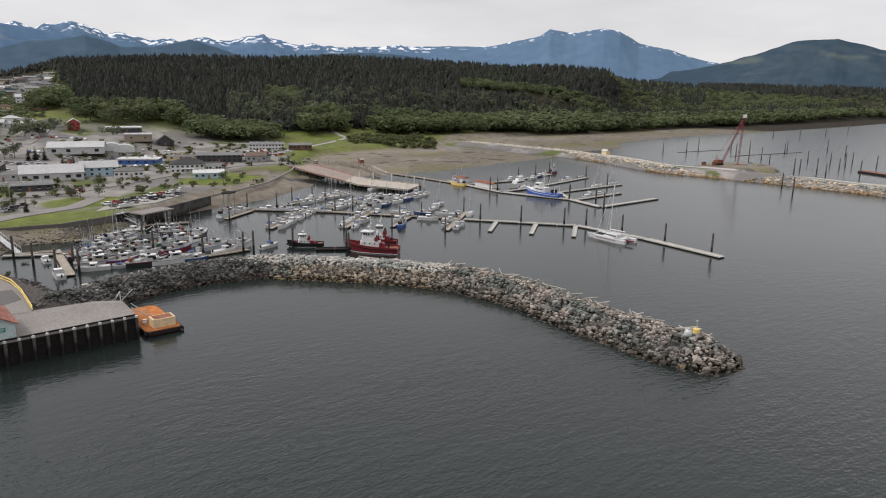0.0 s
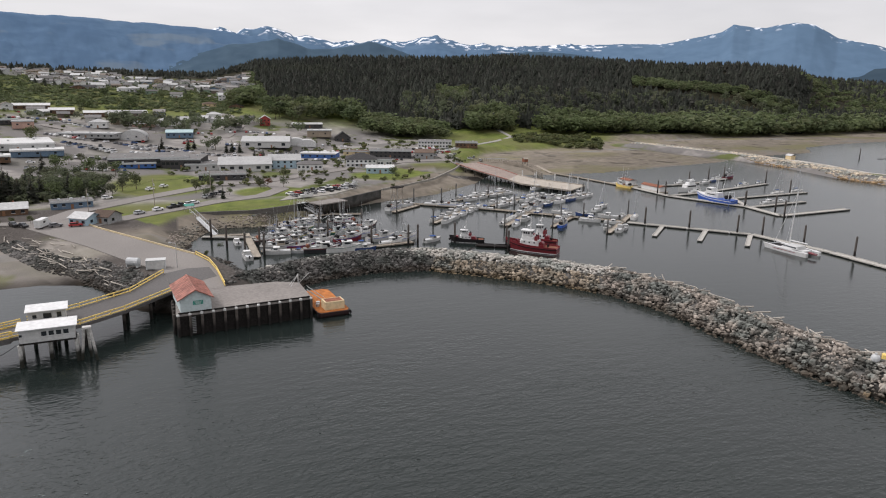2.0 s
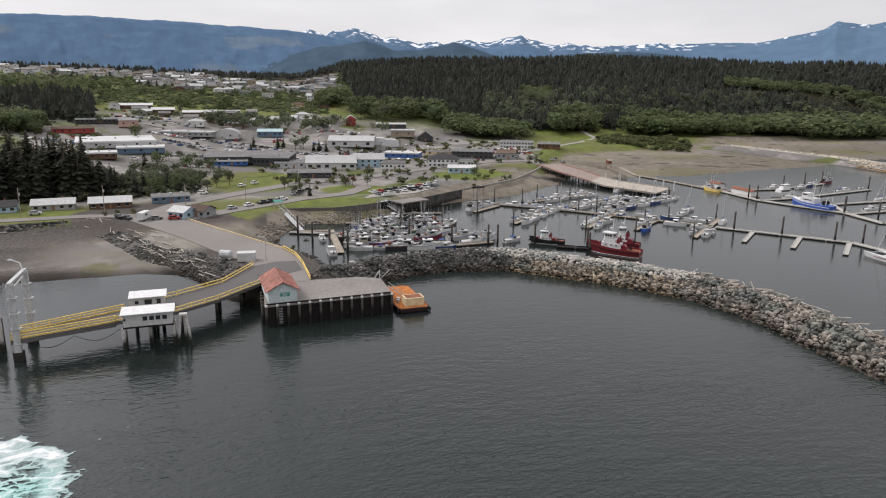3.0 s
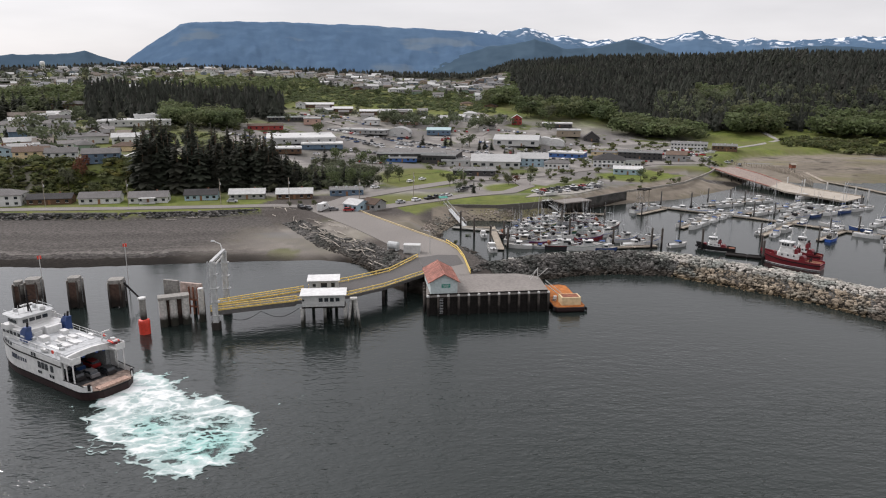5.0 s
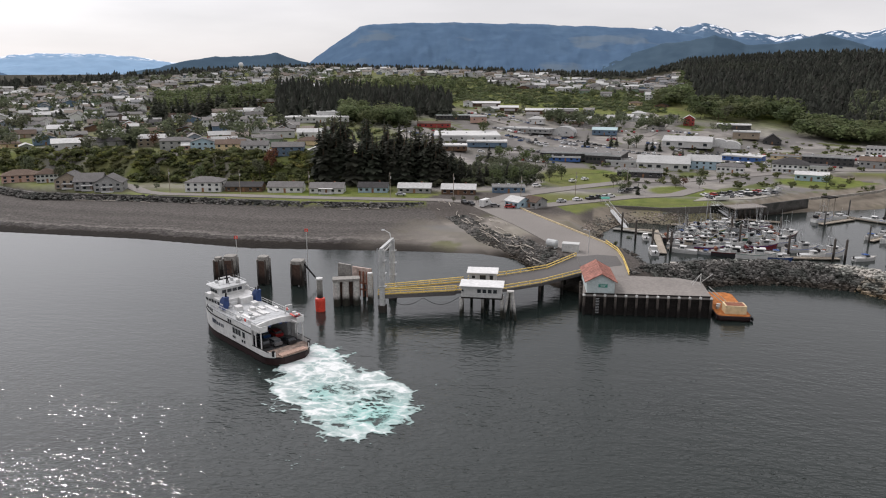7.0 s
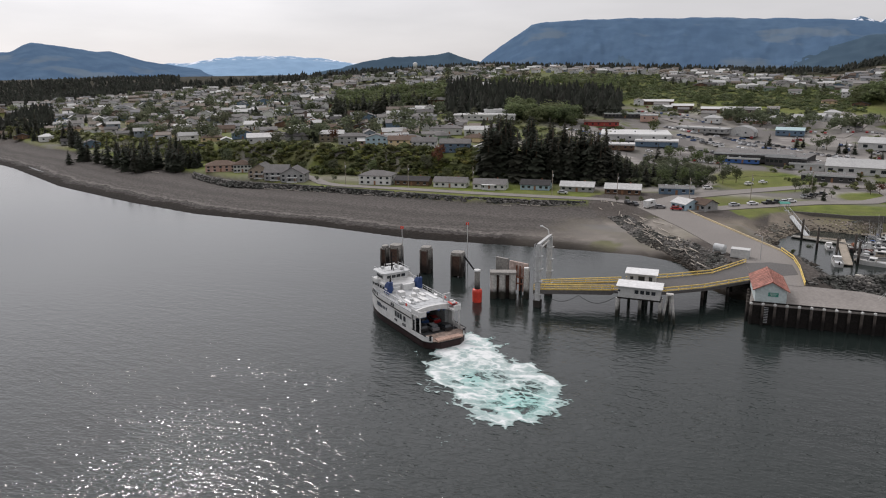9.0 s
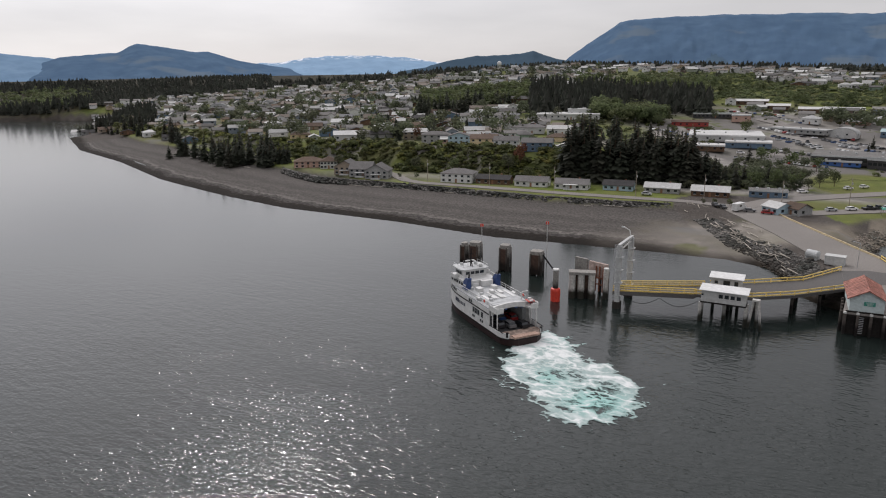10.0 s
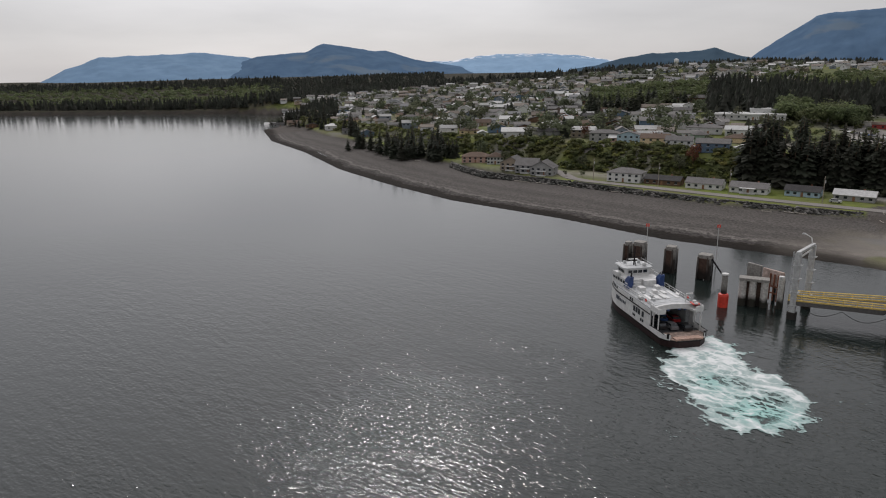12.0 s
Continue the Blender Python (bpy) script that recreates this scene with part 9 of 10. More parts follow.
# trees between the shops and along the harbour road
for x, y, h, kind in ((15, 518, 9, "spruce"), (32, 520, 9, "spruce"), (36, 524, 8, "spruce"), (44, 516, 9, "dull"), (56, 508, 8, "spruce"), (60, 510, 9, "spruce"), (65, 509, 8, "spruce"), (50, 520, 10, "dull"), (-46, 416, 11, "spruce"), (-40, 420, 9, "leafy"), (-42, 438, 7, "leafy"), (-36, 446, 6, "leafy"), (-30, 451, 6, "dull"), (-22, 455, 5, "leafy"), (-24, 413, 10, "leafy"), (-18, 416, 8, "dull"), (-12, 420, 8, "leafy"),
                     (31, 370, 7, "leafy"), (55, 357, 6, "dull"), (59, 360, 5, "copper"), (72, 387, 6, "leafy"), (-48, 370, 9, "spruce"), (-54, 366, 10, "spruce"), (-60, 372, 9, "dull"), (127, 693, 15, "dull"), (133, 662, 14, "leafy"), (140, 668, 15, "dull"), (121, 680, 13, "leafy")):
    tree(kind, x, y, h, {"leafy": "bright green young broadleaf tree", "dull": "dull green garden tree with an uneven crown", "copper": "dark copper-leaved garden tree", "spruce": "dark pointed garden spruce"}[kind], 1.25)

# ---------------------------------------------------------------- streets
lane("shore_road", [(-262, 333), (-235, 322), (-214, 308), (-198, 295), (-186, 291.5), (-153, 293.5), (-117, 294.5), (-82, 297), (-55, 299.5), (-36, 296)], 6.5, 0.28, M_ASPHALT, "grey asphalt shore road behind the sea wall")
lane("harbour_road", [(-34, 296), (-24, 318), (3, 346), (34, 374), (60, 380), (105, 412), (150, 442), (190, 448), (208, 436)], 9, 0.28, M_ASPHALT, "grey asphalt road round the harbour")
lane("parking_road", [(-19, 286), (3, 304), (30, 324), (52, 334), (64, 352), (62, 376)], 8, 0.3, M_ASPHALT, "grey asphalt parking strip above the harbour")
lane("main_street", [(-95, 660), (-70, 615), (-40, 582), (-6, 540), (26, 515), (60, 490), (80, 455), (96, 430), (105, 412)], 10, 0.3, M_ASPHALT, "broad grey main street through the town")
lane("pier_road", [(176, 520), (192, 508), (202, 490), (203, 463), (199, 426)], 13, 0.32, M_ASPHALT, "broad grey asphalt road down to the loading pier")
lane("creek_road", [(208, 496), (240, 526), (261, 542), (302, 576), (340, 615), (346, 660)], 5, 0.3, mat("pale_track", (0.25, 0.24, 0.22), .95, .12, 1.5, .1), "pale gravel track beside the creek")
lane("hill_street", [(62, 575), (74, 606), (87, 649), (80, 711), (64, 762), (72, 810), (97, 852), (78, 915), (61, 976)], 7.5, 0.4, M_ASPHALT, "grey hill street up to the upper town")
for k, (r, a0, a1) in enumerate(((402, -33, -19), (486, -42, -19), (575, -47, -21), (668, -51, -22), (770, -54, -23), (880, -55, -12))):
    lane("hill_street", [(r * math.sin(radians(a)), r * math.cos(radians(a))) for a in np.linspace(a0, a1, 12)], 6, 0.4, M_ASPHALT, "grey residential street on the hillside")
ribbon("boat_yard", [(57, 318), (84, 328), (100, 343)], [(66, 334), (84, 346), (104, 356)], 0.3, mat("yard_gravel", (0.27, 0.255, 0.23), .95, .12, 1.2, .1), "pale gravel boat yard above the harbour wall", "yard")


M_CONCRETE_EDGE = mat("pale_concrete_edge", (0.24, 0.225, 0.20), .9, .2, 1.5, .3)


M_BANK_WALL = tide_mat("bank_wall_stone", (0.105, 0.098, 0.088), (0.045, 0.040, 0.034), 2.0, 1.5, .9)
M_LAWN = mat("mown_lawn", (0.098, 0.118, 0.030), .95, .3, 1.2, .12)


def make_seawall():
    line = [(-292, 303), (-268, 291), (-246, 283), (-190, 285.5), (-150, 284.5), (-114, 283.5), (-85, 286.5), (-60, 291)]
    root = thing("sea_wall", "dark stacked-boulder sea wall below the shore road", "sea wall", kind="structure")
    m = Mesh()
    for a, b in zip(line[:-1], line[1:]):
        d, turn = math.hypot(b[0] - a[0], b[1] - a[1]), math.degrees(math.atan2(b[1] - a[1], b[0] - a[0]))
        m.box(((a[0] + b[0]) / 2, (a[1] + b[1]) / 2 - .2, 4.35), (d + .4, 2.0, 2.5), turn, .9)
    part("core", m, M_ROCK_DARK, root)
    p = np.array(line)
    acc = np.r_[0, np.cumsum(np.hypot(*np.diff(p, axis=0).T))]
    n = 1500
    s, u = rng.uniform(0, acc[-1], n), rng.uniform(0, 1, n)
    x, y = np.interp(s, acc, p[:, 0]), np.interp(s, acc, p[:, 1]) - 3.2 + 2.9 * u
    size = rng.uniform(.7, 1.5, n)
    rows = np.stack([x, y, 3.0 + 2.6 * u, rng.uniform(0, 6.28, n), size, size * .8, rng.integers(0, 10, n)], -1)
    part("stones", scatter("stones", ROCKS, rows, M_ROCK_DARK), None, root, kind="stuff")
    # retaining wall of the boat yard and the lawn
    for name, ln, z0, z1, mt, label in (("yard_wall", [(62, 307), (75, 312), (84, 314.8), (103.5, 330), (110, 334.5)], -1, 5.3, M_ROCK_DARK, "stained concrete retaining wall of the boat yard"), ("bank_wall", [(20, 300.8), (31, 300.4), (41, 298.8), (52, 302.6), (62, 307)], .5, 5.3, M_BANK_WALL, "dark stained stone wall below the harbour lawn"), ("lawn_wall", [(112, 338), (128, 348), (152, 366), (170, 388), (184, 406), (197, 426)], 4.2, 5.32, M_CONCRETE_EDGE, "pale concrete edge of the park lawn")):
        m = Mesh()
        for a, b in zip(ln[:-1], ln[1:]):
            d, turn = math.hypot(b[0] - a[0], b[1] - a[1]), math.degrees(math.atan2(b[1] - a[1], b[0] - a[0]))
            m.box(((a[0] + b[0]) / 2, (a[1] + b[1]) / 2, (z0 + z1) / 2), (d + .5, .8, z1 - z0), turn)
        tagged(part(name, m, mt), label, "wall", kind="structure")
    ribbon("lawn_terrace", [(19, 306.5), (31, 306.5), (41, 305), (52, 308.5), (61, 313)], [(20, 300.9), (31, 300.5), (41, 298.9), (52, 302.7), (62, 307.1)], 5.26, M_LAWN, "green lawn strip along the harbour wall", "lawn", thick=2.0)
    apron = thing("yard_platform", "timber platform on piles at the edge of the boat yard", "platform", pose(77, 308.6, 0, 0, 0, 27))
    part("deck", Mesh().box((0, 0, 5.3), (16, 8, .5)), M_DECK, apron)
    for k in range(7):
        for s in (-3.1, 0):
            part("pile", Mesh().rod((-7.8 + 2.6 * k, s, -2), (-7.8 + 2.6 * k, s, 5.1), .32, .3, 7), M_PILE, apron)


make_seawall()
# ---------------------------------------------------------------- buildings
WALLS = {"white": M_WHITE, "cream": M_CREAM, "pale": M_PALE_GREY, "blue": mat("blue_siding", (0.10, 0.15, 0.21), .65, .12, 1.5, .3), "strong_blue": mat("bright_blue_wall", (0.045, 0.11, 0.30), .6, .12, 1.5, .3), "grey": mat("grey_siding", (0.27, 0.27, 0.265), .75, .12, 1.5, .3), "brown": mat("brown_siding", (0.12, 0.075, 0.05), .8, .2, 1.5, .3), "pink": mat("pink_stucco", (0.42, 0.28, 0.23), .8, .1, 1.5, .3), "red": mat("red_siding", (0.27, 0.045, 0.04), .7, .15, 1.5, .3), "green": mat("sage_siding", (0.20, 0.26, 0.20), .75, .12, 1.5, .3), "tan": mat("tan_siding", (0.27, 0.225, 0.175), .75, .12, 1.5, .3), "dark": mat("dark_siding", (0.06, 0.058, 0.058), .75, .15, 1.5, .3), "pale_blue": mat("pale_blue_wall", (0.30, 0.40, 0.46), .7, .1, 1.5, .3), "teal": mat("teal_wall", (0.10, 0.24, 0.23), .7, .1, 1.5, .3)}
ROOFS = {"grey": mat("grey_shingle", (0.125, 0.12, 0.117), .9, .18, 2.5, .3, objects=.2), "dark": mat("dark_shingle", (0.055, 0.053, 0.053), .9, .2, 2.5, .3, objects=.2), "brown": mat("brown_shingle", (0.11, 0.08, 0.063), .9, .2, 2.5, .3, objects=.2), "light": mat("pale_metal_roof", (0.36, 0.36, 0.352), .6, .12, 1, .15, objects=.2), "white": mat("white_flat_roof", (0.46, 0.46, 0.45), .75, .12, 1, .12), "tar": mat("tar_and_gravel_roof", (0.150, 0.145, 0.140), .95, .2, 1.5, .12), "green": mat("green_metal_roof", (0.17, 0.22, 0.19), .6, .12, 1, .15), "red": M_RED_ROOF, "teal": mat("pale_teal_roof", (0.30, 0.40, 0.41), .6, .1, 1, .15), "blue": mat("blue_metal_roof", (0.06, 0.11, 0.24), .5, .12, 1, .15)}


def building(name, label, category, x, y, w, d, h, rz, roof, wall, cover, rise=1.8, storeys=1, n_win=4, z=None, door=True, sides=True, win=(1.3, 1.1), group="", porch=False, chimney=False, flat_edge=.35):
    """A building with its front to -y before turning; (x, y) is the middle of its plan."""
    root = thing(name, label, category, pose(x, y, gz(x, y) - .05 if z is None else z, 0, 0, rz), group)
    if roof == "gable":
        ring = [(-d / 2, 0), (d / 2, 0), (d / 2, h), (0, h + rise), (-d / 2, h)]
        part("wall", Mesh().loft([[(-w / 2, yy, zz) for yy, zz in ring], [(w / 2, yy, zz) for yy, zz in ring]]), WALLS[wall], root)
        rf = part("roof", Mesh().gable((0, 0), (w, d), 0, h + .02, rise, .5, .18), ROOFS[cover], root)
    elif roof == "cross":
        ring = [(-w / 2, 0), (w / 2, 0), (w / 2, h), (0, h + rise), (-w / 2, h)]
        part("wall", Mesh().loft([[(xx, -d / 2, zz) for xx, zz in ring], [(xx, d / 2, zz) for xx, zz in ring]]), WALLS[wall], root)
        rf = part("roof", Mesh().gable((0, 0), (d, w), 90, h + .02, rise, .5, .18), ROOFS[cover], root)
    elif roof == "hip":
        part("wall", Mesh().box((0, 0, h / 2), (w, d, h)), WALLS[wall], root)
        rf = part("roof", Mesh().hip((0, 0), (w, d), 0, h, rise), ROOFS[cover], root)
    elif roof == "round":
        n = 12
        ring = [(-d / 2, 0)] + [(-d / 2 * math.cos(math.pi * k / n), h * .35 + (h * .65 + rise) * math.sin(math.pi * k / n)) for k in range(n + 1)] + [(d / 2, 0)]
        part("wall", Mesh().loft([[(-w / 2 + .15, yy * .97, zz * .97) for yy, zz in ring], [(w / 2 - .15, yy * .97, zz * .97) for yy, zz in ring]]), WALLS[wall], root)
        rf = part("roof", Mesh().loft([[(xx, yy, zz) for yy, zz in ring] for xx in (-w / 2 + .4, w / 2 - .4)], caps=False), ROOFS[cover], root)
    else:
        part("wall", Mesh().box((0, 0, h / 2), (w, d, h)), WALLS[wall], root)
        rf = part("roof", Mesh().box((0, 0, h + .12), (w + flat_edge * 2, d + flat_edge * 2, .24)), ROOFS[cover], root)
        part("fascia", Mesh().box((0, -d / 2 - flat_edge - .06, h + .05), (w + flat_edge * 2, .12, .9)), M_WHITE if cover == "white" else M_GREYDECK, rf)
        if w > 14:
            for k in range(3):
                part("roof_vent", Mesh().box((-w * .3 + w * .3 * k, d * .1 * (k - 1), h + .6), (1.2, 1.0, .8), 0, .9), M_GREYDECK, rf)
    sh = h / storeys
    for s in range(storeys):
        for k in range(n_win):
            wx = -w / 2 + w * (k + .5) / n_win
            if door and s == 0 and k == n_win // 2:
                part("door", Mesh().box((wx, -d / 2 - .04, 1.05), (1.0, .1, 2.1)), M_WOODTRIM, root)
                continue
            g = part("window", Mesh().box((wx, -d / 2 - .03, sh * (s + .56)), (win[0], .1, win[1])), M_GLASS, root)
            if y < 420 and group != "hillside houses":
                part("frame", Mesh().box((wx, -d / 2 - .05, sh * (s + .56) - win[1] / 2 - .06), (win[0] + .25, .16, .12)), M_WHITE, g)
        if sides:
            for sx in (-1, 1):
                part("window", Mesh().box((sx * (w / 2 + .03), -d * .15, sh * (s + .56)), (.1, 1.2, 1.1)), M_GLASS, root)
    if porch:
        part("porch", Mesh().box((0, -d / 2 - 1.1, .25), (w * .4, 2.2, .5)).rod((-w * .18, -d / 2 - 2, .5), (-w * .18, -d / 2 - 2, 2.5), .07).rod((w * .18, -d / 2 - 2, .5), (w * .18, -d / 2 - 2, 2.5), .07).box((0, -d / 2 - 1.1, 2.6), (w * .42, 2.4, .14)), M_WHITE, root)
    if chimney:
        part("chimney", Mesh().box((w * .2, d * .1, h + rise * .8), (.7, .7, 1.8)), M_RUST, root, "brick chimney")
    return root


def facing(x, y):
    """The turn that faces a building's front to the harbour mouth."""
    return -math.degrees(math.atan2(x, y))


def make_shops():
    """The cottages, the commercial town and the upper landmarks: front middle, width, depth, height."""
    B = building
    # cottages behind the shore road
    for lab, x, y, w, d, h, roof, wall, cover, rise, st in (
            ("white two-storey house with a grey hip roof by the shore", -172, 306, 17, 11, 4.6, "hip", "white", "grey", 2.3, 2), ("low dark cottage with a brown roof by the shore", -153, 309, 17.5, 8, 2.6, "gable", "brown", "dark", 1.7, 1),
            ("white cottage with a grey gable roof by the shore", -132.5, 310.5, 16.5, 8.5, 2.7, "gable", "white", "grey", 2.0, 1), ("white cottage with a grey gable roof and a porch", -112, 311.5, 16, 8.5, 2.7, "gable", "white", "grey", 2.0, 1),
            ("pale blue cottage with a dark roof by the shore", -91, 318, 14, 8, 2.6, "gable", "pale_blue", "dark", 1.9, 1), ("grey cottage with a pale metal roof by the shore", -71, 320, 15.5, 8, 2.6, "gable", "grey", "light", 1.8, 1), ("brown cottage with a pale metal roof beside the road", -49.8, 321, 16, 8.5, 2.6, "gable", "brown", "light", 1.9, 1)):
        B("cottage", lab, "house", x, y, w, d, h, facing(x, y) * .25 + 3, roof, wall, cover, rise, st, 5, group="shore cottages", porch="porch" in lab, chimney=roof == "gable")
    for lab, x, y, w, d, h, wall, cover in (("pink stucco house with a brown roof above the beach", -283, 316, 17, 11, 3.6, "pink", "brown"), ("white house with a brown roof above the beach", -268, 317, 10, 9, 4.4, "pale", "brown")):
        B("beach_house", lab, "house", x, y, w, d, h, 36, "hip", wall, cover, 2.6, 2, 5, group="beach houses")
    for k, (x, y) in enumerate(((-243, 303), (-230, 300), (-217.5, 297.5))):
        B("condominium", "grey two-storey apartment house with white gables", "apartments", x, y, 12.5, 11, 4.4, 20, "cross" if k != 1 else "gable", "grey" if k else "tan", "grey", 3.4, 2, 4, group="shore apartments", porch=True)
    # harbour front
    B("harbour_shop", "low blue shop with a flat roof beside the harbour road", "shop", -26.8, 329, 15.5, 7, 3.2, 8, "flat", "blue", "tar", n_win=5)
    B("ticket_office", "pale ferry ticket office with a brown and grey roof", "office", -19.5, 290.5, 7.5, 8, 2.9, -38, "gable", "pale_blue", "light", 1.6, 1, 3)
    B("ticket_office", "brown-roofed wing of the ferry ticket office", "office", -12.2, 291.5, 7.0, 7.4, 2.9, -38, "gable", "grey", "brown", 1.7, 1, 3)
    # centre
    B("supermarket", "long dark-roofed supermarket with a grey front", "supermarket", 6, 463, 44, 32, 4.8, -2, "flat", "dark", "tar", n_win=9, win=(2.4, 1.4))
    B("supermarket_wing", "brick-grey wing of the supermarket with an upper window row", "shop", 26, 456, 22, 28, 5.6, -14, "flat", "dark", "tar", n_win=9, win=(1.9, 1.6))
    B("bank", "low building with a bright blue front", "shop", -2, 447.5, 22, 9, 2.8, -2, "flat", "strong_blue", "light", n_win=6)
    B("grey_shop", "small two-part grey shop on the harbour road", "shop", 34, 443, 18, 14, 3.6, -4, "flat", "pale", "tar", n_win=4)
    B("mall", "long shopping hall with a white flat roof", "shop", -72, 500, 46, 44, 3.8, 10, "flat", "pale", "white", n_win=6)
    B("mall_wing", "blue-walled shop hall with a white roof", "shop", -54, 474, 27, 17, 3.6, 6, "flat", "blue", "white", n_win=3, door=False)
    B("restaurant", "brown restaurant with a white flat roof", "restaurant", -73.5, 447, 18.5, 14, 3.5, 9, "flat", "brown", "white", n_win=5)
    B("long_shop", "long low red shop row", "shop", -104, 541, 26, 13, 3.2, 12, "gable", "red", "brown", 1.2, 1, 6)
    B("long_shop", "low grey shop row beside the main street", "shop", -30, 556, 40, 14, 3.2, -24, "flat", "grey", "light", n_win=9)
    B("pink_hall", "plain pale pink hall with few windows", "hall", -74.4, 588, 13.6, 13, 5.2, 6, "flat", "pink", "light", n_win=2, door=False)
    for x, y, w in ((-84, 702, 33), (-57, 680, 19), (-16, 686, 50)):
        B("motel", "long brown motel block with a pale roof", "motel", x, y, w, 15, 3.4, 4, "gable", "brown", "white", 1.6, 1, max(5, int(w / 5)))
    B("quonset_hall", "rounded pale arched hall", "hall", -2, 556, 14, 18, 5.2, 80, "round", "pale", "light", 2.2, 1, 2)
    B("hardware_store", "dark store with a pale teal roof", "shop", 30, 578, 19, 16, 4, -6, "gable", "blue", "teal", 1.6, 1, 5)
    B("warehouse", "big pale grey metal warehouse", "warehouse", 89, 540, 34, 27, 4.6, -14, "gable", "pale", "light", 2.8, 1, 4, win=(2.6, 2.0))
    for k, x in enumerate((113, 121)):
        B("tent_hall", "white arched tent hall", "tent", x, 552 - 3 * k, 9, 15, 4.2, 76, "round", "white", "white", 1.6, 1, 1, door=False, sides=False)
    B("boat_shed", "big white-roofed boat shed behind the harbour road", "shed", 58.7, 437, 30, 26, 4.2, -8, "gable", "pale", "light", 3.2, 1, 6, win=(2.4, 1.6))
    B("net_loft", "white and blue two-storey net loft", "shed", 83, 441, 19, 17, 5, -10, "gable", "pale_blue", "light", 2.8, 2, 5)
    B("lodge_shop", "low white shop before the net loft", "shop", 95, 424, 15, 9, 3.6, -14, "hip", "white", "grey", 1.8, 1, 6)
    B("container_store", "long bright blue warehouse with a blue front", "warehouse", 116, 486, 25, 15, 3.4, -26, "flat", "strong_blue", "light", n_win=5, door=False)
    B("container_store", "short store with faded yellow walls", "warehouse", 146, 496, 18, 11, 3.2, -26, "flat", "cream", "brown", n_win=3, door=False)
    B("cold_store", "low dark store with a plank fence front", "shop", 41, 397, 24, 12, 3.4, -6, "flat", "dark", "tar", n_win=6)
    B("pub", "white pub with a dark hip roof and many windows", "pub", 130, 433, 19, 17, 4.8, -16, "hip", "white", "dark", 3.6, 2, 7, porch=True)
    B("pub_annex", "white flat-roofed annex of the pub", "pub", 143.5, 427, 9, 12, 4.6, -16, "flat", "white", "dark", n_win=5)
    B("hotel", "dark two-storey hotel with a flat roof", "hotel", 165, 476, 29, 16, 5.2, -22, "flat", "dark", "tar", n_win=9, storeys=2)
    B("hotel_wing", "grey low wing of the dark hotel", "hotel", 186, 464, 13, 12, 4.4, -22, "gable", "grey", "brown", 2.0, 1, 4)
    B("school_hall", "white school hall with brown end walls", "school", 226, 540, 27, 18, 5.2, -24, "flat", "white", "tar", n_win=11, storeys=2)
    B("school_hall", "brown low wing of the school hall", "school", 250, 530, 18, 16, 4.4, -24, "flat", "brown", "tar", n_win=6)
    B("pavilion", "open-sided park pavilion with a white roof", "pavilion", 131, 398, 16, 8.5, 3.3, -16, "gable", "pale_blue", "white", 1.3, 1, 5)
    B("depot", "long depot with a white flat roof", "depot", 142, 640, 27, 18, 3.4, -12, "flat", "dark", "white", n_win=6)
    B("depot", "plain grey block-built depot", "depot", 143, 598, 20, 16, 5.6, -14, "flat", "tan", "light", n_win=2, door=False)
    B("long_shop", "long low white hall beside the hill street", "shop", 62, 668, 25, 10, 3.4, -6, "gable", "white", "light", 1.5, 1, 6)
    B("chalet", "dark steep-roofed chalet with white trim", "house", 160, 586, 13, 11, 3.0, -14, "cross", "dark", "dark", 4.8, 1, 3)
    B("red_house", "tall red house with white gables", "house", 104.5, 640, 9, 10, 6.0, -9, "cross", "red", "light", 2.8, 2, 3)
    B("white_house", "large white house below the upper town", "house", 94, 834, 16, 11, 6.0, -6, "gable", "white", "light", 2.6, 2, 4)
    B("school", "broad school with white flat roofs", "school", -186, 502, 46, 30, 3.8, 20, "flat", "pale", "white", n_win=10)
    B("school_gym", "school gymnasium with a white flat roof", "school", -180, 520, 24, 18, 6.4, 20, "flat", "white", "white", n_win=4, door=False)
    B("long_barn", "long dark barn with a grey roof", "barn", -268, 590, 28, 10, 4.0, 24, "gable", "brown", "grey", 2.2, 1, 6)
    B("arena", "very long hall with a white roof on the hill", "arena", -455, 872, 95, 30, 3.4, 27, "flat", "pale", "white", n_win=12)
    B("dark_motel", "long dark-fronted lodge behind a hedge", "motel", -96, 600, 34, 12, 3.4, 12, "flat", "dark", "green", n_win=11, win=(1.6, 1.6))
    # blue house and neighbours on the bluff
    for lab, x, y, w, d, h, rz, roof, wall, cover in (("blue house with a grey roof on the bluff", -146, 348, 16.5, 10, 5.0, 16, "gable", "blue", "grey"), ("cream house with a grey roof on the bluff", -184, 358, 15.5, 9.5, 4.8, 20, "gable", "cream", "brown"), ("grey house with a dark roof on the bluff", -222, 366, 17, 10, 5, 26, "hip", "grey", "grey"),
                                                     ("pale blue house with a grey roof on the bluff", -204, 364, 13, 10, 5, 24, "cross", "pale_blue", "grey"), ("white house with stairs on the bluff", -167, 353, 14, 9, 4.8, 18, "gable", "white", "grey"), ("white cottage beside the grove", -133, 354, 11, 8, 3.2, 16, "cross", "white", "light"),
                                                     ("broad pale house with a grey hip roof", -182, 418, 21, 11, 4, 20, "hip", "pale", "grey"), ("white house with a pale roof", -161, 420, 15.5, 10, 4, 18, "gable", "white", "light"), ("tan house with a pale roof on the bluff", -245, 378, 15, 9, 4.8, 28, "gable", "tan", "light")):
        B("bluff_house", lab, "house", x, y, w, d, h, rz, roof, wall, cover, 2.0, 2 if h > 4.5 else 1, 4, group="houses on the bluff", chimney=True)


make_shops()


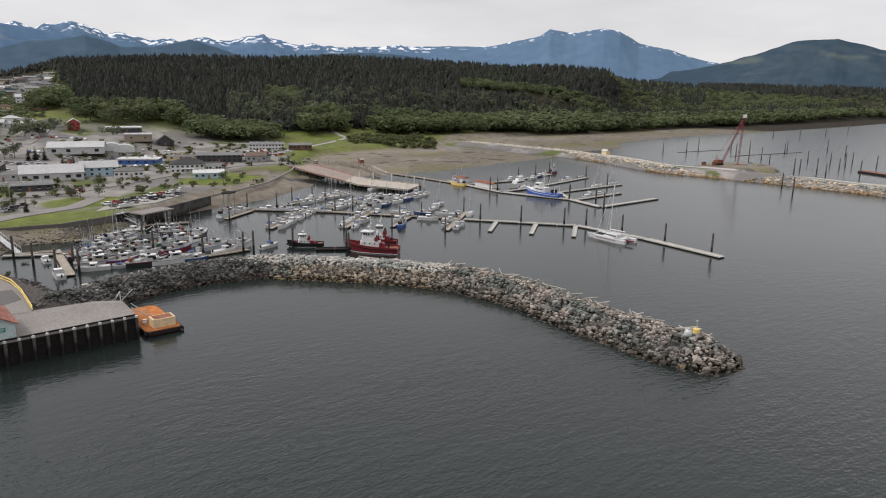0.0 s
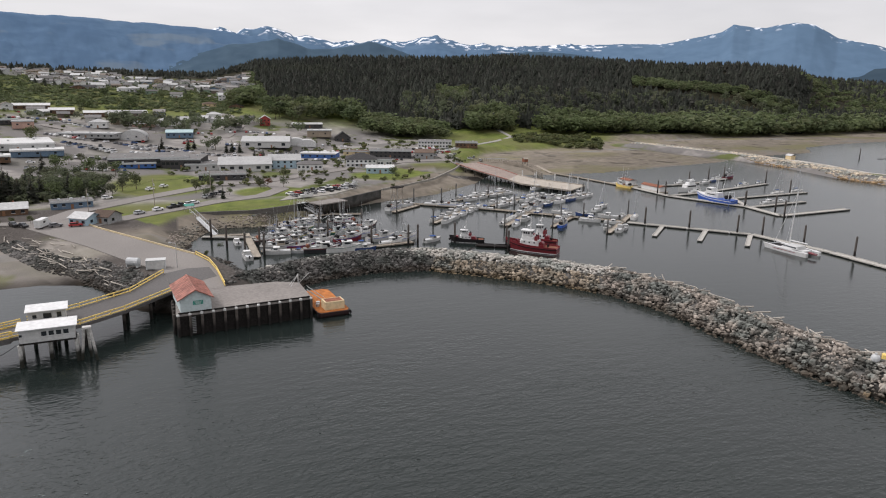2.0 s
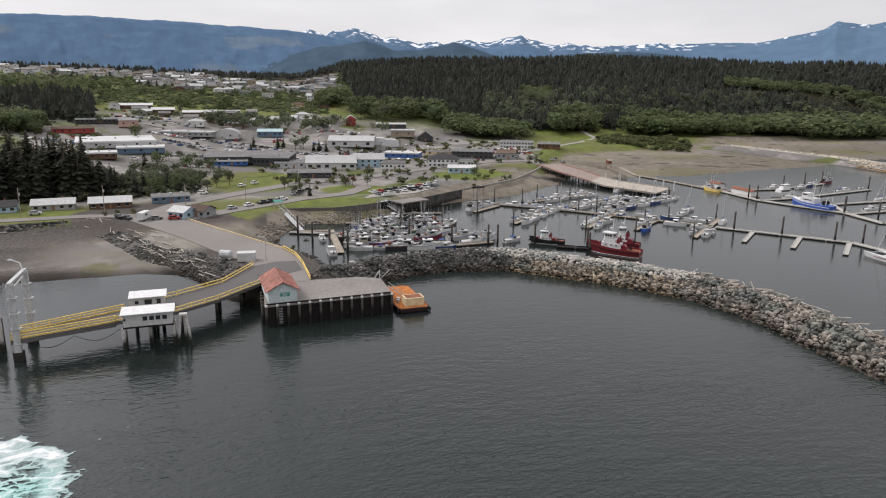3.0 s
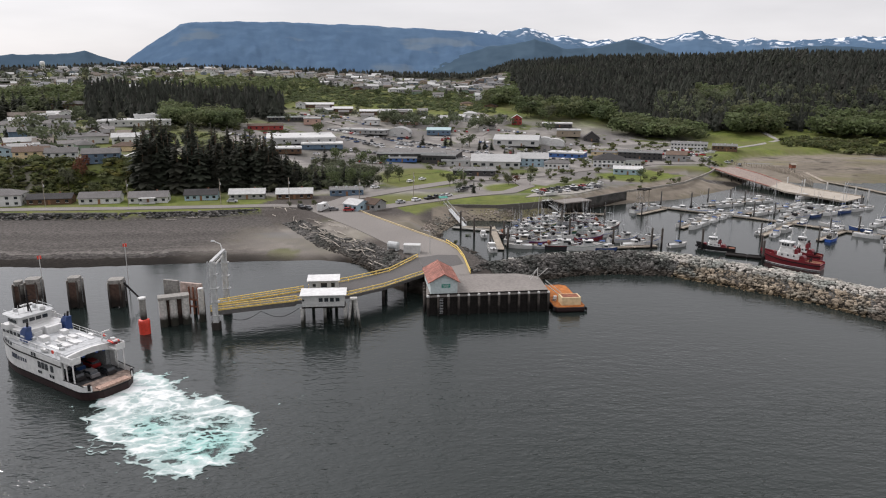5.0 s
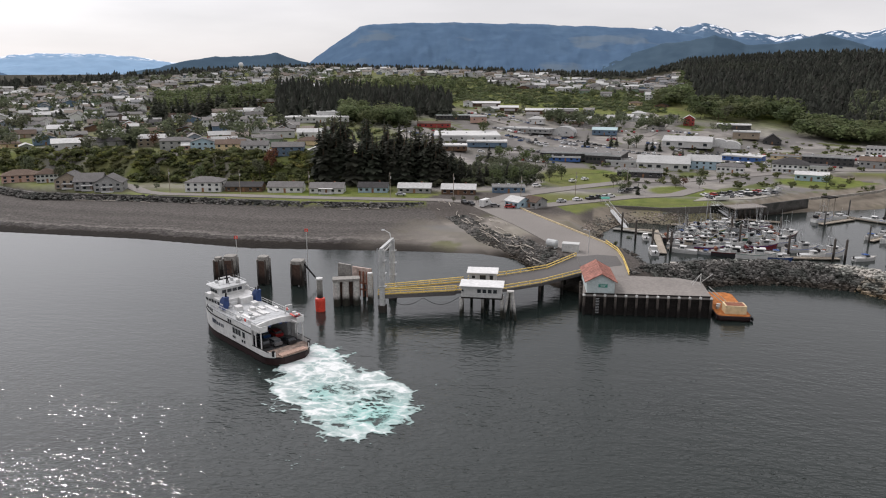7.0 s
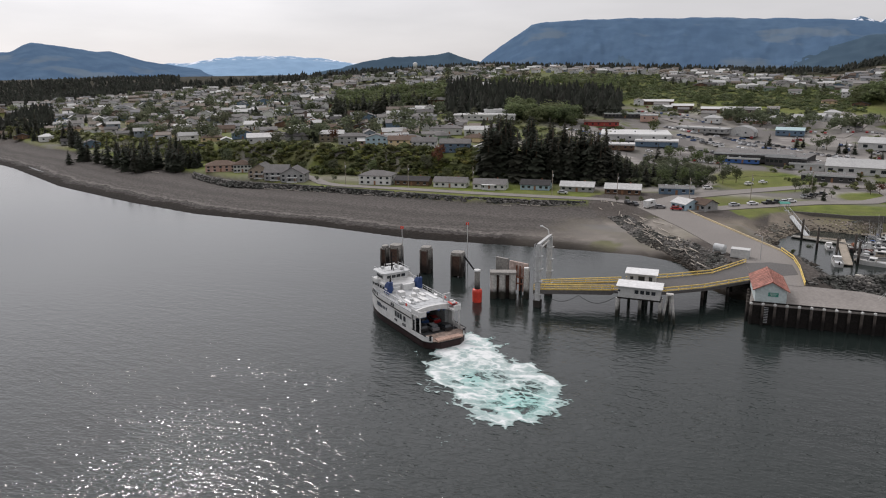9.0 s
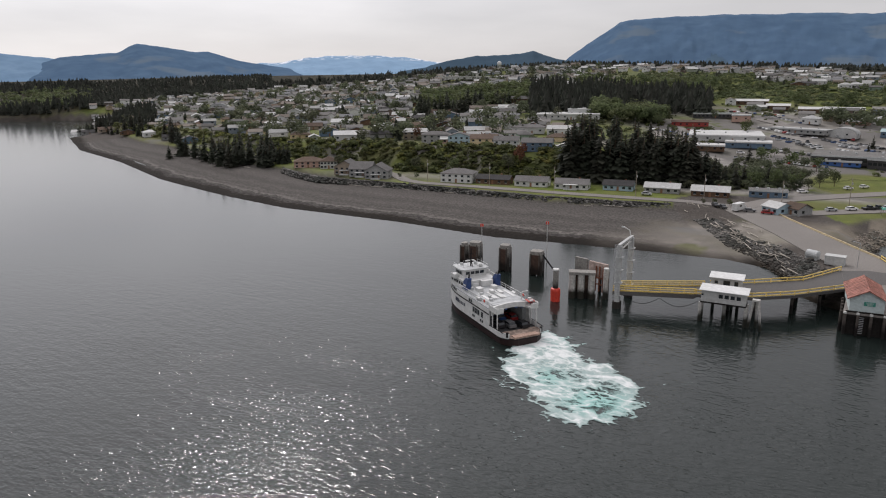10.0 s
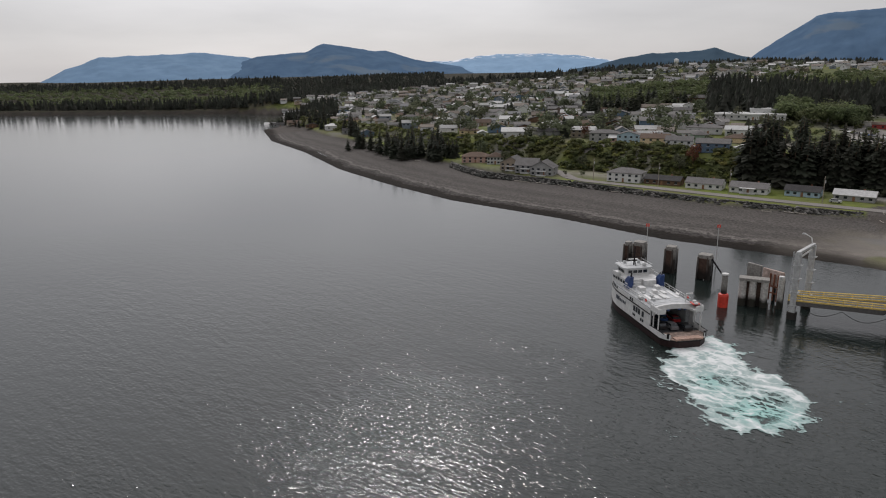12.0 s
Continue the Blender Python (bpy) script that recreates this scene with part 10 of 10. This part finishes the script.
def make_water_tower():
    az, r = radians(-25.9), 1085
    x, y = r * math.sin(az), r * math.cos(az)
    root = thing("water_tower", "white water tower on legs above the town", "water tower", pose(x, y, gz(x, y) - 1) @ Matrix.Diagonal((.78, .78, .86, 1)))
    part("tank", Mesh().loft([[(math.cos(a) * q, math.sin(a) * q, z) for a in np.linspace(0, 6.283, 16, endpoint=False)] for q, z in ((.8, 11), (3.6, 12), (4.1, 14), (4.1, 17), (2.6, 18.4), (.2, 18.9))]), M_WHITE, root, smooth=True)
    for k in range(5):
        a = 6.283 * k / 5
        part("leg", Mesh().rod((math.cos(a) * 4.2, math.sin(a) * 4.2, 0), (math.cos(a) * 3.4, math.sin(a) * 3.4, 12.5), .35, .3), M_WHITE_STEEL, root)
    part("riser", Mesh().rod((0, 0, 0), (0, 0, 12), .8, .8, 10), M_WHITE_STEEL, root)


make_water_tower()


def make_house_rows():
    """Streets of houses on the hillside: a few kinds, each built once and then copied."""
    kinds_near, kinds_far = [], []
    looks = [("white", "grey", "gable", "white"), ("cream", "brown", "hip", "cream"), ("pale", "light", "gable", "pale grey"), ("grey", "dark", "gable", "grey"), ("blue", "grey", "cross", "blue"), ("tan", "brown", "gable", "tan"), ("green", "grey", "hip", "sage green"), ("pink", "light", "gable", "pinkish"), ("white", "light", "hip", "white"), ("brown", "dark", "cross", "brown")]
    far_off = []
    for k, (wall, cover, roof, word) in enumerate(looks):
        for store, n_win, group in ((kinds_near, 3, "hillside houses"), (kinds_far, 2, "upper town houses")):
            store.append(lambda x, y, t, k=k, wall=wall, cover=cover, roof=roof, word=word, n_win=n_win, group=group: building("house", f"{word} family house with a {'pale metal' if cover == 'light' else cover + ' shingle'} roof on the hillside", "house", x, y, 13 + (k % 4), 8.5 + (k % 3), 2.7 if k % 2 else 4.2, t, roof, wall, cover, 1.9 + .2 * (k % 3), 1, n_win, door=n_win > 2, sides=False, group=group, win=(1.5, 1.2)))
    first = {}
    hr = random.Random(21)

    def put(x, y, turn, near):
        k = hr.randrange(len(looks))
        key = (near, k)
        if key not in first:
            first[key] = (kinds_near if near else kinds_far)[k](x, y, turn)
        else:
            copy_thing(first[key], pose(x, y, gz(x, y) - .1, 0, 0, turn))

    edge = shore_edge
    n = 0
    for row, r in enumerate((384, 420, 468, 504, 556, 594, 648, 690, 750, 792)):
        a = -57.0
        while a < -16.5:
            a += math.degrees(hr.uniform(19, 25) / r)
            rr = r + hr.uniform(-4, 4)
            x, y = rr * math.sin(radians(a)), rr * math.cos(radians(a))
            if rr < edge(a) + 14 or hr.random() < .10:
                continue
            # gaps: woods, school, arena, named houses
            if (-24 < a < -9 and 540 < r < 770) or (-33 < a < -23 and 600 < r < 830) or math.hypot(x + 186, y - 505) < 40 or (-19 < a < -12 and 490 < r < 580) or math.hypot(x + 182, y - 418) < 20 or math.hypot(x + 161, y - 420) < 16 or (r < 400 and a > -34.5) or math.hypot(x + 455, y - 872) < 52 or math.hypot(x + 268, y - 590) < 22 or (a > -18.5 and r < 480):
                continue
            put(x, y, -a + hr.choice((0, 0, 90, 180)) + hr.uniform(-8, 8), r < 600)
            n += 1
    # houses by the western shore and along the hill street
    for a, r in ((-57.5, 830), (-56.5, 790), (-55, 730), (-53.5, 690), (-52, 645), (-50.8, 612), (-58.2, 880), (2, 640), (3.5, 655), (4.5, 668), (0.5, 628), (5.5, 700), (-2.5, 610), (7.2, 760), (5.2, 800), (-3.7, 905), (-3.0, 918), (-2.4, 930), (-0.7, 905), (0.0, 916), (0.5, 900), (1.2, 892), (2.0, 978), (2.6, 985), (2.9, 872), (5.0, 940), (5.6, 955), (6.3, 888), (7.0, 896), (6.1, 1050), (6.6, 1062), (5.0, 1055), (-1.3, 1045), (-3.6, 1050), (-4.4, 1030)):
        put(r * math.sin(radians(a)), r * math.cos(radians(a)), -a + hr.uniform(-20, 20), True)


make_house_rows()


def house_tones(name, colours, rough, grain):
    """Paint or shingle whose tone differs from house to house."""
    m, n, l, b = shade(name)
    at, ramp = n.new("ShaderNodeAttribute"), n.new("ShaderNodeValToRGB")
    at.attribute_name = "tone"
    ramp.color_ramp.interpolation = "CONSTANT"
    while len(ramp.color_ramp.elements) < len(colours):
        ramp.color_ramp.elements.new(.5)
    k = len(colours)
    for i, c in enumerate(colours):
        ramp.color_ramp.elements[i].position = i / k
        ramp.color_ramp.elements[i].color = (*c, 1)
    l.new(at.outputs["Fac"], ramp.inputs["Fac"])
    fine = noise_of(n, l, grain, 4)
    l.new(mixed(n, l, 1.0, ramp.outputs["Color"], mixed(n, l, fine, (.78,) * 3, (1.15,) * 3), "MULTIPLY"), b.inputs["Base Color"])
    b.inputs["Roughness"].default_value, b.inputs["Specular IOR Level"].default_value = rough, 0.12
    return m


def make_small_houses():
    """Some hundreds of small houses between the streets of the hillside: walls, roof and windows in one mesh."""
    wall = house_tones("house_walls", [(.60, .60, .59), (.40, .39, .37), (.32, .26, .19), (.58, .57, .55), (.19, .22, .25), (.42, .39, .34), (.14, .11, .095), (.56, .56, .56), (.24, .26, .22), (.42, .43, .44)], .75, 1.5)
    cover = house_tones("house_roofs", [(.17, .162, .156), (.10, .096, .093), (.15, .128, .110), (.30, .30, .292), (.22, .21, .202), (.14, .136, .132), (.20, .175, .152), (.44, .44, .43), (.19, .19, .195)], .9, 2)
    shapes, mats = [], []
    for w, d, h, rise, ell in ((12, 8, 2.7, 1.7, 0), (14, 9, 4.4, 1.9, 1), (10, 8, 2.7, 2.2, 1), (15, 8.5, 2.8, 1.6, 1), (11, 9, 4.6, 1.8, 0), (9, 7, 2.6, 1.5, 0)):
        m, k = Mesh(), []
        blocks = [((0, 0), w, d, 0)] + ([((w * .28, -d * .55), d * .85, w * .42, 90)] if ell else [])
        for (cx, cy), bw, bd, turn in blocks:
            co, si = math.cos(radians(turn)), math.sin(radians(turn))
            ring = [(-bd / 2, -1.0), (bd / 2, -1.0), (bd / 2, h), (0, h + rise), (-bd / 2, h)]
            n = len(m.f)
            m.loft([[(cx + co * x - si * y, cy + si * x + co * y, z) for y, z in ring] for x in (-bw / 2, bw / 2)])
            k += [0] * (len(m.f) - n)
            n = len(m.f)
            m.gable((cx, cy), (bw, bd), turn, h + .05, rise, .5, .2)
            k += [1] * (len(m.f) - n)
        n = len(m.f)
        for j in range(3):
            m.box((-w / 2 + w * (j + .5) / 4, -d / 2 - .03, h - 1.2), (1.4, .1, 1.1))
        m.box((-w * .2, d / 2 + .03, h - 1.2), (2.2, .1, 1.1)).box((-w / 2 - .03, 0, h - 1.2), (.1, 1.6, 1.1)).box((w / 2 + .03, d * .2, h - 1.2), (.1, 1.3, 1.0))
        k += [2] * (len(m.f) - n)
        v, f, q = np.array(m.v), [], []
        for face, i in zip(m.f, k):
            for j in range(1, len(face) - 1):
                f.append((face[0], face[j], face[j + 1])); q.append(i)
        shapes.append((v, np.array(f))); mats.append(np.array(q))
    hr = np.random.default_rng(17)
    places, taken = [], [(o.matrix_basis.translation.x, o.matrix_basis.translation.y) for o in bpy.data.objects if o.parent is None and o.type == "EMPTY" and 360 < o.matrix_basis.translation.y < 1200]
    taken = np.array(taken)
    tries = np.r_[inland(sector(-57, -17, 430, 1120, 5200, .75)), sector(-17, 6, 1035, 1125, 700), sector(-9, 8, 600, 700, 14), sector(-6.4, 5, 945, 1060, 900), sector(4.5, 8.2, 930, 1100, 300), sector(-14, -6, 1040, 1120, 200)]
    n_hill = len(tries) - 1400
    for k, (x, y) in enumerate(tries):
        a, r = math.degrees(math.atan2(x, y)), math.hypot(x, y)
        if (-24 < a < -9 and 540 < r < 770) or (-33 < a < -23 and 600 < r < 830) or (-21 < a < -9 and r < 860) or (a > -1 and r > 1080 and k < n_hill) or math.hypot(x + 186, y - 508) < 44 or math.hypot(x + 455, y - 872) < 58:
            continue
        if np.hypot(taken[:, 0] - x, taken[:, 1] - y).min() < (14.5 if k < n_hill else 13.0):
            continue
        taken = np.vstack([taken, (x, y)])
        places.append((x, y, gz(x, y), radians(-a + float(hr.choice((0, 90, 180))) + hr.uniform(-8, 8)), hr.uniform(.82, 1.02), hr.uniform(.9, 1.1), hr.integers(0, len(shapes))))
    places = np.array(places)
    me = scatter("houses", shapes, places, wall)
    me.materials.append(cover); me.materials.append(M_GLASS)
    me.polygons.foreach_set("material_index", np.concatenate([np.tile(mats[k], int((places[:, 6] == k).sum())) for k in range(len(shapes))]).astype(np.int32))
    tagged(new("houses", me), "small grey, tan and white houses crowded on the hillside", "houses", kind="stuff")


make_small_houses()


def clear_of_houses(p, gap=13.0):
    """Those places that lie clear of every building."""
    t = np.array([(o.matrix_basis.translation.x, o.matrix_basis.translation.y) for o in bpy.data.objects if o.parent is None and o.type == "EMPTY" and o.get("category", "x") not in ("tree",)])
    return np.array([q for q in p if np.hypot(t[:, 0] - q[0], t[:, 1] - q[1]).min() > gap])


wood("shrub_belt", clear_of_houses(np.r_[sector(-13, 6.5, 575, 705, 110), sector(-19, -9, 440, 560, 170), sector(8, 17, 500, 600, 90), sector(2, 22, 370, 470, 110), sector(14, 25, 470, 640, 80)]), (1.5, 4.5), SHRUBS, M_SHRUB, "bushes and hedges between the shops and motels", 1.5)
wood("alder_wood", clear_of_houses(np.r_[sector(-8.5, -1, 350, 405, 34), sector(-12, 8, 590, 700, 9), sector(-16, -10, 380, 470, 30)]), (5, 9), NEAR_LEAFY, M_LEAF_DULL, "young alders among the shops", 1.25)


# ---------------------------------------------------------------- vehicles
def make_car(colour, word, kind="car"):
    root = thing(kind, f"{word} {kind} parked on the asphalt", kind, group="parked vehicles")
    L, W = (4.6, 1.8) if kind == "car" else (5.5, 1.95)
    side = [(-L / 2, .35), (L / 2 - .1, .35), (L / 2, .7), (L / 2 - .25, .95), (L * .2, 1.02), (-L / 2, 1.02)]
    part("body", Mesh().loft([[(x, y, z) for x, z in side] for y in (-W / 2, W / 2)]), colour, root)
    top = [(-L * .42, 1.0), (L * .22, 1.0), (L * .06, 1.48), (-L * .36, 1.48)] if kind != "pickup" else [(-L * .1, 1.0), (L * .24, 1.0), (L * .14, 1.7), (-L * .08, 1.7)]
    cab = part("cabin", Mesh().loft([[(x, y, z) for x, z in top] for y in (-W * .44, W * .44)]), M_GLASS, root)
    part("roof", Mesh().box(((top[2][0] + top[3][0]) / 2, 0, top[2][1] + .02), (top[2][0] - top[3][0], W * .84, .08)), colour, cab)
    for x in (-L * .31, L * .31):
        for s in (-1, 1):
            part("wheel", Mesh().rod((x, s * (W / 2 - .2), .33), (x, s * (W / 2 + .02), .33), .33, .33, 10), M_BLACK, root)
    return root


def paint(name, c):
    return mat(name, c, .3, .05, 1, .3, bump=0)


PAINTS = [(paint("white_car_paint", (.68, .68, .68)), "white"), (paint("silver_car_paint", (.38, .39, .40)), "silver"), (paint("black_car_paint", (.02, .02, .022)), "black"), (paint("red_car_paint", (.28, .02, .02)), "red"), (paint("blue_car_paint", (.03, .07, .18)), "dark blue"), (paint("grey_car_paint", (.13, .13, .135)), "grey")]


def make_traffic():
    protos = {}
    cr = random.Random(8)

    def park(k, kind, x, y, turn, z=None):
        m = pose(x, y, gz(x, y) + .30 if z is None else z, 0, 0, turn)
        if (k, kind) not in protos:
            protos[(k, kind)] = make_car(*PAINTS[k], kind)
            protos[(k, kind)].matrix_basis = m
        else:
            copy_thing(protos[(k, kind)], m)

    for k, x, y, t in ((0, 4, 366, 48), (0, 10.5, 374, 48), (1, -1, 303.5, 38), (0, 6, 309, 38), (2, 12, 313.5, 40), (2, 15, 316, 40), (1, 18.5, 318.5, 40), (0, 21, 321, 40), (2, -33, 344, 30), (0, -14, 346, 30), (2, -39.5, 290, -60), (2, -43, 293, -60), (5, -29, 287, 20), (3, -22.5, 285.5, 10), (1, -75, 307, 5), (1, 27, 336, 60), (2, 30, 338, 60), (2, 34, 345, 10)):
        park(k, "pickup" if k == 2 and x > 0 else "car", x, y, t)
    for k in range(16):
        t = k / 15
        park(cr.choice((0, 0, 1, 2, 3, 5)), cr.choice(("car", "car", "pickup")), 64 + 34 * t + cr.uniform(-.4, .4), 325 + 19.5 * t + cr.uniform(-.4, .4) + (0 if k % 2 else 7), 120)
    for k in range(34):
        az, r = radians(cr.uniform(-8, 12)), cr.uniform(445, 530)
        park(cr.choice((0, 0, 1, 1, 2, 3, 4, 5)), cr.choice(("car", "pickup")), r * math.sin(az), r * math.cos(az) + (0 if not -20 < r * math.sin(az) < 38 else 36), cr.choice((0, 90)) + cr.uniform(-6, 6))
    for k in range(14):
        park(cr.choice((0, 1, 2, 3, 5)), "car", 196 + cr.uniform(-20, 40), 470 + cr.uniform(-10, 40), cr.uniform(0, 180))
    for k in range(16):
        a, r = radians(cr.uniform(-48, -20)), cr.choice((404, 488, 577, 670))
        park(cr.choice((0, 1, 2, 3, 4, 5)), "car", r * math.sin(a), r * math.cos(a), math.degrees(-a) + cr.uniform(-5, 5))
    # far cars: body and cabin
    far = {}

    def park_far(x, y, turn):
        k = cr.choice((0, 0, 0, 1, 1, 2, 3, 4, 5, 5))
        m = pose(x, y, gz(x, y) + .05, 0, 0, turn)
        if k not in far:
            root = thing("car", f"{PAINTS[k][1]} car in a parking lot of the town", "car", m, "parked vehicles in town")
            part("body", Mesh().loft([[(x, y, z) for x, z in ((-2.3, .2), (2.2, .2), (2.3, .75), (1.1, .98), (-2.3, 1.0))] for y in (-.9, .9)]), PAINTS[k][0], root)
            part("cabin", Mesh().loft([[(x, y, z) for x, z in ((-1.9, .98), (1.0, .96), (.3, 1.5), (-1.5, 1.5))] for y in (-.78, .78)]), M_GLASS, root)
            far[k] = root
        else:
            copy_thing(far[k], m)

    for x0, y0, dx, dy, n, turn in ((-44, 524, 3.2, -2.2, 10, 55), (-40, 512, 3.2, -2.0, 9, 55), (62, 462, 3.3, -.7, 9, 80), (66, 476, 3.3, -.7, 7, 80), (98, 512, 3.2, -1.4, 9, 70), (104, 524, 3.2, -1.4, 7, 70), (196, 486, 3.1, 1.2, 8, 110), (206, 508, 3.1, 1.0, 7, 110), (-92, 676, 4.5, 0, 14, 90), (-58, 430, 3.2, -.4, 6, 85), (-100, 462, 3.2, -.6, 7, 80), (150, 462, 3.1, -1.3, 6, 66), (-20, 538, 3.2, -2.4, 9, 50), (8, 528, 3.2, -2.4, 9, 50), (40, 500, 3.2, -1.6, 8, 60), (-100, 520, 3.3, -.8, 8, 80), (-30, 432, 3.2, .3, 8, 90), (120, 452, 3.1, -.9, 6, 75), (84, 508, 3.2, -1.2, 6, 70), (-60, 628, 3.4, -2.8, 9, 45)):
        for k in range(n):
            if cr.random() < .85:
                park_far(x0 + dx * k + cr.uniform(-.3, .3), y0 + dy * k + cr.uniform(-.4, .4), turn + cr.uniform(-4, 4))
    # rows of far cars on the lots of the town
    body = Mesh().loft([[(x, y, z) for x, z in ((-2.3, .25), (2.2, .25), (2.3, .8), (1.1, 1.0), (.4, 1.5), (-1.6, 1.5), (-2.3, 1.0))] for y in (-.9, .9)])
    tri = np.array([(q[0], q[i], q[i + 1]) for q in body.f for i in range(1, len(q) - 1)])
    rows = []
    for x0, y0, dx, dy, n, turn in ((-10, 500, 3.0, -1.1, 14, 70), (-6, 516, 3.0, -1.6, 12, 60), (48, 470, 3.0, -.9, 10, 75), (100, 470, 2.9, -1.2, 10, 65), (110, 505, 2.9, -1.4, 12, 65), (128, 520, 2.9, -1.3, 12, 65), (160, 520, 3.0, -1.0, 12, 70), (172, 505, 3.0, -1.0, 10, 70), (120, 560, 3.0, -.8, 12, 75), (70, 600, 3.1, -.6, 12, 80), (-60, 560, 3.0, -2.0, 12, 55), (-120, 500, 3.1, -.6, 9, 80), (-34, 470, 3.0, -.3, 9, 85), (20, 600, 3.1, -.5, 12, 85), (-90, 640, 3.2, -.4, 14, 85), (60, 540, 3.0, -1.0, 10, 70), (196, 520, 3.0, .6, 9, 100), (-10, 660, 3.2, -.2, 12, 90)):
        for k in range(n):
            if cr.random() < .72:
                x, y = x0 + dx * k + cr.uniform(-.4, .4), y0 + dy * k + cr.uniform(-.5, .5)
                rows.append((x, y, gz(x, y) + .05, radians(turn + cr.uniform(-5, 5)), 1.0, 1.0, 0))
    at = np.array([(o.matrix_basis.translation.x, o.matrix_basis.translation.y) for o in bpy.data.objects if o.parent is None and o.type == "EMPTY" and o.get("category", "") not in ("tree", "car")])
    rows = np.array([q for q in rows if np.hypot(at[:, 0] - q[0], at[:, 1] - q[1]).min() > 11])
    tagged(new("parked_cars", scatter("parked_cars", [(np.array(body.v, float), tri)], rows, house_tones("car_colours", [(.62, .62, .62), (.34, .35, .36), (.03, .03, .032), (.22, .03, .03), (.05, .08, .16), (.15, .15, .155), (.55, .55, .54)], .35, 2))), "rows of white, silver and dark cars on town lots", "cars", kind="stuff")
    # cars in the lanes of the ferry
    for k, lx, ly in ((2, -9.5, 2.6), (5, -10.4, .4), (2, -4.6, 2.4), (4, -5.0, 0), (3, -6.2, -2.4), (2, -11.6, -2.2)):
        q = FERRY @ Vector((lx, ly, 1.73))
        park(k, "car", q.x, q.y, 144.5, q.z)
    # motor home and delivery truck at the ferry queue
    van = thing("motor_home", "white motor home waiting at the ferry queue", "motor home", pose(-33.2, 287.4, gz(-33, 287) + .3, 0, 0, 70))
    part("body", Mesh().box((-.6, 0, 1.9), (6.2, 2.3, 2.7), chamfer=.12), M_WHITE, van)
    part("cab", Mesh().loft([[(x, y, z) for x, z in ((2.5, .5), (4.1, .5), (4.1, 1.2), (3.2, 2.0), (2.5, 2.0))] for y in (-1.05, 1.05)]), M_WHITE, van)
    for s in (-1, 1):
        part("window", Mesh().box((-.8, s * 1.16, 2.2), (1.6, .06, .7)), M_GLASS, van)
        for x in (-2.4, 3.0):
            part("wheel", Mesh().rod((x, s * .9, .4), (x, s * 1.12, .4), .4, .4, 10), M_BLACK, van)
    # boats on trailers in the yard
    for x, y, t in ((96, 346, 40), (101, 350, 40), (70, 322, 20), (205, 462, 30), (228, 505, 10)):
        moor("", "mw7", MAKERS["mw7"], x, y, t, gz(x, y) + .9)


make_traffic()


def make_poles():
    line = [(-186, 297), (-151, 299), (-117, 300), (-79, 303), (-50, 306), (-19, 302), (5, 322), (30, 344)]
    tops = []
    for x, y in line:
        z = gz(x, y)
        root = thing("utility_pole", "weathered wooden utility pole with a crossarm", "utility pole", pose(x, y, z, 0, 0, 10), "utility poles")
        part("shaft", Mesh().rod((0, 0, -.5), (0, 0, 11.5), .17, .12, 7), M_TIMBER, root)
        part("crossarm", Mesh().box((0, 0, 10.7), (.14, 2.4, .16)), M_TIMBER, root)
        part("transformer", Mesh().rod((.3, 0, 8.6), (.3, 0, 9.6), .25, .25, 8), M_GREYDECK, root)
        tops.append((x, y, z + 10.8))
    wires = thing("overhead_wires", "thin black overhead wires between the poles", "wires")
    for a, b in zip(tops[:-1], tops[1:]):
        for off in (-1, 1):
            pts = [Vector(a).lerp(Vector(b), t) + Vector((0, off, -1.0 * math.sin(math.pi * t))) for t in np.linspace(0, 1, 7)]
            part("wire", Mesh().loft([[p + Vector((0, math.cos(c) * .03, math.sin(c) * .03)) for c in (0, 2.09, 4.19)] for p in pts]), M_BLACK, wires)


make_poles()

# ---------------------------------------------------------------- single stones on the breakwater head
STONE_MESH = [arrays("stone", v, f, M_ROCK) for v, f in ROCKS]
for x, y, z, turn, w, h, k in LOOSE_STONES:
    ob = part("stone", STONE_MESH[int(k)], None, breakwater)
    ob.matrix_basis = Matrix.LocRotScale((x, y, z), Euler((0, 0, turn)), (w, w, h))
